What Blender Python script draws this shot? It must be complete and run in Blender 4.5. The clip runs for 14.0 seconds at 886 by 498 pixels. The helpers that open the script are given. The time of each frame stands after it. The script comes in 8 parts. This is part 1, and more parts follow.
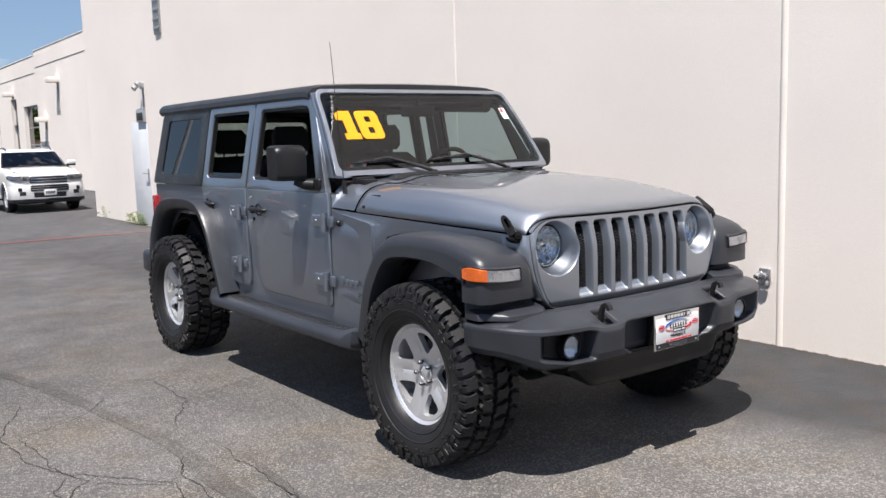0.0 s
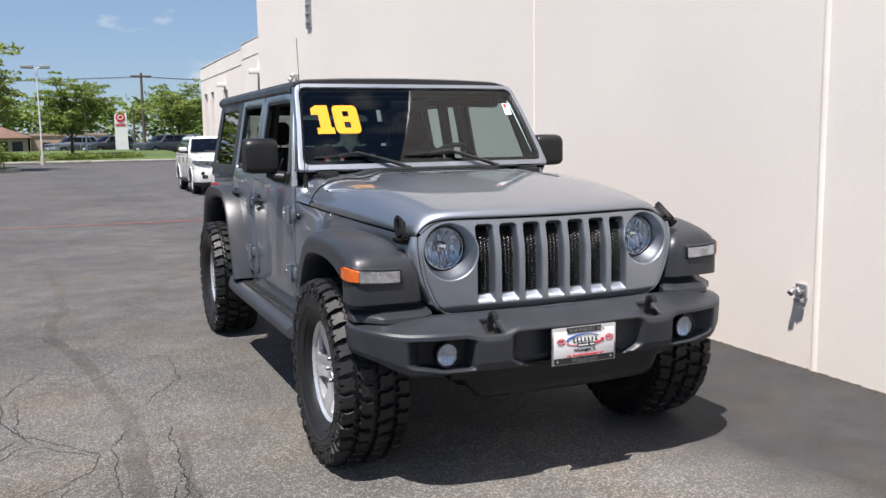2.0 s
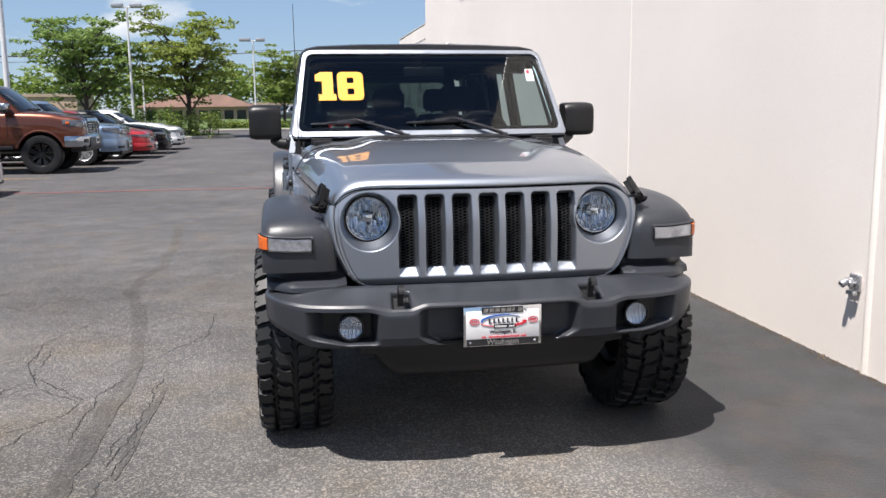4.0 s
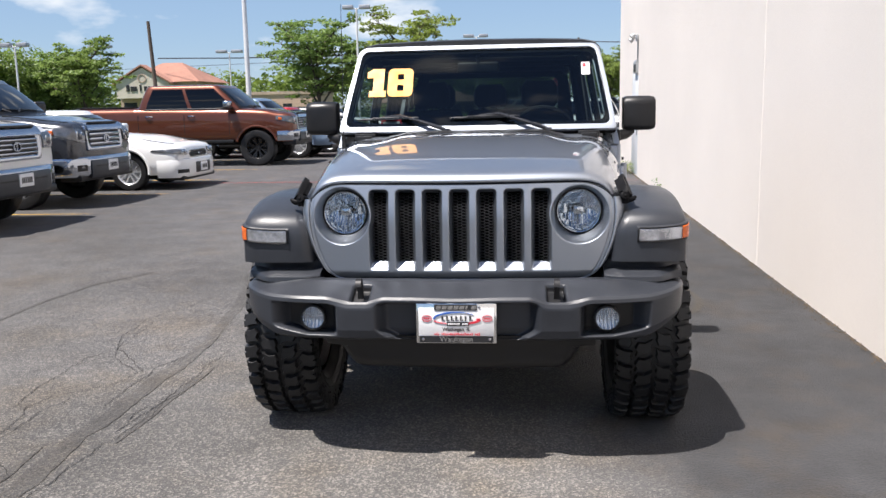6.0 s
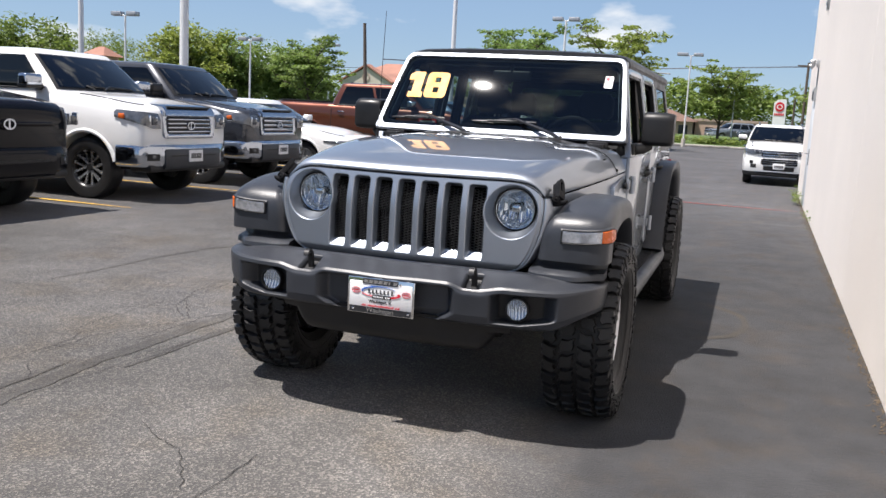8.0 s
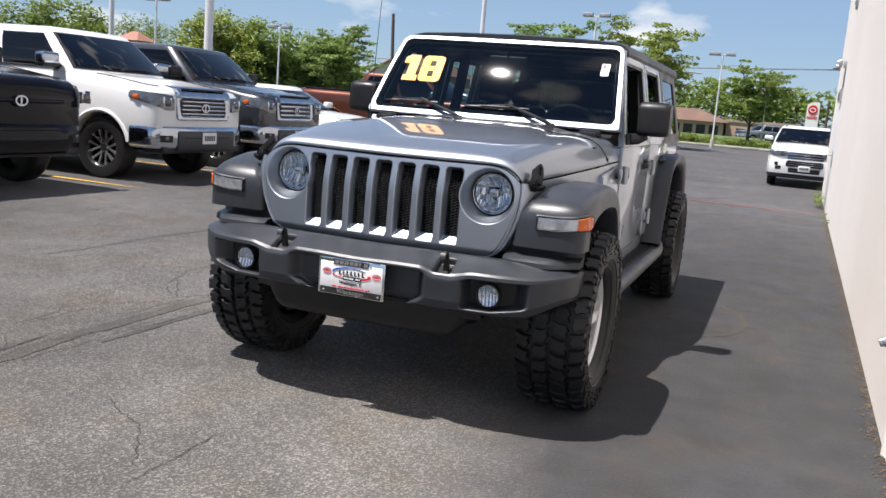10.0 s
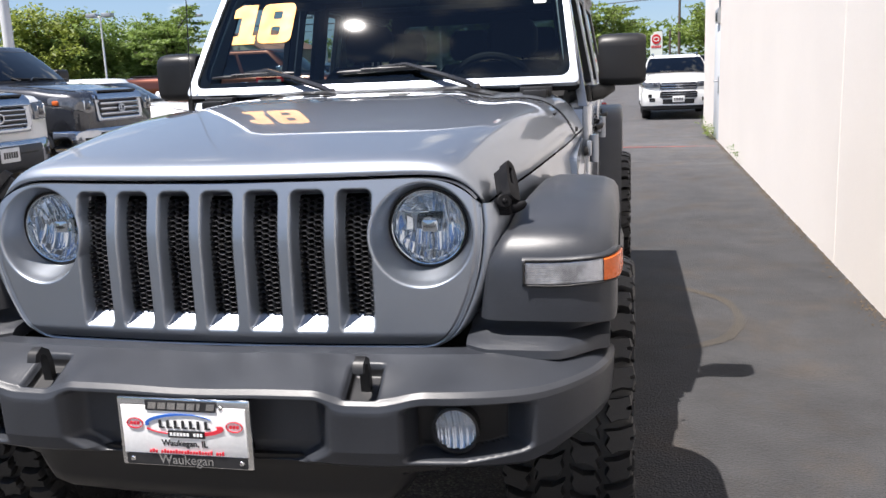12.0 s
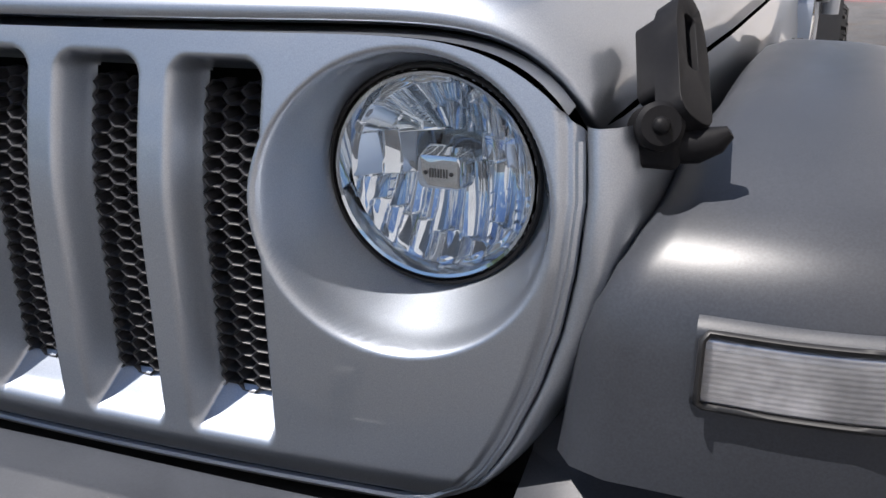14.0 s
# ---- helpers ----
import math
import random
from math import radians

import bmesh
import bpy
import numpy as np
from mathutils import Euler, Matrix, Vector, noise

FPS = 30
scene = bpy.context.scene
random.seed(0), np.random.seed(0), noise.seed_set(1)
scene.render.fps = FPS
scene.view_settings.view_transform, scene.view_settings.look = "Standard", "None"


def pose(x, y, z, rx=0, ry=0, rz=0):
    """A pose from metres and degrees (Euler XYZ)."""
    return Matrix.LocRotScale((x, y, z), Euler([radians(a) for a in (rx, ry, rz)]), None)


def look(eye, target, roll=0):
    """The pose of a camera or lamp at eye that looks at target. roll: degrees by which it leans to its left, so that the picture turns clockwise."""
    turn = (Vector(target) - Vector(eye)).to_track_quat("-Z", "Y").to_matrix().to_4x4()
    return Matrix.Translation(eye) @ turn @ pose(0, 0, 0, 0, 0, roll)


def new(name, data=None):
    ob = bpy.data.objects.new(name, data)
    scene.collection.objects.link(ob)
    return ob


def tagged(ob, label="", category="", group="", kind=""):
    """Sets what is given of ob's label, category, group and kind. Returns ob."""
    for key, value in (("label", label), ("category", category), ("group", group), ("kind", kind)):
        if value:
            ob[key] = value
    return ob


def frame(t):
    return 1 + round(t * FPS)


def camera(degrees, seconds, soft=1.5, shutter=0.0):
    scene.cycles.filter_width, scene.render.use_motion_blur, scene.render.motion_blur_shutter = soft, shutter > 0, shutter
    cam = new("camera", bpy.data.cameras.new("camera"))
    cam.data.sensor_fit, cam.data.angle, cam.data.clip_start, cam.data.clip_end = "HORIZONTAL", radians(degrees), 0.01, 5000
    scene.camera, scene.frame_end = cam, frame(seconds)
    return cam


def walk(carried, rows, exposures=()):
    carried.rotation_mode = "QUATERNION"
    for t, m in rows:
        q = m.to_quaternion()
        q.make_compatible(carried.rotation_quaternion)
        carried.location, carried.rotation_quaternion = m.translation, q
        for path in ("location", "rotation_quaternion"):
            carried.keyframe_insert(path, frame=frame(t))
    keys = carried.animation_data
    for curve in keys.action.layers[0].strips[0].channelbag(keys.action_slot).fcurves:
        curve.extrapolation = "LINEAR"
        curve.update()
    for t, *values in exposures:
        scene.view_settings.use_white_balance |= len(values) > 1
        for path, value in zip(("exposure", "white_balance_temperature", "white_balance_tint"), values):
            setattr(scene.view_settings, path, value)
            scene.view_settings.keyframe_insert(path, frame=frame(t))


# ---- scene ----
cam = camera(53.7, 14.0)
PATH = [
    (0, (-3.101, -3.122, 1.459), (-1.904, -1.539, 1.211), -1.7),
    (0.5, (-2.824, -3.284, 1.462), (-1.69, -1.656, 1.21), -1.2),
    (1, (-2.547, -3.486, 1.475), (-1.519, -1.79, 1.218), -0.6),
    (1.5, (-2.217, -3.548, 1.466), (-1.306, -1.786, 1.213), -1.1),
    (2, (-1.93, -3.713, 1.459), (-1.137, -1.896, 1.201), -0.8),
    (2.5, (-1.675, -3.845, 1.463), (-1.004, -1.983, 1.18), -0.5),
    (3, (-1.4, -3.858, 1.451), (-0.826, -1.967, 1.144), -0.7),
    (5.5, (0.053, -3.998, 1.424), (-0.006, -2.024, 1.107), -0.6),
    (6, (0.268, -3.963, 1.424), (0.084, -1.998, 1.099), -1.1),
    (6.5, (0.561, -4.051, 1.425), (0.226, -2.105, 1.106), -0.4),
    (7, (0.838, -4.04, 1.413), (0.398, -2.114, 1.104), 1.0),
    (7.5, (1.107, -4.013, 1.409), (0.574, -2.11, 1.1), 1.6),
    (8, (1.439, -4.094, 1.392), (0.798, -2.225, 1.083), 3.1),
    (10.5, (1.63, -3.813, 1.349), (0.934, -1.968, 1.016), 4.7),
    (11, (1.397, -3.423, 1.369), (0.766, -1.558, 1.014), 2.8),
    (11.5, (1.125, -2.919, 1.362), (0.626, -1.019, 0.989), 0.1),
    (12, (0.942, -2.327, 1.339), (0.53, -0.411, 0.942), -2.3),
    (12.5, (0.794, -1.825, 1.323), (0.355, 0.073, 0.871), -2.7),
    (13, (0.704, -1.39, 1.295), (0.182, 0.462, 0.752), -3.1),
    (13.5, (0.705, -1.103, 1.222), (0.039, 0.676, 0.596), -2.0),
    (14, (0.75, -1.025, 1.193), (0.073, 0.712, 0.469), -0.4),
]
walk(cam, [(t, look(eye, target, roll)) for t, eye, target, roll in PATH], [(0, 0.56), (3, 0.60), (5.5, 0.76), (6.5, 0.73), (8, 0.66), (10.5, 0.65), (11.5, 0.83), (12.3, 0.87), (13, 0.80), (13.5, 0.74), (14, 0.90)])

# ---- sky and sun ----
TO_SUN = Vector((-0.333, -0.262, 1.0)).normalized()
sun_data = bpy.data.lights.new("sun", "SUN")
sun_data.energy, sun_data.angle, sun_data.color = 5.4, radians(0.53), (1.0, 0.94, 0.897)
sun = new("sun", sun_data)
sun.matrix_world = look((0, 0, 30), Vector((0, 0, 30)) - TO_SUN)
world = bpy.data.worlds.new("sky")
scene.world = world
world.use_nodes = True
wn, wl = world.node_tree.nodes, world.node_tree.links
sky = wn.new("ShaderNodeTexSky")
sky.sky_type, sky.sun_disc = "NISHITA", False
sky.sun_elevation = math.asin(TO_SUN.z)
sky.sun_rotation = math.atan2(TO_SUN.x, TO_SUN.y)
sky.air_density, sky.dust_density, sky.ozone_density = 0.95, 0.0, 2.2
bg = wn["Background"]
bg.inputs["Strength"].default_value = 0.056
# thin broken cloud over the sky
tc = wn.new("ShaderNodeTexCoord")
cmap = wn.new("ShaderNodeMapping")
cmap.inputs["Scale"].default_value = (1.0, 1.0, 2.6)
cmap.inputs["Location"].default_value = (3.3, 0.6, 0.2)
cn = wn.new("ShaderNodeTexNoise")
cn.inputs["Scale"].default_value, cn.inputs["Detail"].default_value, cn.inputs["Roughness"].default_value = 6.2, 8.0, 0.5
cr = wn.new("ShaderNodeValToRGB")
cr.color_ramp.elements[0].position, cr.color_ramp.elements[1].position = 0.56, 0.70
cmix = wn.new("ShaderNodeMixRGB")
cmix.inputs["Color2"].default_value = (11.5, 11.6, 11.8, 1)
wl.new(tc.outputs["Generated"], cmap.inputs["Vector"])
wl.new(cmap.outputs["Vector"], cn.inputs["Vector"])
wl.new(cn.outputs["Fac"], cr.inputs["Fac"])
wl.new(cr.outputs["Color"], cmix.inputs["Fac"])
blue = wn.new("ShaderNodeMixRGB")
blue.blend_type = "MULTIPLY"
blue.inputs["Fac"].default_value = 1.0
blue.inputs["Color2"].default_value = (0.90, 0.97, 1.18, 1)
wl.new(sky.outputs["Color"], blue.inputs["Color1"])
haze = wn.new("ShaderNodeMixRGB")
# haze thins out from the horizon to the zenith
up = wn.new("ShaderNodeSeparateXYZ")
thin = wn.new("ShaderNodeMapRange")
for key, value in (("From Min", 0.15), ("From Max", 0.8), ("To Min", 0.5), ("To Max", 0.08)):
    thin.inputs[key].default_value = value
wl.new(tc.outputs["Generated"], up.inputs[0])
wl.new(up.outputs["Z"], thin.inputs["Value"])
wl.new(thin.outputs[0], haze.inputs["Fac"])
haze.inputs["Color2"].default_value = (4.6, 6.5, 8.9, 1)
wl.new(blue.outputs["Color"], haze.inputs["Color1"])
wl.new(haze.outputs["Color"], cmix.inputs["Color1"])
wl.new(cmix.outputs["Color"], bg.inputs["Color"])


# ---- materials ----
def material(name, color, rough=0.6, metal=0.0, vary=0.12, scale=3.0, grain=80.0, grain_amount=0.1, bump=0.0, bump_scale=120.0,
             coat=0.0, spec=0.5, per_object=0.0, rough_vary=0.08):
    """Procedural paint or mineral: base colour with slow stains, fine grain, uneven gloss and relief, at true size."""
    m = bpy.data.materials.new(name)
    m.use_nodes = True
    n, l = m.node_tree.nodes, m.node_tree.links
    p = n["Principled BSDF"]
    tcn = n.new("ShaderNodeTexCoord")
    slow, fine = n.new("ShaderNodeTexNoise"), n.new("ShaderNodeTexNoise")
    slow.inputs["Scale"].default_value, slow.inputs["Detail"].default_value = scale, 5
    fine.inputs["Scale"].default_value, fine.inputs["Detail"].default_value = grain, 3
    l.new(tcn.outputs["Object"], slow.inputs["Vector"])
    l.new(tcn.outputs["Object"], fine.inputs["Vector"])
    a = n.new("ShaderNodeMapRange")
    a.inputs["From Min"].default_value, a.inputs["From Max"].default_value = 0.3, 0.7
    a.inputs["To Min"].default_value, a.inputs["To Max"].default_value = 1 - vary, 1 + vary
    b = n.new("ShaderNodeMapRange")
    b.inputs["From Min"].default_value, b.inputs["From Max"].default_value = 0.3, 0.7
    b.inputs["To Min"].default_value, b.inputs["To Max"].default_value = 1 - grain_amount, 1 + grain_amount
    l.new(slow.outputs["Fac"], a.inputs["Value"])
    l.new(fine.outputs["Fac"], b.inputs["Value"])
    mul = n.new("ShaderNodeMath")
    mul.operation = "MULTIPLY"
    l.new(a.outputs[0], mul.inputs[0])
    l.new(b.outputs[0], mul.inputs[1])
    last = mul.outputs[0]
    if per_object:
        info, c = n.new("ShaderNodeObjectInfo"), n.new("ShaderNodeMapRange")
        c.inputs["To Min"].default_value, c.inputs["To Max"].default_value = 1 - per_object, 1 + per_object
        l.new(info.outputs["Random"], c.inputs["Value"])
        mul2 = n.new("ShaderNodeMath")
        mul2.operation = "MULTIPLY"
        l.new(last, mul2.inputs[0])
        l.new(c.outputs[0], mul2.inputs[1])
        last = mul2.outputs[0]
    vm = n.new("ShaderNodeVectorMath")
    vm.operation = "SCALE"
    vm.inputs[0].default_value = color
    l.new(last, vm.inputs["Scale"])
    l.new(vm.outputs["Vector"], p.inputs["Base Color"])
    r = n.new("ShaderNodeMapRange")
    r.inputs["From Min"].default_value, r.inputs["From Max"].default_value = 0.3, 0.7
    r.inputs["To Min"].default_value, r.inputs["To Max"].default_value = max(0.02, rough - rough_vary), min(1, rough + rough_vary)
    l.new(slow.outputs["Fac"], r.inputs["Value"])
    l.new(r.outputs[0], p.inputs["Roughness"])
    p.inputs["Metallic"].default_value = metal
    p.inputs["Coat Weight"].default_value = coat
    p.inputs["Coat Roughness"].default_value = 0.05
    p.inputs["Specular IOR Level"].default_value = spec
    if bump:
        rel, bn = n.new("ShaderNodeTexNoise"), n.new("ShaderNodeBump")
        rel.inputs["Scale"].default_value, rel.inputs["Detail"].default_value = bump_scale, 4
        bn.inputs["Strength"].default_value, bn.inputs["Distance"].default_value = bump, 0.01
        l.new(tcn.outputs["Object"], rel.inputs["Vector"])
        l.new(rel.outputs["Fac"], bn.inputs["Height"])
        l.new(bn.outputs["Normal"], p.inputs["Normal"])
    return m


def leaf_material(name, color, light, vary=0.35):
    """Leaves that let some daylight through."""
    m = bpy.data.materials.new(name)
    m.use_nodes = True
    n, l = m.node_tree.nodes, m.node_tree.links
    p = n["Principled BSDF"]
    geo, tcn, info = n.new("ShaderNodeNewGeometry"), n.new("ShaderNodeTexCoord"), n.new("ShaderNodeObjectInfo")
    slow = n.new("ShaderNodeTexNoise")
    slow.inputs["Scale"].default_value = 0.8
    l.new(tcn.outputs["Object"], slow.inputs["Vector"])
    add = n.new("ShaderNodeMath")
    add.operation = "ADD"
    l.new(geo.outputs["Random Per Island"], add.inputs[0])
    l.new(slow.outputs["Fac"], add.inputs[1])
    r = n.new("ShaderNodeMapRange")
    r.inputs["From Min"].default_value, r.inputs["From Max"].default_value = 0.2, 1.4
    r.inputs["To Min"].default_value, r.inputs["To Max"].default_value = 1 - vary, 1 + vary
    l.new(add.outputs[0], r.inputs["Value"])
    mixc = n.new("ShaderNodeMixRGB")
    mixc.inputs["Color1"].default_value, mixc.inputs["Color2"].default_value = (*color, 1), (color[0] * 1.35, color[1] * 1.08, color[2] * 0.8, 1)
    l.new(info.outputs["Random"], mixc.inputs["Fac"])
    vm = n.new("ShaderNodeVectorMath")
    vm.operation = "SCALE"
    l.new(mixc.outputs["Color"], vm.inputs[0])
    l.new(r.outputs[0], vm.inputs["Scale"])
    l.new(vm.outputs["Vector"], p.inputs["Base Color"])
    p.inputs["Roughness"].default_value = 0.55
    tr, mx = n.new("ShaderNodeBsdfTranslucent"), n.new("ShaderNodeMixShader")
    l.new(vm.outputs["Vector"], tr.inputs["Color"])
    mx.inputs["Fac"].default_value = light
    l.new(p.outputs[0], mx.inputs[1])
    l.new(tr.outputs[0], mx.inputs[2])
    l.new(mx.outputs[0], n["Material Output"].inputs["Surface"])
    return m


def glass_material(name, tint, gloss=(1, 1, 1), base=0.04, rough=0.0):
    """Thin sheet glass: what lies behind, tinted, under a mirror layer that grows towards grazing angles."""
    m = bpy.data.materials.new(name)
    m.use_nodes = True
    n, l = m.node_tree.nodes, m.node_tree.links
    n.remove(n["Principled BSDF"])
    t, g, f, mx = n.new("ShaderNodeBsdfTransparent"), n.new("ShaderNodeBsdfGlossy"), n.new("ShaderNodeLayerWeight"), n.new("ShaderNodeMixShader")
    t.inputs["Color"].default_value, g.inputs["Color"].default_value = (*tint, 1), (*gloss, 1)
    g.inputs["Roughness"].default_value, f.inputs["Blend"].default_value = rough, 0.5
    pw, ma = n.new("ShaderNodeMath"), n.new("ShaderNodeMath")
    pw.operation, ma.operation = "POWER", "MULTIPLY_ADD"
    pw.inputs[1].default_value = 5.0
    ma.inputs[1].default_value, ma.inputs[2].default_value = 1 - base, base
    l.new(f.outputs["Facing"], pw.inputs[0])
    l.new(pw.outputs[0], ma.inputs[0])
    l.new(ma.outputs[0], mx.inputs["Fac"])
    l.new(t.outputs[0], mx.inputs[1])
    l.new(g.outputs[0], mx.inputs[2])
    l.new(mx.outputs[0], n["Material Output"].inputs["Surface"])
    return m


M_SILVER = material("silver_paint", (0.325, 0.353, 0.398), 0.47, 1.0, 0.02, 1.2, 900, 0.09, coat=1.0, rough_vary=0.02)
M_SILVER.node_tree.nodes["Principled BSDF"].inputs["Coat Roughness"].default_value = 0.015
M_PLASTIC = material("dark_grey_moulded_plastic", (0.029, 0.032, 0.039), 0.38, 0, 0.16, 5, 500, 0.16, bump=0.06, bump_scale=1300, rough_vary=0.06, spec=0.45)
M_BLACK = material("black_plastic", (0.013, 0.013, 0.014), 0.42, 0, 0.15, 8, 300, 0.1, rough_vary=0.1, spec=0.35)
M_WIPER = material("semi_gloss_black_steel", (0.026, 0.026, 0.028), 0.27, 0.25, 0.15, 8, 300, 0.1, spec=0.8, coat=0.5)
M_MESH = material("grille_mesh_plastic", (0.034, 0.035, 0.040), 0.34, 0, 0.1, 8, 300, 0.1)
M_ROOF = material("black_hardtop", (0.022, 0.023, 0.026), 0.42, 0, 0.1, 4, 600, 0.1, bump=0.08, bump_scale=600)
M_DARK = material("undercoat_black", (0.009, 0.009, 0.009), 0.85, 0, 0.3, 6, 60, 0.3, spec=0.15)
M_RUBBER = material("tyre_rubber", (0.013, 0.013, 0.014), 0.47, 0, 0.22, 9, 220, 0.2, bump=0.15, bump_scale=250, spec=0.42)
M_ALLOY = material("silver_alloy", (0.74, 0.75, 0.77), 0.30, 0.65, 0.05, 6, 400, 0.05, coat=0.6, rough_vary=0.05)
M_STEEL = material("dark_steel", (0.10, 0.10, 0.105), 0.45, 0.9, 0.3, 12, 120, 0.2)
M_CHROME = material("chrome", (0.78, 0.79, 0.8), 0.08, 1.0, 0.03, 5, 100, 0.03, rough_vary=0.03)
M_REFLECT = material("lamp_reflector", (0.60, 0.64, 0.685), 0.03, 1.0, 0.02, 8, 60, 0.05, rough_vary=0.03)
M_GLASS = glass_material("windscreen_glass", (0.26, 0.345, 0.34), base=0.05, rough=0.022)
M_SIDEGLASS = glass_material("side_glass", (0.42, 0.46, 0.44), base=0.035)
M_TINT = glass_material("tinted_glass", (0.06, 0.068, 0.066), base=0.045)
M_CARSCREEN = glass_material("parked_windscreen", (0.10, 0.125, 0.12), base=0.09)
M_CLEAR = glass_material("lamp_lens", (0.93, 0.95, 0.97))
M_FOGBACK = material("fog_lamp_reflector", (0.55, 0.60, 0.68), 0.13, 0.75, 0.1, 14, 90, 0.1)
M_CATCH = material("black_rubber", (0.007, 0.007, 0.008), 0.52, 0, 0.15, 20, 300, 0.15, bump=0.03, bump_scale=900, spec=0.10)
M_TURNBACK = material("turn_lamp_reflector", (0.46, 0.45, 0.46), 0.20, 0.6, 0.35, 22, 90, 0.15, coat=0.5)
M_AMBERBACK = material("amber_plastic", (0.62, 0.125, 0.022), 0.25, 0, 0.1, 30, 200, 0.1)
M_RED = material("red_lens", (0.32, 0.012, 0.012), 0.12, 0, 0.1, 20, 80, 0.1, coat=0.6)
M_CLOTH = material("black_seat_cloth", (0.018, 0.018, 0.02), 0.9, 0, 0.15, 10, 400, 0.2)
M_DASH = material("soft_dash_plastic", (0.018, 0.018, 0.019), 0.75, 0, 0.1, 8, 500, 0.12, spec=0.25)
M_YELLOW = material("yellow_sticker", (0.82, 0.35, 0.005), 0.5, 0, 0.03, 10, 100, 0.03)
M_WHITE = material("white_sticker", (0.8, 0.8, 0.8), 0.45, 0, 0.04, 14, 120, 0.03)
M_REDINK = material("red_ink", (0.62, 0.03, 0.05), 0.45, 0, 0.05, 20, 100, 0.05)
M_BLUEINK = material("blue_ink", (0.03, 0.13, 0.5), 0.45, 0, 0.05, 20, 100, 0.05)
M_FRIT = material("black_glass_frit", (0.012, 0.012, 0.013), 0.95, 0, 0.05, 20, 100, 0.05, spec=0.04)
M_BLACKINK = material("black_ink", (0.02, 0.02, 0.022), 0.45, 0, 0.05, 20, 100, 0.05)


# ---- mesh helpers ----
def thing(name, label, category, at=(0, 0, 0), turn=0.0, group="", kind=""):
    ob = new(name)
    ob.empty_display_size = 0.2
    ob.matrix_world = pose(*at, 0, 0, turn)
    return tagged(ob, label, category, group, kind)


def finish(bm, name, mat, sharp=38.0, smooth=True):
    me = bpy.data.meshes.new(name)
    if smooth:
        limit = radians(sharp)
        for e in bm.edges:
            if len(e.link_faces) == 2 and e.calc_face_angle(0) > limit:
                e.smooth = False
        for f in bm.faces:
            f.smooth = True
    bm.to_mesh(me)
    bm.free()
    me.materials.append(mat)
    return me


def part(name, bm, mat, parent, label="", sharp=38.0, smooth=True):
    """One mesh object under a thing or a part."""
    ob = new(name, finish(bm, name, mat, sharp, smooth))
    ob.parent = parent
    return tagged(ob, label)


def solo(name, bm, mat, label="", category="", kind="", sharp=38.0, smooth=True, group=""):
    return tagged(new(name, finish(bm, name, mat, sharp, smooth)), label, category, group, kind)


def merge(bm, other):
    me = bpy.data.meshes.new("tmp")
    other.to_mesh(me)
    other.free()
    bm.from_mesh(me)
    bpy.data.meshes.remove(me)
    return bm


def box(bm, x0, x1, y0, y1, z0, z1, bev=0.0, seg=2, m=None):
    b = bmesh.new()
    bmesh.ops.create_cube(b, size=1)
    for v in b.verts:
        v.co = Vector(((x0 + x1) / 2 + v.co.x * (x1 - x0), (y0 + y1) / 2 + v.co.y * (y1 - y0), (z0 + z1) / 2 + v.co.z * (z1 - z0)))
    if bev:
        bmesh.ops.bevel(b, geom=b.edges[:], offset=bev, segments=seg, affect="EDGES", profile=0.5, clamp_overlap=True)
    if m is not None:
        bmesh.ops.transform(b, matrix=m, verts=b.verts)
    return merge(bm, b)


def grid(bm, fn, us, vs, keep=None, flip=False):
    rows = [[bm.verts.new(fn(u, v)) for v in vs] for u in us]
    for i in range(len(us) - 1):
        for j in range(len(vs) - 1):
            if keep and not keep((us[i] + us[i + 1]) / 2, (vs[j] + vs[j + 1]) / 2):
                continue
            q = (rows[i][j], rows[i + 1][j], rows[i + 1][j + 1], rows[i][j + 1])
            bm.faces.new(q[::-1] if flip else q)
    for v in [v for v in bm.verts if not v.link_faces]:
        bm.verts.remove(v)
    return bm


def loft(bm, secs, closed=True, caps=True):
    rows = [[bm.verts.new(p) for p in s] for s in secs]
    k = len(rows[0])
    for a, b in zip(rows, rows[1:]):
        for j in range(k if closed else k - 1):
            bm.faces.new((a[j], a[(j + 1) % k], b[(j + 1) % k], b[j]))
    if caps and closed:
        bm.faces.new(rows[0][::-1])
        bm.faces.new(rows[-1])
    bmesh.ops.recalc_face_normals(bm, faces=bm.faces[:])
    return bm


def lathe(bm, prof, m=None, n=48, a0=0.0, a1=360.0):
    """Turns the profile (radius, height) about z."""
    m = m or Matrix()
    full = a1 - a0 >= 359.9
    count = n if full else n + 1
    rows = []
    for i in range(count):
        a = radians(a0 + (a1 - a0) * i / n)
        rows.append([bm.verts.new(m @ Vector((r * math.cos(a), r * math.sin(a), h))) for r, h in prof])
    for i in range(n):
        a, b = rows[i], rows[(i + 1) % count]
        for j in range(len(prof) - 1):
            bm.faces.new((a[j], b[j], b[j + 1], a[j + 1]))
    bmesh.ops.remove_doubles(bm, verts=bm.verts[:], dist=1e-5)
    return bm


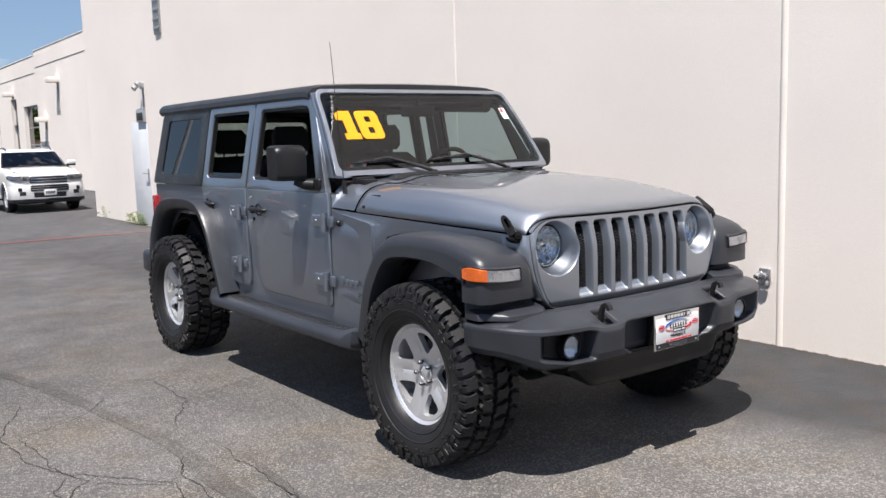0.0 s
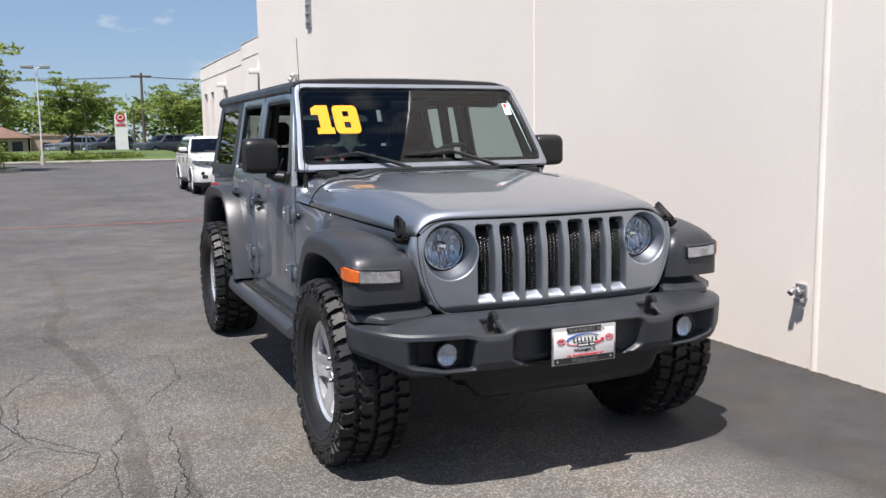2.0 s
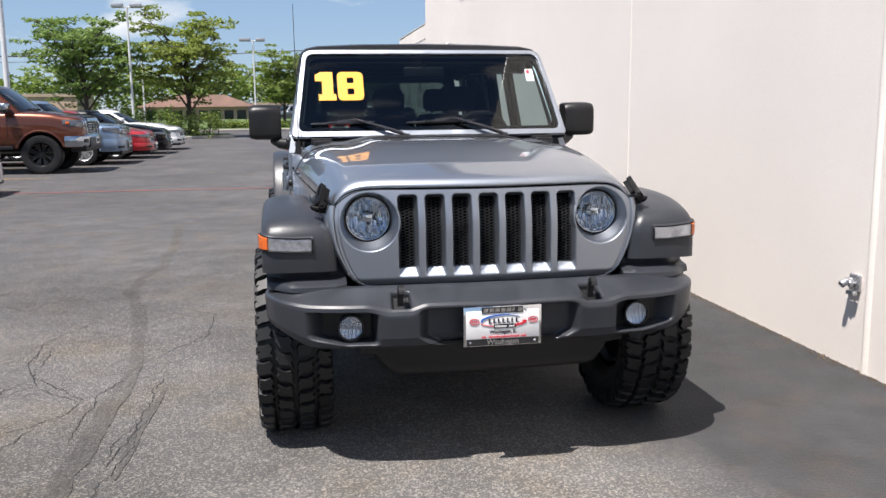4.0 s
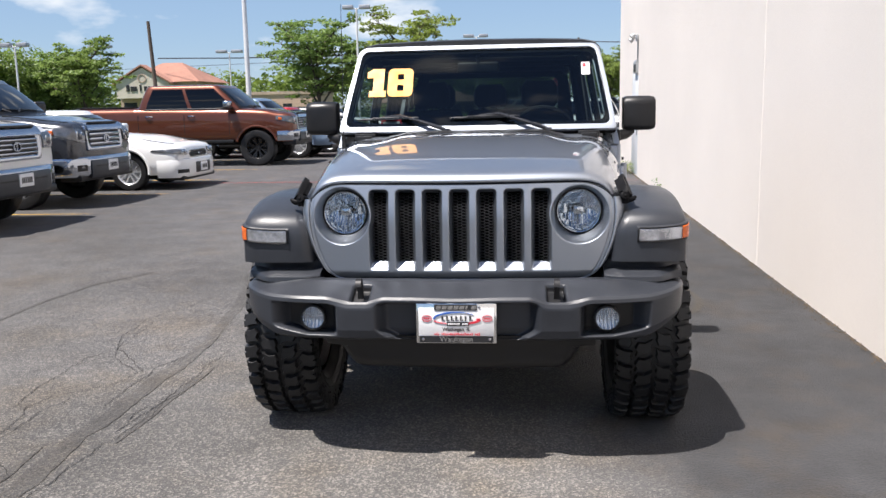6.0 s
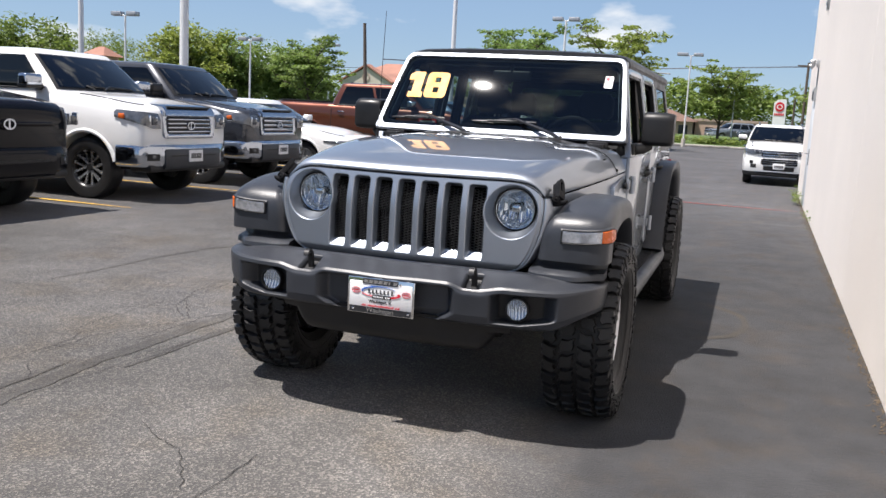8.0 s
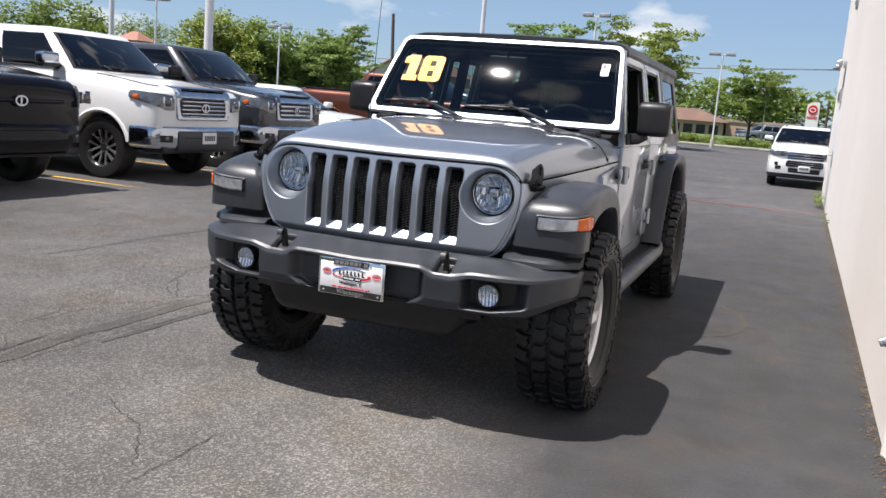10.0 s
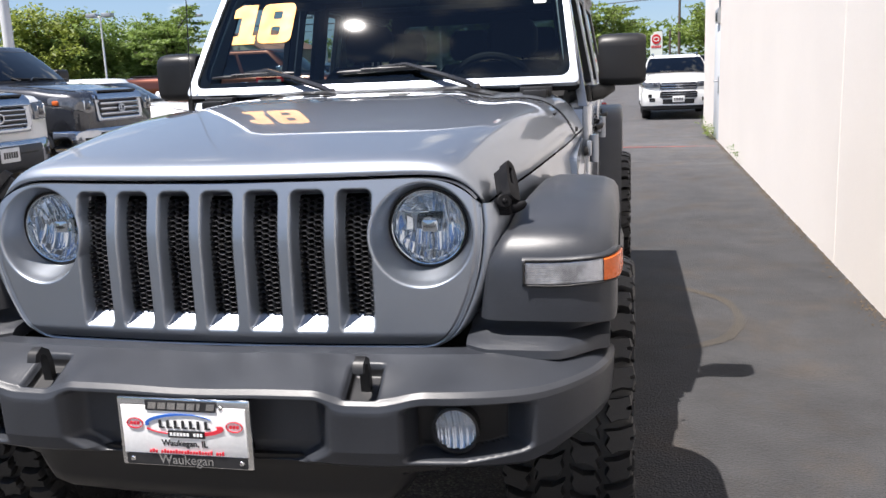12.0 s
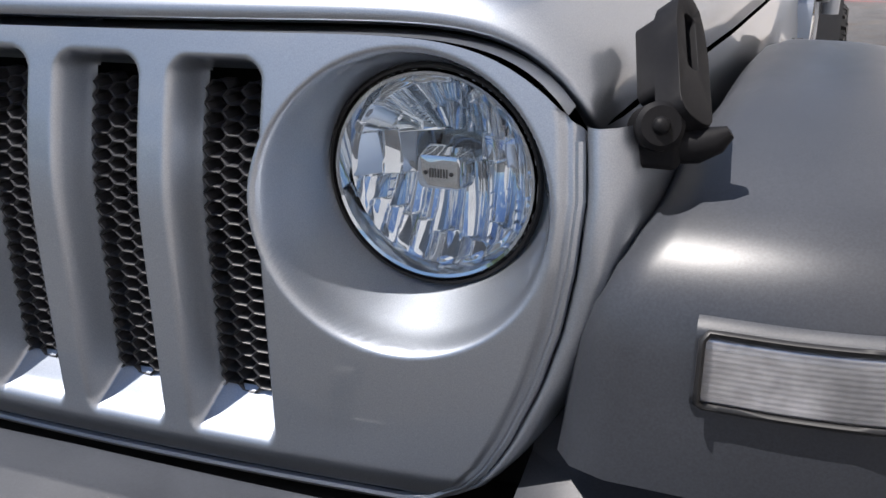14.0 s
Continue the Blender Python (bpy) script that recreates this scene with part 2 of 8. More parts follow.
def tube(bm, pts, r, n=8, caps=True):
    pts = [Vector(p) for p in pts]
    rr = r if isinstance(r, (list, tuple)) else [r] * len(pts)
    secs, side = [], None
    for i, p in enumerate(pts):
        d = (pts[min(i + 1, len(pts) - 1)] - pts[max(i - 1, 0)]).normalized()
        if side is None:
            side = d.orthogonal().normalized()
        side = (side - d * side.dot(d)).normalized()
        up = d.cross(side)
        secs.append([p + (side * math.cos(2 * math.pi * k / n) + up * math.sin(2 * math.pi * k / n)) * rr[i] for k in range(n)])
    b = bmesh.new()
    loft(b, secs, True, caps)
    return merge(bm, b)


def prism(bm, outer, f, w0, w1, holes=(), bev=0.0, seg=2):
    """A flat outline (u, v) with holes, given thickness from w0 to w1 and laid into space by f(u, v, w)."""
    b = bmesh.new()
    edges = []
    for loop in (outer, *holes):
        vs = [b.verts.new((u, v, 0)) for u, v in loop]
        edges += [b.edges.new((vs[i], vs[(i + 1) % len(vs)])) for i in range(len(vs))]
    if holes:
        bmesh.ops.triangle_fill(b, use_beauty=True, edges=edges)
    else:
        b.faces.new(b.verts[:])
    r = bmesh.ops.extrude_face_region(b, geom=b.faces[:])
    top = {v for v in r["geom"] if isinstance(v, bmesh.types.BMVert)}
    bmesh.ops.recalc_face_normals(b, faces=b.faces[:])
    if bev:
        rim = []
        for v in b.verts:
            v.co.z = w1 if v in top else w0
        for e in b.edges:
            if len(e.link_faces) == 2 and e.calc_face_angle(0) > radians(60) and e.verts[0] in top and e.verts[1] in top:
                rim.append(e)
        bmesh.ops.bevel(b, geom=rim, offset=bev, segments=seg, affect="EDGES", profile=0.5, clamp_overlap=True)
    else:
        for v in b.verts:
            v.co.z = w1 if v in top else w0
    for v in b.verts:
        v.co = Vector(f(*v.co))
    bmesh.ops.recalc_face_normals(b, faces=b.faces[:])
    return merge(bm, b)


def rounded(x0, x1, y0, y1, r, n=5):
    """Outline of a rectangle with round corners; r is one radius or four (from the lower left, anticlockwise)."""
    rs = r if isinstance(r, (list, tuple)) else [r] * 4
    out = []
    for (cx, cy, sx, sy, a), q in zip(((x0, y0, 1, 1, 180), (x1, y0, -1, 1, 270), (x1, y1, -1, -1, 0), (x0, y1, 1, -1, 90)), rs):
        for i in range(n + 1):
            t = radians(a + 90 * i / n)
            out.append((cx + sx * q + q * math.cos(t), cy + sy * q + q * math.sin(t)))
    return out


def soften(pts, r, n=4):
    """Rounds the corners of a polygon; r is one radius or one for each corner."""
    out, k = [], len(pts)
    for i in range(k):
        p, a, b = Vector(pts[i]), Vector(pts[i - 1]), Vector(pts[(i + 1) % k])
        q = r[i] if isinstance(r, (list, tuple)) else r
        if q <= 0:
            out.append(tuple(p))
            continue
        da, db = (a - p), (b - p)
        s = p + da.normalized() * min(q, da.length * 0.49)
        e = p + db.normalized() * min(q, db.length * 0.49)
        for j in range(n + 1):
            t = j / n
            c = s.lerp(p, t).lerp(p.lerp(e, t), t)
            out.append(tuple(c))
    return out


def lerp_table(t, table):
    """Straight-line reading of a short table of (t, value)."""
    if t <= table[0][0]:
        return table[0][1]
    for (a, p), (b, q) in zip(table, table[1:]):
        if t <= b:
            return p + (q - p) * (t - a) / (b - a)
    return table[-1][1]


def span(a, b, n):
    return [a + (b - a) * i / n for i in range(n + 1)]


def smooth01(a, b, x):
    t = min(1.0, max(0.0, (x - a) / (b - a)))
    return t * t * (3 - 2 * t)


def carve(ob, cutters):
    """Cuts solid bmeshes out of an object's mesh for good."""
    for c in cutters:
        bmesh.ops.recalc_face_normals(c, faces=c.faces[:])
        me = bpy.data.meshes.new("cutter")
        c.to_mesh(me)
        c.free()
        k = new("cutter", me)
        k.parent = ob.parent
        mod = ob.modifiers.new("cut", "BOOLEAN")
        mod.operation, mod.object, mod.solver = "DIFFERENCE", k, "EXACT"
        deps = bpy.context.evaluated_depsgraph_get()
        deps.update()
        old, out = ob.data, bpy.data.meshes.new_from_object(ob.evaluated_get(deps))
        ob.modifiers.clear()
        ob.data = out
        bpy.data.objects.remove(k)
        bpy.data.meshes.remove(me)
    return ob


# ---- setting: asphalt lot, rendered wall, far ground ----
def asphalt_material(name, color, stone, speckle=0.35, patch=0.22, seal=True):
    m = bpy.data.materials.new(name)
    m.use_nodes = True
    n, l = m.node_tree.nodes, m.node_tree.links
    p = n["Principled BSDF"]
    tcn = n.new("ShaderNodeTexCoord")

    def noise_node(s, d, rough=0.5):
        k = n.new("ShaderNodeTexNoise")
        k.inputs["Scale"].default_value, k.inputs["Detail"].default_value, k.inputs["Roughness"].default_value = s, d, rough
        l.new(tcn.outputs["Object"], k.inputs["Vector"])
        return k

    def ramp(src, a, b, lo, hi):
        k = n.new("ShaderNodeMapRange")
        for key, v in (("From Min", a), ("From Max", b), ("To Min", lo), ("To Max", hi)):
            k.inputs[key].default_value = v
        l.new(src, k.inputs["Value"])
        return k.outputs[0]

    def times(a, b):
        k = n.new("ShaderNodeMath")
        k.operation = "MULTIPLY"
        l.new(a, k.inputs[0])
        l.new(b, k.inputs[1])
        return k.outputs[0]

    big, mid, small = noise_node(0.45, 6, 0.6), noise_node(3.2, 5, 0.6), noise_node(150, 2)
    vor = n.new("ShaderNodeTexVoronoi")
    vor.inputs["Scale"].default_value = 120
    l.new(tcn.outputs["Object"], vor.inputs["Vector"])
    f = times(ramp(big.outputs["Fac"], 0.3, 0.7, 1 - patch, 1 + patch), ramp(mid.outputs["Fac"], 0.3, 0.7, 0.86, 1.14))
    f = times(f, ramp(small.outputs["Fac"], 0.3, 0.7, 1 - speckle, 1 + speckle))
    vm = n.new("ShaderNodeVectorMath")
    vm.operation = "SCALE"
    mixc = n.new("ShaderNodeMixRGB")
    mixc.inputs["Color1"].default_value, mixc.inputs["Color2"].default_value = (*color, 1), (*stone, 1)
    l.new(ramp(vor.outputs["Color"], 0.5, 0.95, 0.0, 1.0), mixc.inputs["Fac"])
    # rusty brown staining in patches
    rust = n.new("ShaderNodeMixRGB")
    rust.blend_type = "MULTIPLY"
    rust.inputs["Color2"].default_value = (1.06, 0.97, 0.84, 1)
    l.new(ramp(noise_node(1.1, 6, 0.62).outputs["Fac"], 0.48, 0.66, 0.0, 0.9), rust.inputs["Fac"])
    l.new(mixc.outputs["Color"], rust.inputs["Color1"])
    l.new(rust.outputs["Color"], vm.inputs[0])
    l.new(f, vm.inputs["Scale"])
    l.new(vm.outputs["Vector"], p.inputs["Base Color"])
    if seal:
        # a newer coat of sealer along the building, with a worn, uneven edge
        sep = n.new("ShaderNodeSeparateXYZ")
        l.new(tcn.outputs["Object"], sep.inputs[0])
        lean = n.new("ShaderNodeMath")
        lean.operation, lean.inputs[1].default_value = "MULTIPLY_ADD", 0.10
        l.new(sep.outputs["Y"], lean.inputs[0])
        l.new(sep.outputs["X"], lean.inputs[2])
        wob = n.new("ShaderNodeMath")
        wob.operation, wob.inputs[1].default_value = "MULTIPLY_ADD", 1.1
        l.new(noise_node(0.9, 5, 0.65).outputs["Fac"], wob.inputs[0])
        l.new(lean.outputs[0], wob.inputs[2])
        near = ramp(wob.outputs[0], 0.82, 1.45, 0.0, 1.0)
        # farther back the whole lot gradually has the darker coat
        back = n.new("ShaderNodeMath")
        back.operation, back.inputs[1].default_value = "MULTIPLY_ADD", 7.0
        l.new(big.outputs["Fac"], back.inputs[0])
        l.new(sep.outputs["Y"], back.inputs[2])
        top_ = n.new("ShaderNodeMath")
        top_.operation = "MAXIMUM"
        l.new(near, top_.inputs[0])
        l.new(ramp(back.outputs[0], 3.0, 11.0, 0.0, 0.8), top_.inputs[1])
        mask = top_.outputs[0]
        coat = n.new("ShaderNodeVectorMath")
        coat.operation = "SCALE"
        tone = n.new("ShaderNodeMixRGB")
        tone.inputs["Color1"].default_value, tone.inputs["Color2"].default_value = (0.086, 0.085, 0.089, 1), (0.043, 0.043, 0.045, 1)
        l.new(times(near, ramp(sep.outputs["Y"], 5.0, 13.0, 1.0, 0.0)), tone.inputs["Fac"])
        earth = n.new("ShaderNodeMixRGB")
        earth.blend_type = "MULTIPLY"
        earth.inputs["Color2"].default_value = (1.22, 1.06, 0.90, 1)
        l.new(ramp(noise_node(2.1, 6, 0.65).outputs["Fac"], 0.5, 0.68, 0.0, 1.0), earth.inputs["Fac"])
        l.new(tone.outputs["Color"], earth.inputs["Color1"])
        l.new(earth.outputs["Color"], coat.inputs[0])
        l.new(times(times(ramp(big.outputs["Fac"], 0.3, 0.7, 0.78, 1.22), ramp(mid.outputs["Fac"], 0.3, 0.7, 0.78, 1.22)), ramp(small.outputs["Fac"], 0.3, 0.7, 0.68, 1.32)), coat.inputs["Scale"])
        mx = n.new("ShaderNodeMixRGB")
        l.new(mask, mx.inputs["Fac"])
        l.new(vm.outputs["Vector"], mx.inputs["Color1"])
        l.new(coat.outputs["Vector"], mx.inputs["Color2"])
        l.new(mx.outputs["Color"], p.inputs["Base Color"])
    p.inputs["Roughness"].default_value = 0.72
    p.inputs["Diffuse Roughness"].default_value = 1.0
    p.inputs["Specular IOR Level"].default_value = 0.3
    bn = n.new("ShaderNodeBump")
    bn.inputs["Strength"].default_value, bn.inputs["Distance"].default_value = 0.8, 0.006
    l.new(vor.outputs["Distance"], bn.inputs["Height"])
    l.new(bn.outputs["Normal"], p.inputs["Normal"])
    return m


M_ASPHALT = asphalt_material("worn_asphalt", (0.086, 0.083, 0.080), (0.245, 0.228, 0.206), 0.40, 0.36)
M_SMEAR = asphalt_material("sealer_smear", (0.074, 0.071, 0.068), (0.15, 0.138, 0.124), 0.34, 0.4, False)
M_FARLAND = material("far_dry_grass", (0.10, 0.13, 0.05), 0.95, 0, 0.3, 0.05, 2, 0.3)
M_CRACK = material("open_crack", (0.026, 0.025, 0.024), 0.95, 0, 0.3, 9, 90, 0.3)
M_STUCCO = material("cream_stucco", (0.86, 0.795, 0.73), 0.85, 0, 0.035, 0.5, 160, 0.035, bump=0.35, bump_scale=260, spec=0.25)
M_STUCCO_B = material("cream_stucco_wing", (0.86, 0.795, 0.73), 0.85, 0, 0.04, 0.4, 120, 0.04, bump=0.3, bump_scale=200, spec=0.25)
M_SEALANT = material("joint_sealant", (0.82, 0.765, 0.70), 0.6, 0, 0.05, 3, 120, 0.05)
M_GALV = material("galvanised_metal", (0.42, 0.43, 0.44), 0.45, 0.6, 0.15, 10, 150, 0.1)
M_REDLINE = material("worn_red_line_paint", (0.33, 0.075, 0.065), 0.8, 0, 0.25, 6, 60, 0.4)
M_YELLOWLINE = material("worn_yellow_line_paint", (0.6, 0.36, 0.05), 0.8, 0, 0.2, 6, 60, 0.25)
M_DOORPAINT = material("pale_blue_white_door_paint", (0.70, 0.72, 0.74), 0.5, 0, 0.04, 3, 60, 0.03)
M_CONCRETE = material("kerb_concrete", (0.42, 0.39, 0.35), 0.9, 0, 0.2, 2, 50, 0.15, bump=0.3, bump_scale=60)


def wall_x(y):
    return 2.205 + 0.0175 * y


ground_mesh = bmesh.new()
xs = [-3000, -400, -80, -40, -20, -10, 0, 10, 20, 60, 400, 3000]
ys = [-3000, -300, -60, -20, 0, 20, 40, 57, 57.2, 300, 3000]
grid(ground_mesh, lambda u, v: (u, v, 0), xs, ys)
ground = solo("ground", ground_mesh, M_ASPHALT, "worn grey asphalt car park with cracks and tar smears", "asphalt", "structure")

def ribbon(bm, pts, width, z, jag=0.3, step=0.03, seed=0):
    """A crooked flat strip along a line of ground points."""
    rnd = random.Random(seed)
    line = []
    for (x0, y0), (x1, y1) in zip(pts, pts[1:]):
        k = max(2, int(math.hypot(x1 - x0, y1 - y0) / step))
        for i in range(k):
            t = i / k
            line.append((x0 + (x1 - x0) * t, y0 + (y1 - y0) * t))
    line.append(pts[-1])
    k = len(line)
    off = [0.0]
    for i in range(k):
        off.append(off[-1] * (0.86 if width < 0.03 else 0.93) + rnd.uniform(-1, 1) * width * jag * 2.2)
    prev = None
    lw = [0.7, 0.7]
    for i, (x, y) in enumerate(line):
        a, b = line[max(0, i - 1)], line[min(k - 1, i + 1)]
        dx, dy = b[0] - a[0], b[1] - a[1]
        q = math.hypot(dx, dy) or 1
        nx, ny = -dy / q, dx / q
        taper = min(1, i / 4 + 0.15, (k - 1 - i) / 4 + 0.15)
        keep = 0.0 if width < 0.03 else 0.86
        lw[0] = keep * lw[0] + (1 - keep) * rnd.uniform(0.35 - 0.5 * keep, 1.0 + 0.5 * keep)
        lw[1] = keep * lw[1] + (1 - keep) * rnd.uniform(0.35 - 0.5 * keep, 1.0 + 0.5 * keep)
        w0, w1 = width * taper * lw[0] / 2, width * taper * lw[1] / 2
        x, y = x + nx * off[i], y + ny * off[i]
        cur = (bm.verts.new((x - nx * w0, y - ny * w0, z)), bm.verts.new((x + nx * w1, y + ny * w1, z)))
        if prev:
            bm.faces.new((prev[0], prev[1], cur[1], cur[0]))
        prev = cur


CRACKS = [
    [(-2.6, 0.45), (-2.28, 0.63), (-2.13, 0.82), (-2.21, 1.11), (-2.23, 1.65), (-2.03, 1.74), (-1.84, 1.88), (-1.66, 2.11)],
    [(-2.13, 0.82), (-1.92, 0.60), (-1.86, 0.53)],
    [(-2.06, -0.45), (-2.04, -0.05), (-1.97, 0.15), (-1.88, 0.19)],
    [(-1.77, -0.10), (-1.765, 0.37), (-1.77, 0.63), (-1.68, 0.88)],
    [(-1.56, 1.27), (-1.33, 1.77), (-1.33, 2.32), (-1.5, 2.47)],
    [(-1.56, -0.42), (-1.49, 0.0), (-1.47, 0.25)],
    [(-2.45, -1.0), (-2.11, -0.71), (-2.08, -0.34), (-2.14, -0.06), (-2.09, 0.13), (-1.88, 0.34), (-1.85, 0.53), (-2.2, 0.99), (-2.3, 1.27), (-2.32, 1.7), (-2.1, 2.3)],
    [(-1.65, -1.5), (-1.58, -1.21), (-1.56, -0.51), (-1.47, -0.16), (-1.55, 0.22)],
    [(-0.28, -1.75), (-0.295, -1.44), (-0.286, -1.26), (-0.31, -1.15)],
    [(-3.2, 3.2), (-2.7, 2.7), (-2.4, 3.3), (-2.0, 3.9)],
    [(-1.33, 1.77), (-0.9, 1.9), (-0.4, 2.05)],
    [(-2.23, -0.11), (-2.27, 0.34), (-2.28, 0.76), (-2.19, 0.94)],
    [(-1.58, -0.32), (-1.58, -0.03), (-1.53, 0.15)],
    [(-1.97, -0.65), (-1.73, -0.88)],
    [(-1.49, 0.86), (-1.49, 0.41), (-1.51, -0.15)],
    [(-0.93, -1.08), (-0.6, -1.25), (-0.35, -1.6)],
]
cracks = bmesh.new()
for i, c in enumerate(CRACKS):
    ribbon(cracks, c, 0.0058, 0.0045, 0.80, 0.026, 30 + i)
solo("asphalt_cracks", cracks, M_CRACK, "thin dark branching cracks in the asphalt", "crack", "stuff")

smears = bmesh.new()
ribbon(smears, [(-1.55, -1.9), (-1.66, -1.0), (-1.69, -0.43), (-1.67, 0.03), (-1.66, 0.85), (-1.70, 1.55), (-1.75, 2.0), (-1.88, 2.6), (-2.04, 3.2), (-2.08, 3.9), (-1.95, 4.4), (-2.0, 5.2), (-2.05, 6.1), (-2.21, 7.6)], 0.135, 0.003, 0.035, 0.06, 3)
ribbon(smears, [(-1.50, -0.5), (-1.5, 0.0), (-1.47, 0.6)], 0.06, 0.0035, 0.04, 0.06, 8)
ribbon(smears, [(-3.41, 0.98), (-3.38, 1.47), (-3.39, 2.27), (-3.30, 2.9), (-3.0, 3.5)], 0.05, 0.003, 0.05, 0.06, 12)
ribbon(smears, [(-1.72, -1.7), (-1.78, -1.0), (-1.80, -0.55)], 0.06, 0.0035, 0.05, 0.06, 14)
solo("tar_smears", smears, M_SMEAR, "dark tar sealer smears on worn asphalt", "tar", "stuff")
scuff = bmesh.new()
ribbon(scuff, [(1.06 + 0.47 * math.cos(radians(a)), 2.4 + 0.62 * math.sin(radians(a))) for a in range(-75, 80, 6)], 0.085, 0.002, 0.02, 0.03, 61)
solo("tyre_scuff", scuff, asphalt_material("scuffed_sealer", (0.052, 0.047, 0.041), (0.060, 0.054, 0.047), 0.2, 0.2, False), "brown curved tyre scuff on the sealed asphalt", "scuff", "stuff")

lines = bmesh.new()
ribbon(lines, [(-14, 12.75), (-8, 12.65), (-2.1, 12.5), (0.65, 12.35), (2.35, 12.25)], 0.10, 0.009, 0.02, 0.25, 9)
solo("red_line", lines, M_REDLINE, "faded red painted line across the asphalt", "line", "structure")
for k, yy in enumerate((4.86, 7.72, 10.52, 13.35, 16.2, 19.9, 22.6, 25.4, 28.2, 31.0)):
    b = bmesh.new()
    ribbon(b, [(-11.4, yy + 0.02), (-5.75, yy)], 0.11, 0.0095, 0.0, 0.3, 100 + k)
    solo("parking_line", b, M_YELLOWLINE, "worn yellow parking bay line on asphalt", "line", "structure", group="parking lines")


# the rendered wall beside the vehicle, in panels with sealed joints
TALL = 7.2
def wall_panel(y0, y1, z1, inset, mat, bev=0.012, z0=-0.02):
    b = bmesh.new()
    prism(b, [(y0, z0), (y1, z0), (y1, z1), (y0, z1)], lambda u, v, w: (wall_x(u) + inset + w, u, v), 0.35, 0.0, bev=bev)
    return b


wall = thing("wall_east", "tall cream stucco wall with vertical sealed joints", "wall", kind="structure")
for y0, y1 in ((-14, 0.135), (0.165, 3.675), (3.695, 17.0)):
    part("panel", wall_panel(y0, y1, TALL, 0, M_STUCCO), M_STUCCO, wall, smooth=False)
for y0, y1, d in ((0.120, 0.172, -0.008), (3.673, 3.697, 0.006)):
    b = bmesh.new()
    tube(b, [(wall_x(y0) + 0.016 + d, (y0 + y1) / 2, z) for z in span(0, TALL, 12)], (y1 - y0) / 2, 10)
    part("joint", b, M_SEALANT, wall, "pale sealant bead")
b = bmesh.new()
box(b, wall_x(0) + 0.36, 14, 16.66, 16.98, 0, TALL, 0.01)
box(b, wall_x(0) - 0.3, 14, -14.4, -14.02, 0, TALL, 0.01)
part("return", b, M_STUCCO, wall)

b = bmesh.new()
box(b, wall_x(0) + 0.36, 14, -14.0, 16.64, TALL - 0.6, TALL - 0.35)
box(b, 13.7, 14, -14.0, 16.64, 0, TALL - 0.6)
part("flat_roof", b, M_CONCRETE, wall, "grey flat roof behind the parapet")
WX = 6.0
wing = thing("wall_wing", "lower cream stucco wing with narrow windows", "wall", kind="structure")
WINDOWS = [(47.2, 48.3, 0.9, 3.95), (45.0, 45.95, 0.9, 3.95), (40.9, 42.1, 0.9, 3.88), (37.0, 39.6, 0.02, 3.44)]
b = bmesh.new()
prism(b, [(17.04, -0.02), (49.4, -0.02), (49.4, 5.36), (37.0, 5.46), (37.0, 5.62), (17.04, 5.62)], lambda u, v, w: (WX + w, u, v), 0.3, 0.0, [rounded(*q, 0.01, 1) for q in WINDOWS])
box(b, WX + 0.3, 14, 49.1, 49.4, 0, 5.34)
part("panel", b, M_STUCCO_B, wing, smooth=False)
b = bmesh.new()
box(b, WX - 0.02, WX + 0.32, 17.04, 37.0, 5.62, 5.66, 0.01)
box(b, WX - 0.02, WX + 0.32, 37.0, 49.42, 5.46, 5.50, 0.01)
part("coping", b, M_SEALANT, wing, "pale metal coping")
# dark strips set proud of the wall draw its shadow line in colour
b = bmesh.new()
box(b, WX - 0.012, WX + 0.01, 17.1, 36.9, 4.94, 4.965, 0.004)
box(b, WX - 0.012, WX + 0.01, 37.1, 49.3, 4.74, 4.765, 0.004)
part("shadow_strip", b, M_STEEL, wing, "thin dark strip standing in for a shadow line")
for a, c, z0, z1 in WINDOWS:
    win = thing("window_frame", "recessed narrow window in dark aluminium", "window", kind="structure")
    b = bmesh.new()
    box(b, WX + 0.16, WX + 0.2, a, c, z0, z0 + 0.06)
    box(b, WX + 0.16, WX + 0.2, a, c, z1 - 0.06, z1)
    box(b, WX + 0.16, WX + 0.2, a, a + 0.06, z0, z1)
    box(b, WX + 0.16, WX + 0.2, c - 0.06, c, z0, z1)
    for zz in ((z0 + z1) / 2, z0 + (z1 - z0) * 0.72):
        box(b, WX + 0.162, WX + 0.198, a, c, zz, zz + 0.06)
    part("frame", b, M_GALV, win)
    b = bmesh.new()
    box(b, WX + 0.175, WX + 0.185, a + 0.05, c - 0.05, z0 + 0.05, z1 - 0.05)
    part("pane", b, M_TINT, win)
    # near-black sheet behind the pane stands in for the unlit room
    b = bmesh.new()
    box(b, WX + 0.5, WX + 0.55, a - 0.4, c + 0.4, 0, z1 + 0.3)
    part("dark_backing", b, M_DARK, win)
b = bmesh.new()
box(b, wall_x(0) + 0.02, 14, -14, 16.95, TALL, TALL + 0.1)
solo("roof", b, M_GALV, "flat grey building roof", "roof", "structure")
b = bmesh.new()
box(b, WX + 0.32, 14, 17.0, 49.08, 5.2, 5.3)
solo("roof_wing", b, M_GALV, "flat grey roof of the lower wing", "roof", "structure")


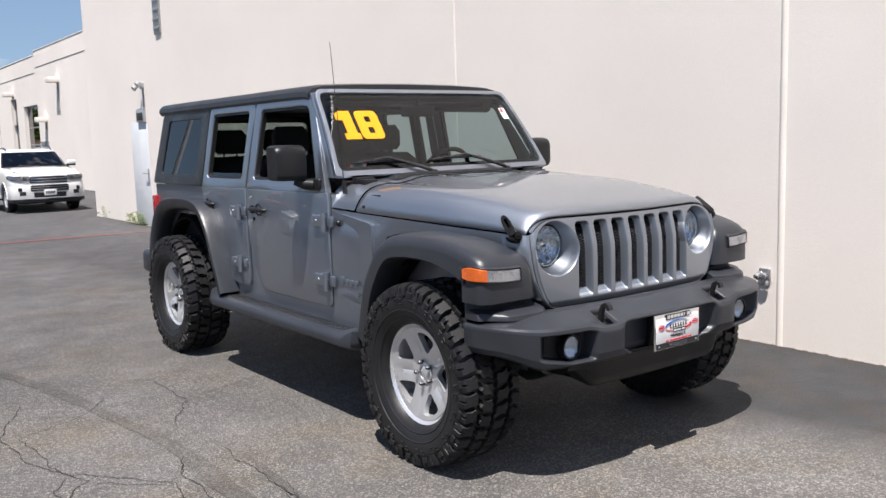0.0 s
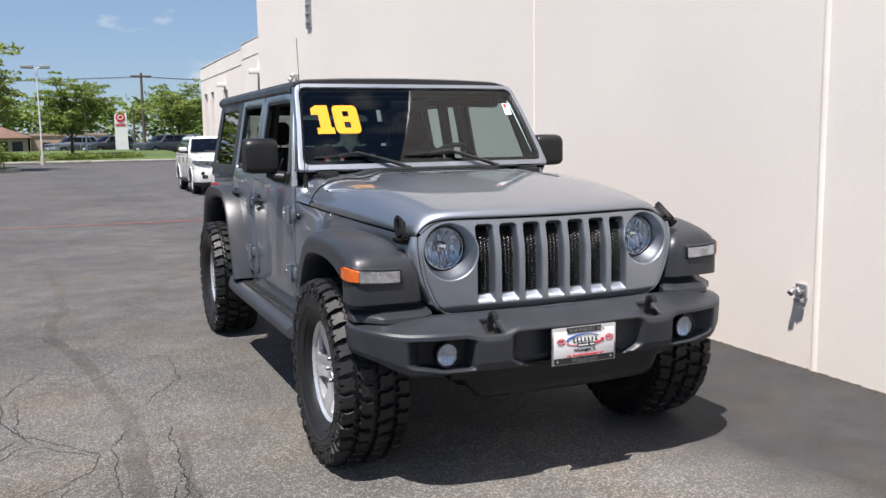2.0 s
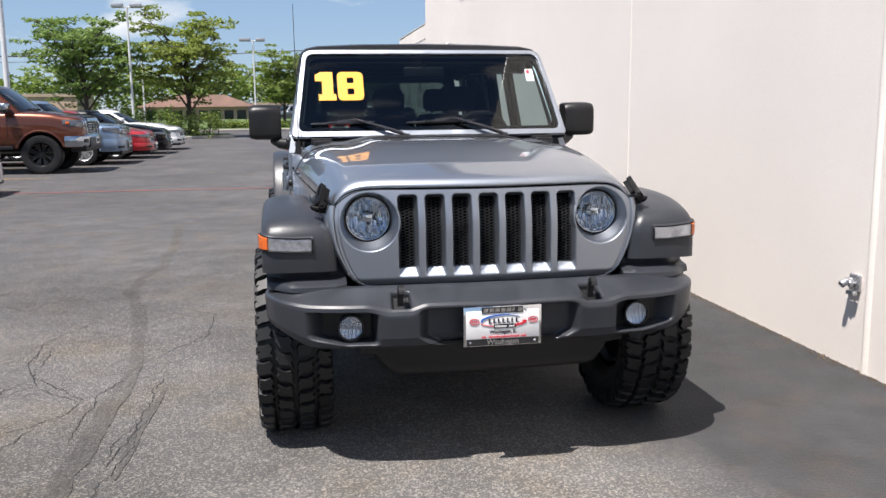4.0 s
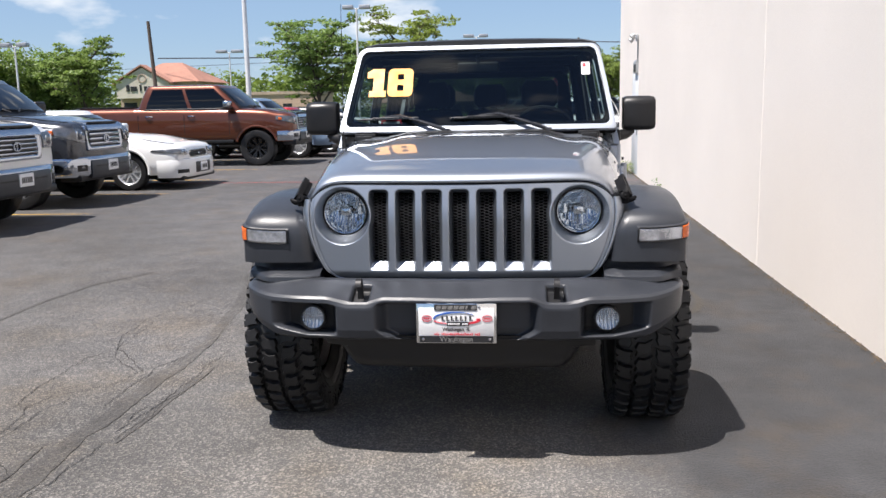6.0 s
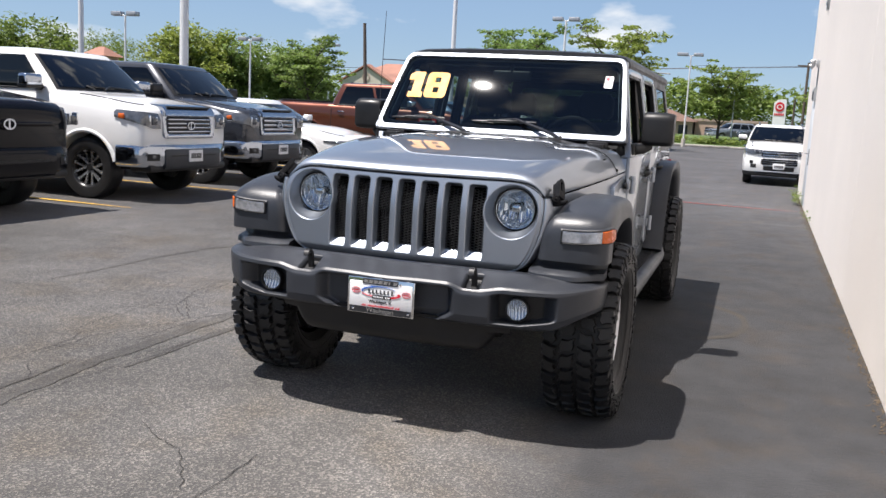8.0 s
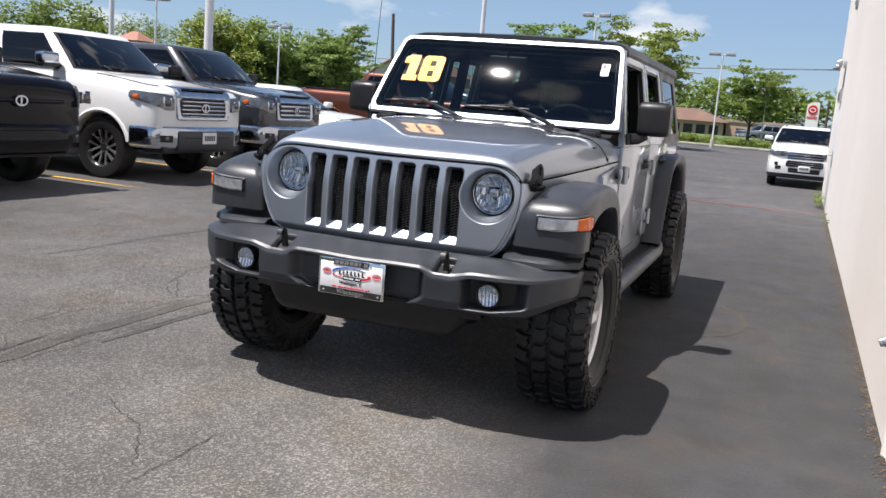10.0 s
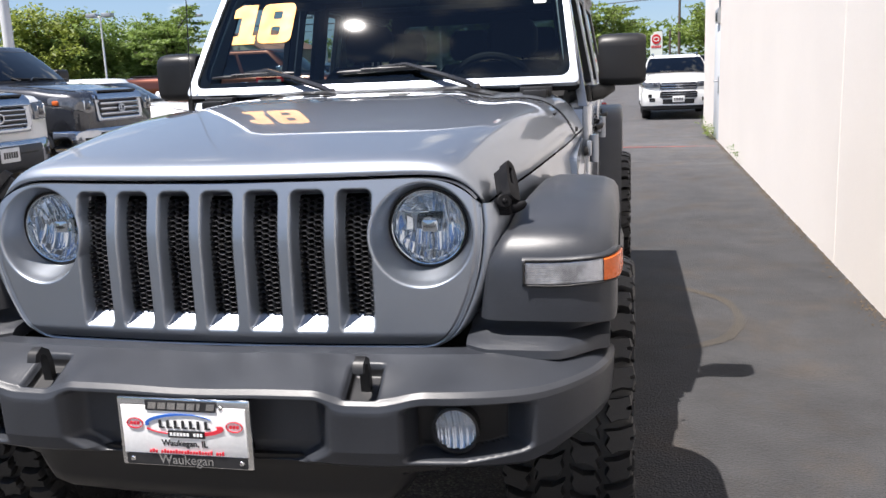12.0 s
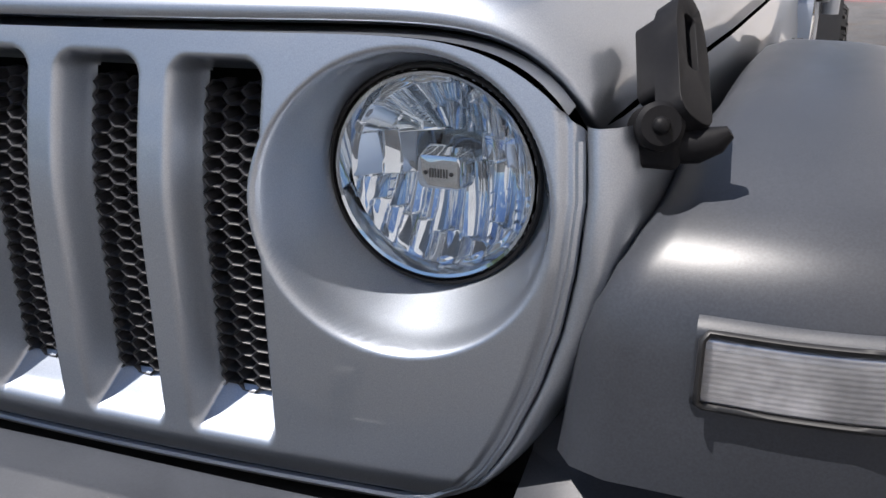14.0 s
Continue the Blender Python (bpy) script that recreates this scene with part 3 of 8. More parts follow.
# service door, wall lamp, conduit, hose tap and other wall fittings
door = thing("door_1", "pale flush steel service door in the stucco wall", "door", (wall_x(13.55), 13.55, 0), kind="structure")
b = bmesh.new()
box(b, -0.004, 0.05, -0.50, 0.50, 0.02, 1.96, 0.002)
part("door_frame", b, M_DOORPAINT, door)
b = bmesh.new()
box(b, -0.008, -0.003, -0.45, 0.45, 0.03, 1.91, 0.002)
part("leaf", b, M_DOORPAINT, door)
b = bmesh.new()
tube(b, [(-0.014, -0.36, 1.0), (-0.075, -0.36, 1.0), (-0.075, -0.24, 1.0)], 0.012)
box(b, -0.024, -0.012, -0.39, -0.33, 0.8, 1.08, 0.004)
part("door_handle", b, M_GALV, door, "lever handle on a plate")
plaque = thing("wall_box", "flat grey metal box on the stucco wall", "box", (wall_x(13.35), 13.35, 1.95))
b = bmesh.new()
prism(b, [(-0.05, 0.0), (0.0, 0.0), (0.0, 0.25), (-0.02, 0.25), (-0.05, 0.21)], lambda u, v, w: (u, w, v), -0.2, 0.22, bev=0.006)
part("housing", b, M_GALV, plaque)
b = bmesh.new()
box(b, -0.056, -0.048, -0.15, 0.17, 0.03, 0.17, 0.003)
part("face", b, M_STEEL, plaque, "dark front face")

lamp = thing("wall_lamp", "small twin-head grey flood lamp on conduit", "lamp", (wall_x(13.2), 13.2, 2.6))
b = bmesh.new()
box(b, -0.05, 0.0, -0.06, 0.06, -0.06, 0.06, 0.01)
tube(b, [(-0.05, 0, 0), (-0.12, 0.0, 0.02)], 0.015)
part("base", b, M_GALV, lamp)
for dy in (-0.09, 0.09):
    b = bmesh.new()
    m = pose(-0.12, dy, -0.03 if dy > 0 else 0.03, 0, -125, 0)
    lathe(b, [(0.0, -0.05), (0.025, -0.05), (0.038, -0.02), (0.053, 0.035), (0.048, 0.04), (0.0, 0.035)], m, 20)
    part("head", b, M_GALV, lamp)
b = bmesh.new()
tube(b, [(-0.012, 0, -0.06), (-0.012, 0, -0.40)], 0.012)
part("conduit", b, M_GALV, lamp)


def pipe_lamp(y, z0, z1, x):
    t = thing("conduit_lamp", "box lamp over a vertical grey conduit", "lamp", (x, y, 0))
    b = bmesh.new()
    tube(b, [(-0.03, 0, z0), (-0.03, 0, z1)], 0.035)
    part("conduit", b, M_GALV, t)
    b = bmesh.new()
    box(b, -0.42, 0, -0.22, 0.22, z1, z1 + 0.2, 0.02)
    part("housing", b, M_SEALANT, t)


pipe_lamp(33.4, 3.0, 4.1, WX)
pipe_lamp(41.5, 3.9, 4.0, WX)
pipe_lamp(35.7, 2.35, 2.65, WX)
b = bmesh.new()
box(b, WX - 0.03, WX, 35.55, 36.8, 1.70, 1.88, 0.008)
solo("wall_sign", b, M_GALV, "small grey sign plate beside the wing's door", "sign", smooth=False)
TAP_Y = 0.27
M_TAP = material("bright_cast_metal", (0.50, 0.50, 0.52), 0.26, 0.8, 0.15, 30, 300, 0.15)
slot = thing("wall_vent", "tall narrow grey louvre high on the wall", "vent", (wall_x(12.15), 12.15, 3.42))
b = bmesh.new()
box(b, -0.035, 0.02, -0.15, 0.15, 0, 3.2, 0.006)
part("frame", b, M_GALV, slot)
for k in range(20):
    b = bmesh.new()
    box(b, -0.05, -0.035, -0.13, 0.13, 0.08 + k * 0.155, 0.12 + k * 0.155, 0.003)
    part("slat", b, M_GALV, slot)

tap = thing("hose_tap", "bright metal wall hydrant with spout and knob", "tap", (wall_x(TAP_Y), TAP_Y, 0.48))
b = bmesh.new()
box(b, -0.022, 0.0, -0.055, 0.03, -0.045, 0.045, 0.008, 3)
part("wall_plate", b, M_TAP, tap)
b = bmesh.new()
tube(b, [(-0.015, 0.012, 0.006), (-0.045, 0.012, 0.004), (-0.066, 0.012, -0.006)], [0.021, 0.020, 0.018], 14)
lathe(b, [(0.010, 0.006), (0.017, 0.012), (0.021, 0.008), (0.021, -0.006), (0.014, -0.012)], pose(-0.070, 0.012, -0.009, 0, -118, 0), 16)
part("spout", b, M_TAP, tap)
b = bmesh.new()
tube(b, [(-0.02, -0.03, 0.0), (-0.05, -0.03, 0.0)], 0.009, 10)
lathe(b, [(0.0, 0.012), (0.016, 0.011), (0.021, 0.004), (0.021, -0.006), (0.01, -0.01)], pose(-0.055, -0.03, 0.0, 0, -90, 0), 12)
part("knob", b, M_TAP, tap)
b = bmesh.new()
box(b, -0.045, -0.020, -0.05, 0.02, -0.068, -0.044, 0.006)
part("drain_lip", b, M_GALV, tap)


# ---- the silver off-road vehicle; y = 0 is its front axle, it faces -y ----
jeep = thing("off_road_vehicle", "silver four-door off-road vehicle with dark flares and mud tyres", "car", (0.009, 0, 0))


def both(name, make, mat, parent, label="", sharp=38.0):
    """The same part left and right, each an object of its own."""
    out = []
    for s in (1, -1):
        b = bmesh.new()
        make(b)
        if s < 0:
            for v in b.verts:
                v.co.x = -v.co.x
            bmesh.ops.reverse_faces(b, faces=b.faces[:])
        out.append(part(name, b, mat, parent[0 if s > 0 else 1] if isinstance(parent, list) else parent, label, sharp))
    return out


def densify(pts, d):
    out = []
    for i, p in enumerate(pts):
        q = pts[(i + 1) % len(pts)]
        k = max(1, int(math.hypot(q[0] - p[0], q[1] - p[1]) / d))
        out += [(p[0] + (q[0] - p[0]) * j / k, p[1] + (q[1] - p[1]) * j / k) for j in range(k)]
    return out


BELT = 1.19


def side_x(z):
    return 0.787 if z < BELT else 0.787 - (z - BELT) * 0.19


def seam_x(y):
    return lerp_table(y, [(-0.45, 0.612), (-0.38, 0.632), (0.0, 0.685), (0.5, 0.74), (0.95, 0.775)])


def seam_z(y):
    return lerp_table(y, [(-0.45, 1.05), (0.95, 1.118)])


def crown_z(y):
    u = y + 0.45
    return 1.147 + 0.216 * u - 0.110 * u * u + 0.034 * smooth01(0.66, 0.98, y)


def shoulder(a):
    return 0.13 * a ** 3 + 0.87 * a ** 14


def hood_point(t, s, y_back=0.70):
    """t runs back from the front lip, s from side to side."""
    y = -0.462 + 0.055 * s * s + t
    a = abs(s)
    x = seam_x(y) * s
    lip = lerp_table(t, [(0.0, 0.029), (0.005, 0.018), (0.012, 0.010), (0.025, 0.004), (0.055, 0.0)])
    zc, ze = crown_z(y), seam_z(y)
    z = zc - (zc - ze) * shoulder(a)
    bulge = 0.018 * smooth01(0.54, 0.36, abs(x)) * smooth01(-0.15, 0.6, y)
    dish = -0.010 * smooth01(0.34, 0.44, abs(x)) * smooth01(0.60, 0.47, abs(x)) * smooth01(0.1, 0.6, y)
    return (x, y, z + (bulge + dish) * (1 - shoulder(a)) - lip * (1 - 0.6 * a ** 6))


HOOD_T = [0, 0.004, 0.009, 0.016, 0.025, 0.04, 0.06] + span(0.09, 1.13, 40)
HOOD_S = span(-1, 1, 96)
b = bmesh.new()
grid(b, lambda t, s: hood_point(t, s), HOOD_T, HOOD_S, flip=True)
hood = part("hood", b, M_SILVER, jeep, "silver hood with a raised centre", 60)
mod = hood.modifiers.new("edge", "SOLIDIFY")
mod.thickness, mod.offset = 0.012, -1
b = bmesh.new()
grid(b, lambda t, s: Vector(hood_point(t, s)) + Vector((0, 0, 0.002)), span(1.142, 1.39, 8), HOOD_S, flip=True)
cowl = part("cowl", b, M_SILVER, jeep, "", 60)
# added black sheet under the hood, in place of the dark void in its gaps
b = bmesh.new()
grid(b, lambda t, s: Vector(hood_point(t, s)) - Vector((0, 0, 0.03)), span(0.03, 1.38, 20), span(-0.98, 0.98, 30), flip=True)
part("hood_gap_backing", b, M_DARK, jeep)
b = bmesh.new()
grid(b, lambda t, s: Vector(hood_point(t, s)) + Vector((0, 0, 0.006)), span(1.20, 1.30, 4), span(-0.62, 0.62, 30), flip=True)
part("cowl_grille", b, M_BLACK, jeep, "black cowl vent")


# grille panel: seven slots and two lamp bowls pressed into one sheet
SLOTS = [0.1098 * k for k in range(-3, 4)]
LAMP_X, LAMP_Z, LAMP_R = 0.483, 0.988, 0.089
BOWL_Z, BOWL_R = 0.982, 0.115
LAMP_Y = -0.384


def grille_y(x, z):
    k = z - 0.985
    return -0.487 + 0.27 * 0.5 * (k + math.sqrt(k * k + 0.0012)) - 0.0045 + 0.10 * x * x + 0.012 * smooth01(0.76, 0.72, z)


LIP = [(hood_point(0, k / 60)[0], hood_point(0, k / 60)[2] - 0.010) for k in range(61)]


def grille_top(x):
    return lerp_table(abs(x), LIP)


def grille_side(z):
    return lerp_table(z, [(0.715, 0.485), (0.728, 0.516), (0.745, 0.540), (0.77, 0.560), (0.80, 0.576), (0.85, 0.596), (0.90, 0.610), (0.95, 0.618), (1.0, 0.621), (1.05, 0.616), (1.1, 0.60)])


def slot_depth(x, z):
    best = 0.0
    for c in SLOTS:
        dx = abs(x - c)
        if dx > 0.043:
            continue
        half, top, bottom = 0.0425, 1.089, 0.756
        r = 0.02
        zc = (top + bottom) / 2
        qx, qz = dx - (half - r), abs(z - zc) - ((top - bottom) / 2 - r)
        d = r - math.hypot(max(qx, 0), max(qz, 0)) - min(max(qx, qz), 0)
        bowl = math.hypot(abs(x) - LAMP_X, z - BOWL_Z) - BOWL_R - 0.006
        d = min(d, bowl * 1.2)
        up = max(0.0, (z - bottom) / 0.040)
        up = up * smooth01(-0.05, 0.45, up)
        best = max(best, min(smooth01(-0.001, 0.017, d), up, 1.0) if d > 0 else 0.0)
    return best


def grille_point(x, z):
    y = grille_y(x, z)
    y += 0.037 * slot_depth(x, z)
    rb, rl = math.hypot(abs(x) - LAMP_X, z - BOWL_Z), math.hypot(abs(x) - LAMP_X, z - LAMP_Z)
    if rb < BOWL_R + 0.006:
        t = smooth01(BOWL_R + 0.004, BOWL_R - 0.006, rb) * 0.18 + 0.82 * min(1, max(0, (BOWL_R - rb) / max(0.004, BOWL_R - rb + max(0, rl - 0.094))))
        y = y + (max(LAMP_Y, y) - y) * min(1, max(0, t))
    e = min(grille_side(z) - abs(x), z - 0.722)
    y += 0.016 * smooth01(0.009, 0.0, e)
    side = grille_side(z) - abs(x)
    y += 0.005 * smooth01(0.006, 0.0, abs(side - 0.011)) * (1 if z < 1.06 else 0)
    return (x, y, z)


def grille_keep(x, z):
    if z > grille_top(x) or abs(x) > grille_side(z):
        return False
    if math.hypot(abs(x) - LAMP_X, z - LAMP_Z) < 0.089:
        return False
    return slot_depth(x, z) < 0.985


b = bmesh.new()
def grille_map(u, v):
    z = 0.7225 + v * (grille_top(u) - 0.0005 - 0.7225)
    a = abs(u)
    x = u if a < 0.385 else math.copysign(0.385 + (a - 0.385) * (grille_side(z) - 0.0005 - 0.385) / (0.615 - 0.385), u)
    return x, z


grid(b, lambda u, v: grille_point(*grille_map(u, v)), span(-0.615, 0.615, 492), span(0, 1, 153), lambda u, v: grille_keep(*grille_map(u, v)))
# folded flange along the top edge
grid(b, lambda u, w: (u, grille_y(u, grille_top(u)) + w, grille_top(u) - 0.0005 + 0.12 * w), span(-0.605, 0.605, 120), [0.0, 0.004, 0.022])
part("grille", b, M_SILVER, jeep, "silver seven-slot grille panel", 75)
b = bmesh.new()
grid(b, lambda x, z: (x, grille_y(x, z) + 0.10, z), span(-0.382, 0.382, 20), span(0.70, 1.09, 8))
part("radiator_baffle", b, M_DARK, jeep)
# rolled bead along the sides and the lower edge
bead = [(grille_side(z) - 0.004, grille_y(grille_side(z), z) + 0.007, z) for z in span(1.04, 0.735, 30)] + [(0.505, grille_y(0.505, 0.726) + 0.004, 0.7255)]
bead += [(x, grille_y(x, 0.722) + 0.003, 0.721) for x in span(0.48, 0.0, 20)]
bead += [(-x, y, z) for x, y, z in bead[-2::-1]]
b = bmesh.new()
tube(b, bead, 0.0042, 8)
part("grille_bead", b, M_SILVER, jeep)
# body-coloured return behind the grille's edge
def grille_return(b):
    def edge_strip(z, j):
        x = grille_side(z)
        w = ((0.0, 0.014), (0.003, 0.006), (0.010, 0.004), (0.022, 0.012), (0.034, 0.030), (0.042, 0.055), (0.046, 0.09), (0.048, 0.13))[int(j)]
        k = 0.5 + 0.5 * smooth01(0.74, 0.93, z)
        return (x + w[0] * k, grille_y(x, z) + w[1], z)
    grid(b, edge_strip, span(0.72, 1.050, 24), list(range(8)))


both("grille_surround", grille_return, M_SILVER, jeep, "", 60)


def honeycomb(c):
    """Open hexagon mesh behind one slot."""
    bm = bmesh.new()
    pitch, period = 0.0172, 0.0122
    R, h = pitch / 1.5, period / 2
    for j in range(-3, 4):
        x = c + j * pitch
        z = 0.772 + (h if j % 2 else 0)
        while z < 1.062:
            if abs(x - c) < 0.044 and math.hypot(abs(x) - LAMP_X, z - BOWL_Z) > BOWL_R + 0.008:
                ring = []
                for rr, dy in ((1.0, 0.0), (0.94, -0.003), (0.88, -0.0025), (0.85, 0.001), (0.83, 0.018)):
                    ring.append([bm.verts.new((x + u * R * rr, grille_y(c, z + v * h * rr) + 0.034 + dy, z + v * h * rr)) for u, v in ((1, 0), (0.5, 1), (-0.5, 1), (-1, 0), (-0.5, -1), (0.5, -1))])
                for a, q in zip(ring, ring[1:]):
                    for k in range(6):
                        bm.faces.new((a[k], q[k], q[(k + 1) % 6], a[(k + 1) % 6]))
            z += period
    bmesh.ops.recalc_face_normals(bm, faces=bm.faces[:])
    return bm


for c in SLOTS:
    part("slot_mesh", honeycomb(c), M_MESH, jeep, "black honeycomb slot insert", smooth=False)


# round headlamps
def lamp_frame(x):
    return pose(x, LAMP_Y, LAMP_Z, 90, 0, 0)


for s in (1, -1):
    m = lamp_frame(LAMP_X * s)
    b = bmesh.new()
    lathe(b, [(0.0865, -0.02), (0.0888, 0.0), (0.0902, 0.0045), (0.0925, 0.0045), (0.0955, 0.001), (0.0968, -0.02)], m, 64)
    headlamp = part("headlamp", b, M_BLACK, jeep, "round headlamp with a black rim")
    b = bmesh.new()
    lathe(b, [(0.0, 0.021), (0.03, 0.0195), (0.055, 0.0165), (0.075, 0.012), (0.084, 0.0085), (0.0875, 0.005), (0.0885, -0.002)], m, 64)
    part("lens", b, M_CLEAR, headlamp, "clear domed lens").visible_shadow = False
    b = bmesh.new()
    lathe(b, [(0.0872, 0.004), (0.0845, 0.003), (0.083, -0.002), (0.0805, -0.012)], m, 64)
    part("lens_ring", b, M_REFLECT, headlamp, "bright inner ring")

    def reflector(u, v, m=m, s=s):
        x, z = u, v
        r = math.hypot(x, z)
        k = min(1.0, r / 0.081)
        if r > 0.081:
            x, z = x * 0.081 / r, z * 0.081 / r
        d = -0.012 - 0.046 * (1 - k * k)
        inner = x * s
        low = -0.012 if inner < 0.02 else 0.004

        def flute(q, pitch, seed, along_z):
            """One upright facet: gently bulged, with its own twist and a break half-way."""
            cell, f = math.floor(q / pitch), (q / pitch) % 1
            rnd = random.Random(cell * 31 + seed)
            turn, split, nod = rnd.choice((-1, 1)) * rnd.uniform(0.3, 0.95), rnd.uniform(-0.065, -0.03), rnd.uniform(-0.22, 0.22)
            if along_z < split:
                turn, nod = -turn * 0.8, rnd.uniform(-0.22, 0.22)
            return pitch * (0.13 * (1 - (2 * f - 1) ** 2) + 0.5 * turn * (2 * f - 1)) + nod * (along_z - split)

        if z < low:
            rip = flute(inner / (1 - 2.2 * min(0.0, z + 0.01)) + 0.2, 0.0125, 5, z)
        elif z < 0.028 and inner > 0.024:
            rip = flute(inner + 0.2, 0.0115, 77, z - 0.06)
        elif z < 0.028:
            # plain panes beside the bulb
            if inner < -0.060:
                rip = -0.10 * (inner + 0.060) + 0.10 * (z - 0.008)
            elif inner < -0.046:
                rip = 0.30 * (inner + 0.053) - 0.16 * (z - 0.008)
            else:
                rip = -0.22 * (inner + 0.02) + 0.12 * (z - 0.008)
        elif inner > 0.018:
            rip = flute(inner + 0.03 * z, 0.0125, 140, z - 0.11)
        else:
            # petals spreading upwards and inwards from the bulb
            a = math.atan2(z - 0.004, inner)
            cell, f = math.floor(a / 0.27), (a / 0.27) % 1
            ring = 1 if r > 0.052 + 0.006 * (cell % 2) else 0
            rnd = random.Random(cell * 17 + ring * 7 + 3)
            w = max(r, 0.02) * 0.27
            rip = 0.12 * w * (1 - (2 * f - 1) ** 2) + rnd.uniform(-0.24, 0.24) * w * (2 * f - 1) + rnd.uniform(-0.3, 0.3) * (r - 0.052)
        d += rip * smooth01(1.0, 0.93, k)
        return m @ Vector((x, z, d))
    b = bmesh.new()
    us = span(-0.0815, 0.0815, 170)
    grid(b, reflector, us, us, lambda u, v: math.hypot(u, v) < 0.083)
    part("reflector", b, M_REFLECT, headlamp, "bright faceted reflector", 24)
    b = bmesh.new()
    prism(b, rounded(-0.0195, 0.0195, -0.0145, 0.0155, 0.006, 4), lambda u, v, w, m=m: m @ Vector((u * (1 - 8 * min(0, w + 0.014)), v * (1 - 8 * min(0, w + 0.014)), w)), -0.036, -0.012, bev=0.003)
    tube(b, [m @ Vector((0, 0, -0.045)), m @ Vector((0, 0, -0.02))], [0.014, 0.011], 12)
    shield = part("bulb_shield", b, M_REFLECT, headlamp)
    b = bmesh.new()
    for k in range(7):
        prism(b, rounded(-0.0075 + k * 0.0025 - 0.0006, -0.0075 + k * 0.0025 + 0.0006, -0.004, 0.004, 0.0004, 2), lambda u, v, w, m=m: m @ Vector((u, v, w)), -0.012, -0.0112)
    for q in (-0.0115, 0.0115):
        lathe(b, [(0, -0.0112), (0.002, -0.0112), (0.002, -0.012)], m @ Matrix.Translation((q, 0, 0)), 10)
    part("shield_mark", b, M_BLACKINK, shield)


# hood latches: rubber strap catches on each side of the hood
LU = Vector((-0.026, 0.100, 0.084)).normalized()
LN = Vector((0.80, -0.42, 0.42))
LN = (LN - LU * LN.dot(LU)).normalized()
LV = LN.cross(LU)
LO = Vector((0.678, -0.392, 1.056))


def latch_at(u, v, w):
    return LO + LU * u + LV * v + LN * w


def latch_strap(b):
    out = soften([(-0.012, -0.018), (0.08, -0.018), (0.108, -0.009), (0.108, 0.009), (0.08, 0.018), (-0.012, 0.018)], [0.015, 0.02, 0.02, 0.02, 0.02, 0.015], 4)
    prism(b, densify(out, 0.03), latch_at, -0.010, 0.012, [rounded(0.034, 0.086, -0.005, 0.008, 0.005, 4)], bev=0.006, seg=3)
    prism(b, rounded(0.02, 0.096, -0.013, 0.013, 0.008, 3), latch_at, -0.03, -0.010)


PIVOT = Matrix.Translation((0.664, -0.408, 1.050)) @ Vector((0.30, -0.90, 0.30)).to_track_quat("Z", "Y").to_matrix().to_4x4()


def latch_base(b):
    lathe(b, [(0, 0.008), (0.014, 0.0075), (0.0175, 0.004), (0.018, -0.03), (0, -0.03)], PIVOT, 28)
    box(b, 0.648, 0.680, -0.410, -0.375, 1.018, 1.048, 0.006, 3)
    tube(b, [(0.668, -0.395, 1.034), (0.690, -0.393, 1.035), (0.703, -0.392, 1.040), (0.711, -0.391, 1.046)], [0.014, 0.013, 0.010, 0.005], 14)


latches = both("hood_latch", latch_strap, M_CATCH, jeep, "black rubber hood catch")
both("latch_base", latch_base, M_CATCH, latches)


def latch_bolt(b):
    lathe(b, [(0, 0.013), (0.004, 0.0122), (0.0062, 0.010), (0.007, 0.006)], PIVOT, 14)


both("bolt", latch_bolt, M_CATCH, latches)
# rubber stops, washer jets and hinges at the back of the hood
for x in (-0.26, 0.19):
    b = bmesh.new()
    box(b, x - 0.034, x + 0.034, 0.50, 0.57, 1.235, 1.274, 0.008, 3)
    part("hood_stop", b, M_BLACK, jeep)


def hood_hinge(b):
    box(b, 0.555, 0.668, 0.845, 0.895, 1.238, 1.274, 0.006)
    box(b, 0.57, 0.655, 0.79, 0.85, 1.235, 1.262, 0.005)


both("hood_hinge", hood_hinge, M_BLACK, jeep)


# front bumper, one moulding swept round the front
BUMPER = [(-0.905, -0.33), (-0.90, -0.42), (-0.865, -0.52), (-0.79, -0.60), (-0.66, -0.655), (-0.5, -0.678), (-0.25, -0.69), (0.0, -0.694)]
BUMPER += [(-x, y) for x, y in BUMPER[-2::-1]]


def along(pts, t):
    """Smooth reading of a polyline by its length."""
    lens = [0]
    for p, q in zip(pts, pts[1:]):
        lens.append(lens[-1] + math.hypot(q[0] - p[0], q[1] - p[1]))
    d = t * lens[-1]
    for i in range(len(pts) - 1):
        if d <= lens[i + 1] or i == len(pts) - 2:
            k = (d - lens[i]) / (lens[i + 1] - lens[i])
            p0, p1, p2, p3 = (Vector(pts[max(0, min(len(pts) - 1, j))]) for j in (i - 1, i, i + 1, i + 2))
            return 0.5 * ((2 * p1) + (p2 - p0) * k + (2 * p0 - 5 * p1 + 4 * p2 - p3) * k * k + (3 * p1 - p0 - 3 * p2 + p3) * k ** 3)


PROFILE = [(0.0, 0.712, 0.205), (0.05, 0.731, 0.19), (0.13, 0.731, 0.14), (0.42, 0.692, 0.012), (0.47, 0.682, 0.002), (0.52, 0.668, 0.0),
           (0.80, 0.56, 0.004), (0.90, 0.53, 0.012), (0.94, 0.518, 0.03), (1.0, 0.515, 0.14)]


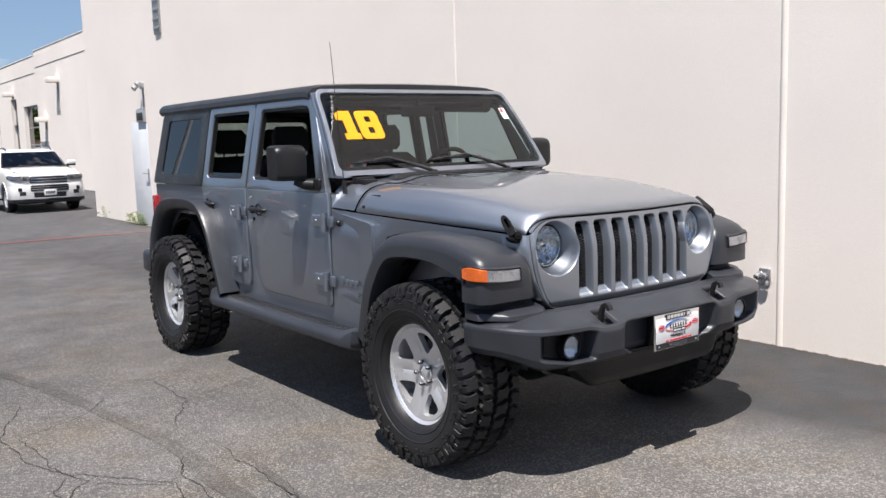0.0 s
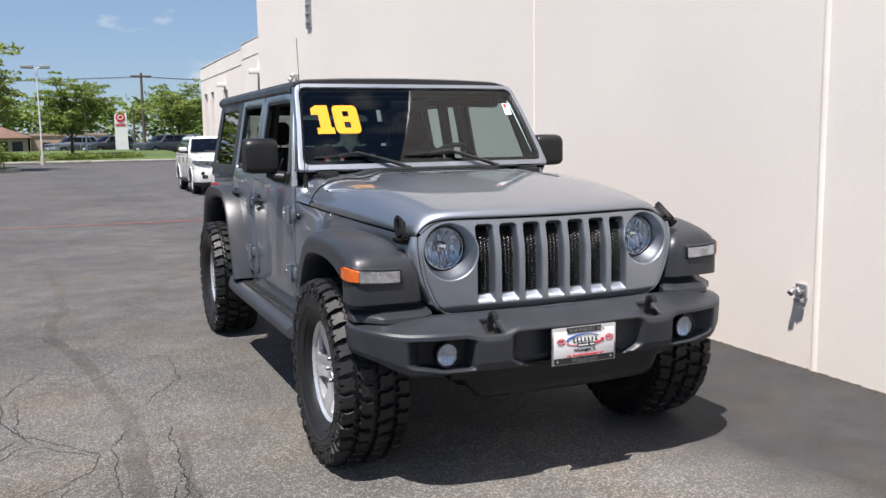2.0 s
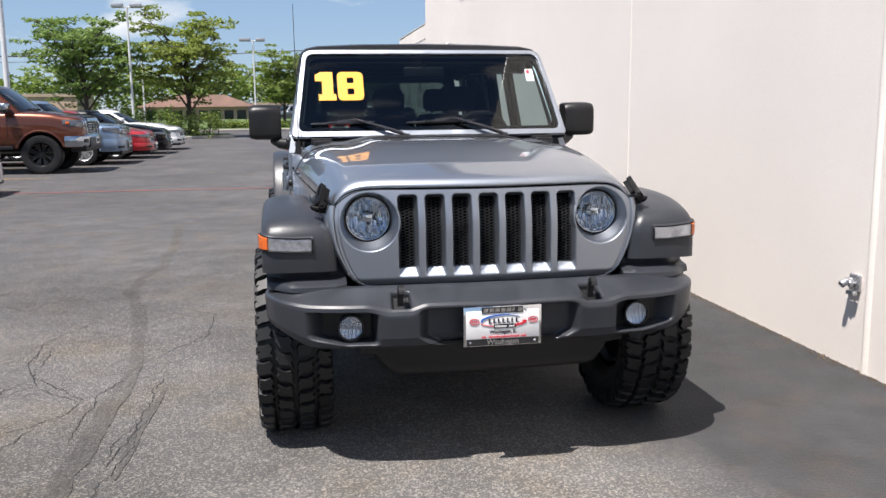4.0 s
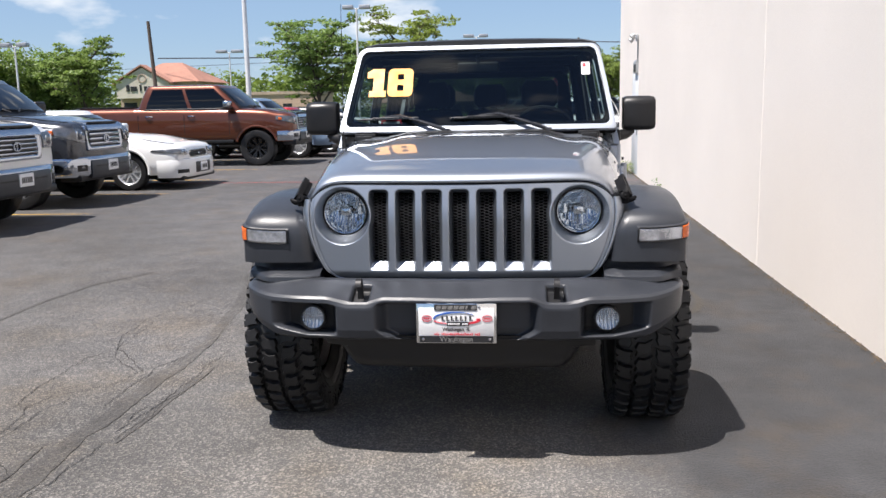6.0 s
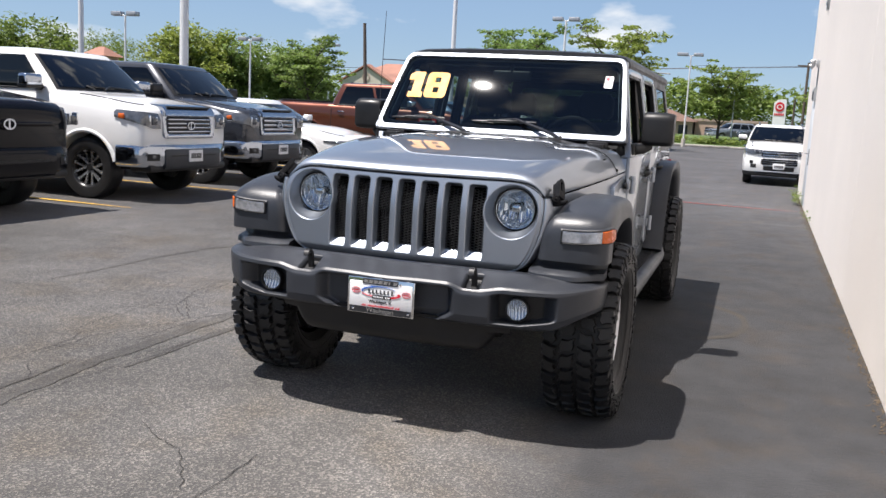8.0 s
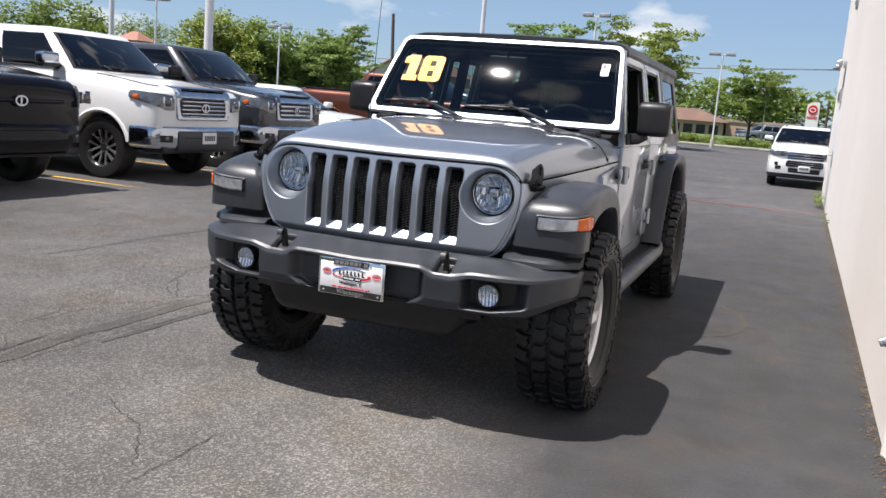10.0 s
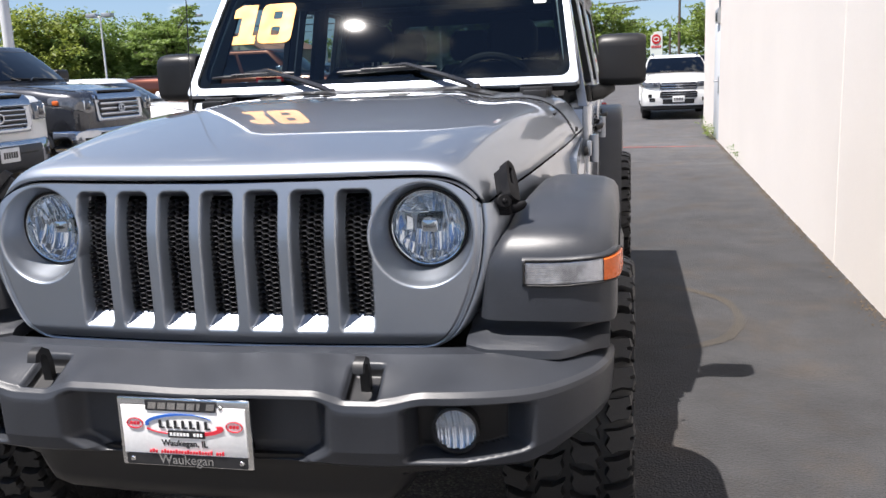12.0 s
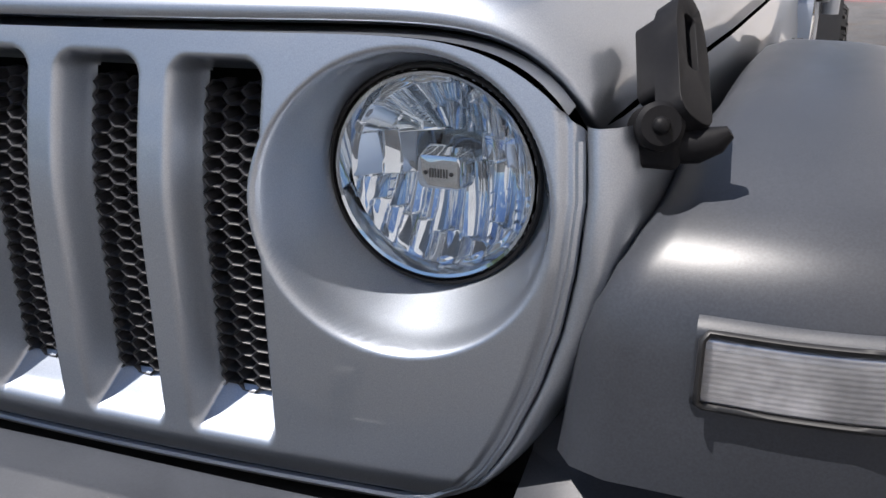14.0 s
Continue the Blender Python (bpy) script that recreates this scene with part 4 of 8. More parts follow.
def fog_pocket(x, v):
    """Depth, 0 to 1, of the recess round each fog lamp."""
    side = min((x - 0.470) / 0.035, (0.752 - x) / 0.05)
    rise = max(0.0, x - 0.60)
    return smooth01(0.0, 1.0, side) * smooth01(0.525, 0.558, v) * smooth01(0.885, 0.845, v + 0.55 * rise)


def hook_well(x, v):
    """Depth, 0 to 1, of the square well round each tow hook."""
    return smooth01(0.040, 0.030, abs(x - 0.385)) * smooth01(0.20, 0.24, v) * smooth01(0.43, 0.40, v)


def bumper_point(t, v, lift=0.0):
    p = along(BUMPER, t)
    a, c = along(BUMPER, max(0, t - 0.01)), along(BUMPER, min(1, t + 0.01))
    d = (c - a).normalized()
    nrm = Vector((d.y, -d.x))
    z = lerp_table(v, [(q[0], q[1]) for q in PROFILE])
    back = lerp_table(v, [(q[0], q[2]) for q in PROFILE])
    x = abs(p.x)
    # bosses beside the plate, plate recess, lamp pockets
    boss = smooth01(0.28, 0.36, x) * smooth01(0.53, 0.42, x)
    front = smooth01(0.40, 0.50, v) * smooth01(1.0, 0.93, v)
    back -= 0.007 * boss * smooth01(0.45, 0.55, v)
    back += 0.048 * smooth01(0.325 - 0.06 * smooth01(0.78, 0.95, v), 0.275 - 0.06 * smooth01(0.78, 0.95, v), x) * smooth01(0.50, 0.54, v) * smooth01(0.96, 0.90, v)
    back += 0.075 * fog_pocket(x, v) - lift
    z -= 0.018 * boss * smooth01(0.2, 0.45, v) * smooth01(0.8, 0.5, v)
    z -= 0.004 * smooth01(0.2, 0.0, x)
    # the ends rise towards the flares and get shallower
    low = smooth01(0.72, 0.90, x)
    z = z + low * (0.735 - z) * 0.28
    # front hook wells
    well = hook_well(x, v)
    q = p - nrm * (back + 0.012 * well)
    return (q.x, q.y, z - 0.026 * well)


b = bmesh.new()
grid(b, bumper_point, span(0, 1, 400), sorted(set([round(q, 4) for q in span(0, 1, 96)] + [q[0] for q in PROFILE])), flip=True)
bumper = part("bumper", b, M_PLASTIC, jeep, "dark grey moulded plastic front bumper", 55)
b = bmesh.new()
secs = []
for x in span(-0.54, 0.54, 36):
    f = smooth01(0.40, 0.54, abs(x))
    low, y = 0.385 + 0.125 * f, -0.652 + 0.12 * x * x + 0.03 * f
    secs.append([(x, y, 0.53), (x, y + 0.006, 0.50), (x, y + 0.022, 0.475), (x, y + 0.024, low + 0.05), (x, y + 0.034, low + 0.02), (x, y + 0.06, low), (x, -0.48, low + 0.012), (x, -0.45, 0.53)])
loft(b, secs)
part("valance", b, M_BLACK, bumper, "black lower valance")
b = bmesh.new()
box(b, -0.78, 0.78, -0.54, -0.38, 0.53, 0.66, 0.02)
part("bumper_beam", b, M_DARK, bumper)
b = bmesh.new()
box(b, -0.62, 0.62, -0.50, -0.38, 0.690, 0.704, 0.004)
part("bumper_cover", b, M_DARK, bumper)


def fog_bezel(b):
    grid(b, lambda t, v: bumper_point(t, v, 0.003), span(0.5, 1, 200), span(0.5, 0.92, 60), lambda t, v: fog_pocket(abs(along(BUMPER, t).x), v) > 0.93, flip=True)


both("fog_bezel", fog_bezel, M_BLACK, bumper, "black fog lamp recess", 55)


def well_lining(b):
    def f(t, v):
        x, y, z = bumper_point(t, v)
        return (x, y - 0.001, z + 0.002)
    grid(b, f, span(0.5, 1, 400), span(0.15, 0.5, 50), lambda t, v: hook_well(abs(along(BUMPER, t).x), v) > 0.45, flip=True)


both("hook_well", well_lining, M_BLACK, bumper, "black tow hook well", 55)


def bumper_filler(b):
    secs = []
    for x in span(0.580, 0.895, 12):
        f = smooth01(0.78, 0.90, x) + 0.35 * smooth01(0.625, 0.580, x)
        secs.append([(x, -0.515 + 0.10 * f, 0.72), (x, -0.512 + 0.10 * f, 0.738), (x, -0.495 + 0.09 * f, 0.748), (x, -0.435 + 0.09 * f, 0.760), (x, -0.42 + 0.08 * f, 0.775), (x, -0.405 + 0.07 * f, 0.830), (x, -0.33, 0.835), (x, -0.33, 0.72)])
    loft(b, secs)


both("bumper_wing", bumper_filler, M_PLASTIC, bumper)


def fog_ring(b):
    lathe(b, [(0.050, -0.03), (0.052, 0.004), (0.047, 0.006), (0.044, 0.0)], pose(0.579, -0.630, 0.597, 90, 0, 0), 32)


def fog_reflector(b):
    m = pose(0.579, -0.627, 0.597, 90, 0, 0)
    grid(b, lambda u, v: m @ Vector((u, v, -0.004 - 0.012 * (1 - (u * u + v * v) / 0.0021) + 0.0022 * math.sin(u * 430 + 40 * v))), span(-0.044, 0.044, 60), span(-0.044, 0.044, 12), lambda u, v: math.hypot(u, v) < 0.045)


def fog_lens(b):
    lathe(b, [(0.0, 0.01), (0.025, 0.008), (0.045, 0.0)], pose(0.579, -0.630, 0.597, 90, 0, 0), 32)


fogs = both("fog_lamp", fog_ring, M_BLACK, jeep, "small round fog lamp")
both("reflector", fog_reflector, M_FOGBACK, fogs, "", 50)
for o in both("lens", fog_lens, M_CLEAR, fogs, "clear lens"):
    o.visible_shadow = False


def tow_hook(b):
    pts = [(0.385, -0.612, 0.66), (0.385, -0.618, 0.715), (0.385, -0.627, 0.742), (0.385, -0.645, 0.752), (0.385, -0.660, 0.744), (0.385, -0.664, 0.728)]
    secs = []
    for i, p in enumerate(pts):
        a, c = Vector(pts[max(0, i - 1)]), Vector(pts[min(len(pts) - 1, i + 1)])
        d = (c - a).normalized()
        nn = Vector((0, d.z, -d.y))
        secs.append([Vector(p) + Vector((sx, 0, 0)) + nn * sn for sx, sn in ((-0.011, -0.008), (0.011, -0.008), (0.011, 0.008), (-0.011, 0.008))])
    loft(b, secs)


both("tow_hook", tow_hook, M_BLACK, bumper, "black steel tow hook", 60)

# dealer plate: writing that names a firm is drawn as plain shapes
plate = part("plate_frame", box(bmesh.new(), -0.155, 0.155, -0.712, -0.703, 0.518, 0.675, 0.004), M_CHROME, jeep, "bright plate frame")
b = bmesh.new()
box(b, -0.145, 0.145, -0.7155, -0.711, 0.548, 0.658, 0.002)
part("plate", b, M_WHITE, plate, "white dealer plate")
b = bmesh.new()
box(b, -0.125, 0.125, -0.704, -0.62, 0.535, 0.66, 0.004)
part("plate_bracket", b, M_BLACK, plate)
def flat(b, pts, y=-0.718):
    prism(b, pts, lambda u, v, w: (u, w, v), y + 0.004, y)
    return b
b = bmesh.new()
flat(b, rounded(-0.084, 0.080, 0.649, 0.672, 0.002, 2), -0.7175)
flat(b, rounded(-0.142, 0.142, 0.522, 0.546, 0.003, 2), -0.7145)
part("frame_band", b, M_BLACKINK, plate, "black lettering band")
b = bmesh.new()
for k in range(7):
    u = -0.078 + k * 0.0226
    w = 0.008 if k == 5 else 0.0185
    flat(b, [(u, 0.653), (u + w, 0.653), (u + w + 0.003, 0.668), (u + 0.003, 0.668)], -0.7185)
part("band_lettering", b, M_CHROME, plate)


def plate_text(name, body, size, z, y, mat):
    txt = bpy.data.curves.new(name, "FONT")
    txt.body, txt.size, txt.align_x, txt.extrude, txt.offset = body, size, "CENTER", 0.0004, 0.0004
    word = new(name, txt)
    word.parent = plate
    word.matrix_local = pose(0, y, z, 90, 0, 0)
    txt.materials.append(mat)


plate_text("place_name", "Waukegan", 0.030, 0.5265, -0.7152, M_CHROME)
plate_text("place_line", "Waukegan, IL", 0.0195, 0.5690, -0.7165, M_BLACKINK)
b = bmesh.new()
for k in range(7):
    u = -0.056 + k * 0.0178
    flat(b, [(u, 0.6095), (u + 0.0055, 0.6095), (u + 0.0055, 0.6275), (u, 0.6275)])
    if k not in (5,):
        flat(b, [(u + 0.007, 0.6095), (u + 0.0125, 0.6095), (u + 0.0125, 0.6125), (u + 0.007, 0.6125)])
part("logo_bars", b, M_BLACKINK, plate)
b = bmesh.new()
arc = [(0.084 * math.cos(radians(a)) - 0.004, 0.618 + 0.025 * math.sin(radians(a))) for a in span(190, 35, 24)]
inner = [(0.084 * 0.96 * math.cos(radians(a)), 0.618 + (0.025 - 0.0085 * smooth01(35, 170, a)) * math.sin(radians(a))) for a in span(190, 35, 24)]
flat(b, arc + inner[::-1])
part("logo_arc", b, M_BLUEINK, plate)
b = bmesh.new()
arc = [(0.004 + 0.090 * math.cos(radians(a)), 0.612 + 0.020 * math.sin(radians(a))) for a in span(290, 378, 18)]
inner = [(0.002 + 0.078 * math.cos(radians(a)), 0.613 + 0.013 * math.sin(radians(a))) for a in span(290, 378, 18)]
flat(b, arc + inner[::-1])
part("logo_swoosh", b, M_REDINK, plate)
b = bmesh.new()
arc = [(0.09 * math.cos(radians(a)), 0.612 + 0.018 * math.sin(radians(a))) for a in span(195, 245, 10)]
flat(b, arc + [(x * 0.97, z + 0.0022) for x, z in arc[::-1]])
part("logo_swoosh", b, M_REDINK, plate)
for q in (-0.113, 0.119):
    b = bmesh.new()
    ring = [(q + 0.0195 * math.cos(radians(a)), 0.618 + 0.0125 * math.sin(radians(a))) for a in span(0, 340, 17)]
    hole = [(q + 0.0175 * math.cos(radians(a)), 0.618 + 0.0105 * math.sin(radians(a))) for a in span(0, 340, 17)]
    prism(b, ring, lambda u, v, w: (u, w, v), -0.714, -0.718, [hole])
    for k in range(3):
        flat(b, rounded(q - 0.011 + k * 0.008, q - 0.0055 + k * 0.008, 0.6145, 0.6215, 0.0006, 1))
    part("logo_ring", b, M_REDINK, plate)
b = bmesh.new()
for k in range(26):
    if k not in (3, 22):
        u = -0.084 + k * 0.0068
        flat(b, rounded(u, u + 0.0042, 0.5515, 0.5575 + (0.0025 if k % 4 == 1 else 0.0), 0.0005, 1))
part("small_print", b, M_REDINK, plate)
b = bmesh.new()
flat(b, rounded(-0.036, 0.050, 0.5885, 0.6045, 0.001, 2))
part("print_patch", b, M_BLACKINK, plate)
b = bmesh.new()
for k in range(10):
    if k != 6:
        flat(b, rounded(-0.031 + k * 0.0078, -0.0255 + k * 0.0078, 0.593, 0.600, 0.0005, 1), -0.7192)
part("patch_bars", b, M_WHITE, plate)
for u, v in ((-0.128, 0.534), (0.128, 0.534), (0.09, 0.658)):
    b = bmesh.new()
    lathe(b, [(0, 0.003), (0.004, 0.0025), (0.006, 0.0)], pose(u, -0.7145, v, 90, 0, 0), 10)
    part("plate_screw", b, M_CHROME, plate)


# fender aprons under the hood seam
def apron(b):
    ys_ = span(-0.40, 0.935, 40)
    def f(y, k):
        top = seam_z(y) - 0.008
        z = 0.46 + (top - 0.46) * k
        x = seam_x(y) - 0.002
        x = x + (0.785 - x) * smooth01(0.35, 0.9, y) * smooth01(1.0, 0.8, k)
        dent = 0.012 * smooth01(0.62, 0.38, y) * smooth01(0.95, 0.72, k)
        return (x - dent, y, z)
    grid(b, f, ys_, span(0, 1, 24), flip=True)


aprons = both("fender", apron, M_SILVER, jeep)


def fender_vent(b):
    prism(b, [(0.30, 0.985), (0.47, 0.93), (0.42, 1.0), (0.33, 1.02)], lambda u, v, w: (0.742 + (u - 0.3) * 0.1 + w, u, v), 0.0, 0.018, bev=0.004)


def badge(b):
    for k in range(4):
        y = 0.86 - k * 0.046
        prism(b, rounded(y - 0.038, y - 0.004, 0.72 if k else 0.715, 0.748 if k else 0.762, 0.004, 2), lambda u, v, w: (w, u, v), 0.782, 0.7905, bev=0.002)
    prism(b, rounded(0.68, 0.86, 0.668, 0.684, 0.003, 2), lambda u, v, w: (w, u, v), 0.782, 0.790)


both("vent", fender_vent, M_BLACK, aprons, "black fender vent")
both("badge", badge, M_SILVER, aprons, "silver badge bars")


both("fender_bolt", lambda b: lathe(b, [(0, 0.012), (0.012, 0.011), (0.017, 0.004), (0.018, -0.004)], pose(0.785, 0.855, 1.04, 0, 90, 0), 18), M_BLACK, aprons)
both("fender_bolt", lambda b: lathe(b, [(0, 0.008), (0.007, 0.007), (0.009, -0.002)], pose(0.765, 0.63, 1.135, 0, 90, 0), 14), M_BLACK, aprons)


# flares: a section swept round each wheel arch
def sweep_flare(b, path, sec, n=40):
    secs = []
    for i in range(n + 1):
        p = along(path, i / n)
        a, c = along(path, max(0, (i - 0.6) / n)), along(path, min(1, (i + 0.6) / n))
        d = (c - a).normalized()
        nrm = Vector((-d.y, d.x)) if d.x > 5 else Vector((d.y, -d.x))
        secs.append([(x, p.x + nrm.x * o, p.y + nrm.y * o) for x, o in sec(i / n)])
    loft(b, secs)


FRONT_ARCH = [(0.575, 0.50), (0.50, 0.66), (0.42, 0.81), (0.33, 0.935), (0.24, 0.995), (0.10, 1.018), (-0.05, 1.020), (-0.20, 1.012), (-0.30, 0.994), (-0.375, 0.972), (-0.415, 0.952), (-0.435, 0.922), (-0.44, 0.86), (-0.44, 0.792)]


def front_section(t):
    wide = smooth01(0.0, 0.25, t)
    lip = 0.075 + 0.03 * smooth01(0.6, 0.9, t)
    o = 0.91 - 0.035 * (1 - wide)
    xi = lerp_table(t, [(0, 0.778), (0.2, 0.77), (0.4, 0.715), (0.7, 0.69), (0.85, 0.662), (0.92, 0.624), (1.0, 0.612)])
    return [(xi - 0.006, -0.03), (xi - 0.002, 0.002), (xi + 0.012, 0.020), (xi + 0.04, 0.029), (o - 0.09, 0.028), (o - 0.04, 0.022), (o - 0.014, 0.011), (o - 0.003, -0.006), (o, -0.03), (o + 0.002, -lip), (o - 0.02, -lip - 0.012), (xi + 0.02, -lip - 0.012)]


REAR_ARCH = [(2.245, 0.49), (2.33, 0.68), (2.42, 0.87), (2.52, 0.99), (2.64, 1.035), (2.85, 1.045), (3.10, 1.03), (3.26, 0.975), (3.37, 0.84), (3.44, 0.68), (3.47, 0.52)]


def rear_section(t):
    return [(0.78, 0.006), (0.785, 0.020), (0.85, 0.020), (0.878, 0.010), (0.898, -0.015), (0.902, -0.060), (0.885, -0.070), (0.74, -0.070)]


front_flares = both("front_flare", lambda b: sweep_flare(b, FRONT_ARCH, front_section, 56), M_PLASTIC, jeep, "dark grey plastic wheel flare", 50)
both("rear_flare", lambda b: sweep_flare(b, REAR_ARCH, rear_section, 44), M_PLASTIC, jeep, "dark grey plastic wheel flare", 50)


LAMP_PLAN = [(0.705, -0.473), (0.78, -0.473), (0.84, -0.472), (0.874, -0.467), (0.897, -0.452), (0.910, -0.428), (0.915, -0.395), (0.917, -0.36), (0.918, -0.33)]


def lamp_strip(z0, z1, t0, t1, out, ribs=0.0, taper=0.45):
    def f(b):
        def g(t, v):
            p = along(LAMP_PLAN, t)
            a, c = along(LAMP_PLAN, max(0, t - 0.02)), along(LAMP_PLAN, min(1, t + 0.02))
            d = (c - a).normalized()
            nn = Vector((d.y, -d.x))
            k = min(v, 1 - v)
            q = p + nn * (out * smooth01(-0.001, 0.12, k) + ribs * math.sin(v * 88) - 0.012 * (1 - smooth01(-0.001, 0.1, k)))
            z = z0 + (z1 - z0) * v
            lean = 0.012 * (z - 0.85)
            grow = smooth01(0.15, 0.75, t)
            z += 0.012 * grow + 0.008 * (v - 0.3) * smooth01(0.55, 0.75, t)
            return (q.x, q.y + lean, z - taper * (v - 0.5) * (z1 - z0) * smooth01(0.8, 1.0, t))
        grid(b, g, span(t0, t1, 60), span(0, 1, 84 if ribs else 14), flip=True)
    return f


turn = both("turn_lamp", lamp_strip(0.866, 0.935, 0.015, 1.0, 0.0), M_PLASTIC, front_flares, "clear and amber turn lamp", 60)
both("reflector", lamp_strip(0.872, 0.929, 0.04, 0.55, 0.002, 0.00009), M_TURNBACK, turn, "", 60)
for o in both("lens", lamp_strip(0.872, 0.929, 0.04, 0.55, 0.006, 0.0), M_CLEAR, turn, "clear lens", 60):
    o.visible_shadow = False
both("amber_lens", lamp_strip(0.872, 0.929, 0.55, 0.93, 0.006, 0.0002), M_AMBERBACK, turn, "amber lens", 60)


def lamp_bezel(b):
    """Raised rim round the lamp, with rounded corners."""
    q = bmesh.new()
    lamp_strip(0.868, 0.933, 0.02, 0.95, 0.005)(q)
    q.verts.ensure_lookup_table()
    rows, cols = 61, 15
    at = lambda i, j: q.verts[i * cols + j].co.copy()
    loop = [at(i, 1) for i in range(2, rows - 2, 2)] + [at(rows - 2, j) for j in range(2, 13, 2)] + [at(i, cols - 2) for i in range(rows - 3, 1, -2)] + [at(1, j) for j in range(12, 1, -2)]
    q.free()
    tube(b, loop + loop[:2], 0.0028, 6)


both("bezel", lamp_bezel, M_BLACK, turn, "black lamp rim", 60)


# wheel liners, chassis and axles
def liner_at(yc, c):
    def f(b):
        pts = [(yc + 0.44 * math.cos(u), 0.42 + (c - 0.40) * math.sin(u)) for u in span(radians(-10), radians(152), 20)]
        loft(b, [[(x, y, z) for y, z in pts] + [(x, yc + (y - yc) * 1.03, z + 0.012) for y, z in pts[::-1]] for x in (0.45, 0.80)])
        prism(b, pts, lambda u, v, w: (w, u, v), 0.452, 0.462)
    return f


both("wheel_liner", liner_at(0.02, 0.95), M_DARK, jeep)
both("wheel_liner", liner_at(2.98, 0.93), M_DARK, jeep)
b = bmesh.new()
for x in (-0.42, 0.42):
    box(b, x - 0.05, x + 0.05, -0.45, 3.45, 0.42, 0.54, 0.01)
box(b, -0.60, 0.60, 0.55, 3.5, 0.46, 0.55, 0.02)
box(b, -0.35, 0.35, -0.42, 0.6, 0.36, 0.5, 0.05)
box(b, -0.45, 0.45, 1.4, 3.3, 0.36, 0.46, 0.05)
part("chassis", b, M_DARK, jeep)
for y in (0.02, 3.03):
    b = bmesh.new()
    tube(b, [(-0.68, y, 0.41), (-0.2, y, 0.41), (0.0, y, 0.41), (0.68, y, 0.41)], [0.045, 0.05, 0.06, 0.045], 12)
    lathe(b, [(0, -0.13), (0.10, -0.11), (0.15, 0), (0.10, 0.12), (0, 0.14)], pose(-0.18, y, 0.40, 90, 0, 0), 16)
    part("axle", b, M_STEEL, jeep)
b = bmesh.new()
tube(b, [(-0.62, -0.16, 0.44), (0.6, -0.18, 0.46)], 0.02)
for x in (-0.5, 0.5):
    tube(b, [(x, -0.02, 0.42), (x * 0.96, 0.05, 0.85)], 0.035)
part("steering_link", b, M_STEEL, jeep)


# body tub, doors, upper frames
def tub_side(b):
    prism(b, soften([(0.56, 0.47), (2.29, 0.47), (2.42, 0.74), (2.53, 0.93), (2.66, 0.985), (3.14, 0.985), (3.30, 0.88), (3.44, 0.56), (3.60, 0.56), (3.625, BELT), (0.936, BELT), (0.936, 1.10), (0.56, 1.05)], 0.02, 2),
          lambda u, v, w: (w, u, v), 0.70, 0.772, bev=0.006)


both("body_side", tub_side, M_SILVER, jeep)
b = bmesh.new()
box(b, -0.70, 0.70, 3.54, 3.62, 0.52, BELT, 0.02)
box(b, -0.70, 0.70, 0.60, 3.55, 0.52, 0.56)
part("body_floor", b, M_SILVER, jeep)
b = bmesh.new()
box(b, -0.70, 0.70, 0.58, 0.66, 0.5, 1.19)
part("firewall", b, M_DARK, jeep)


def door_face(w):
    return lambda u, v, k: (w + k if v < BELT else w + k - (v - BELT) * 0.19, u, v)


FRONT_DOOR = soften([(0.945, 0.575), (1.72, 0.575), (1.83, 0.62), (1.955, 0.86), (1.955, BELT + 0.005), (0.945, BELT + 0.005)], [0.05, 0.10, 0.10, 0.12, 0.0, 0.0], 6)
REAR_DOOR = soften([(1.972, 0.575), (2.20, 0.575), (2.33, 0.66), (2.49, 0.92), (2.60, 1.0), (2.665, 1.04), (2.665, BELT + 0.005), (1.972, BELT + 0.005)], [0.05, 0.06, 0.08, 0.06, 0.05, 0.03, 0, 0], 6)
fdoors = both("front_door", lambda b: prism(b, FRONT_DOOR, door_face(0.775), 0.0, 0.017, bev=0.007, seg=3), M_SILVER, jeep, "silver front door")
rdoors = both("rear_door", lambda b: prism(b, REAR_DOOR, door_face(0.775), 0.0, 0.017, bev=0.007, seg=3), M_SILVER, jeep, "silver rear door")
UF, UR = [(0.965, BELT + 0.005), (1.955, BELT + 0.005), (1.945, 1.715), (1.225, 1.715)], [(1.972, BELT + 0.005), (2.665, BELT + 0.005), (2.665, 1.715), (1.965, 1.715)]
WF, WR = [(1.085, 1.25), (1.875, 1.25), (1.868, 1.672), (1.27, 1.672)], [(2.045, 1.25), (2.60, 1.25), (2.60, 1.672), (2.035, 1.672)]
UPPER = lambda u, v, w: (side_x(v) - 0.03 + w, u, v)
both("window_frame", lambda b: prism(b, densify(soften(UF, [0.0, 0.0, 0.02, 0.03], 3), 0.2), UPPER, 0, 0.034, [soften(WF, [0.03, 0.03, 0.03, 0.05], 4)], bev=0.006), M_SILVER, fdoors)
both("window_frame", lambda b: prism(b, densify(soften(UR, [0.0, 0.0, 0.03, 0.02], 3), 0.2), UPPER, 0, 0.034, [soften(WR, 0.03, 4)], bev=0.006), M_SILVER, rdoors)
for W, D in ((WF, fdoors), (WR, rdoors)):
    cx, cz = sum(p[0] for p in W) / 4, sum(p[1] for p in W) / 4
    inner = [(cx + (u - cx) * 0.955, cz + (v - cz) * 0.93) for u, v in W]
    both("window_seal", lambda b: prism(b, soften(W, [0.03, 0.03, 0.03, 0.05], 4), UPPER, 0.0, 0.026, [soften(inner, 0.03, 4)]), M_BLACK, D)
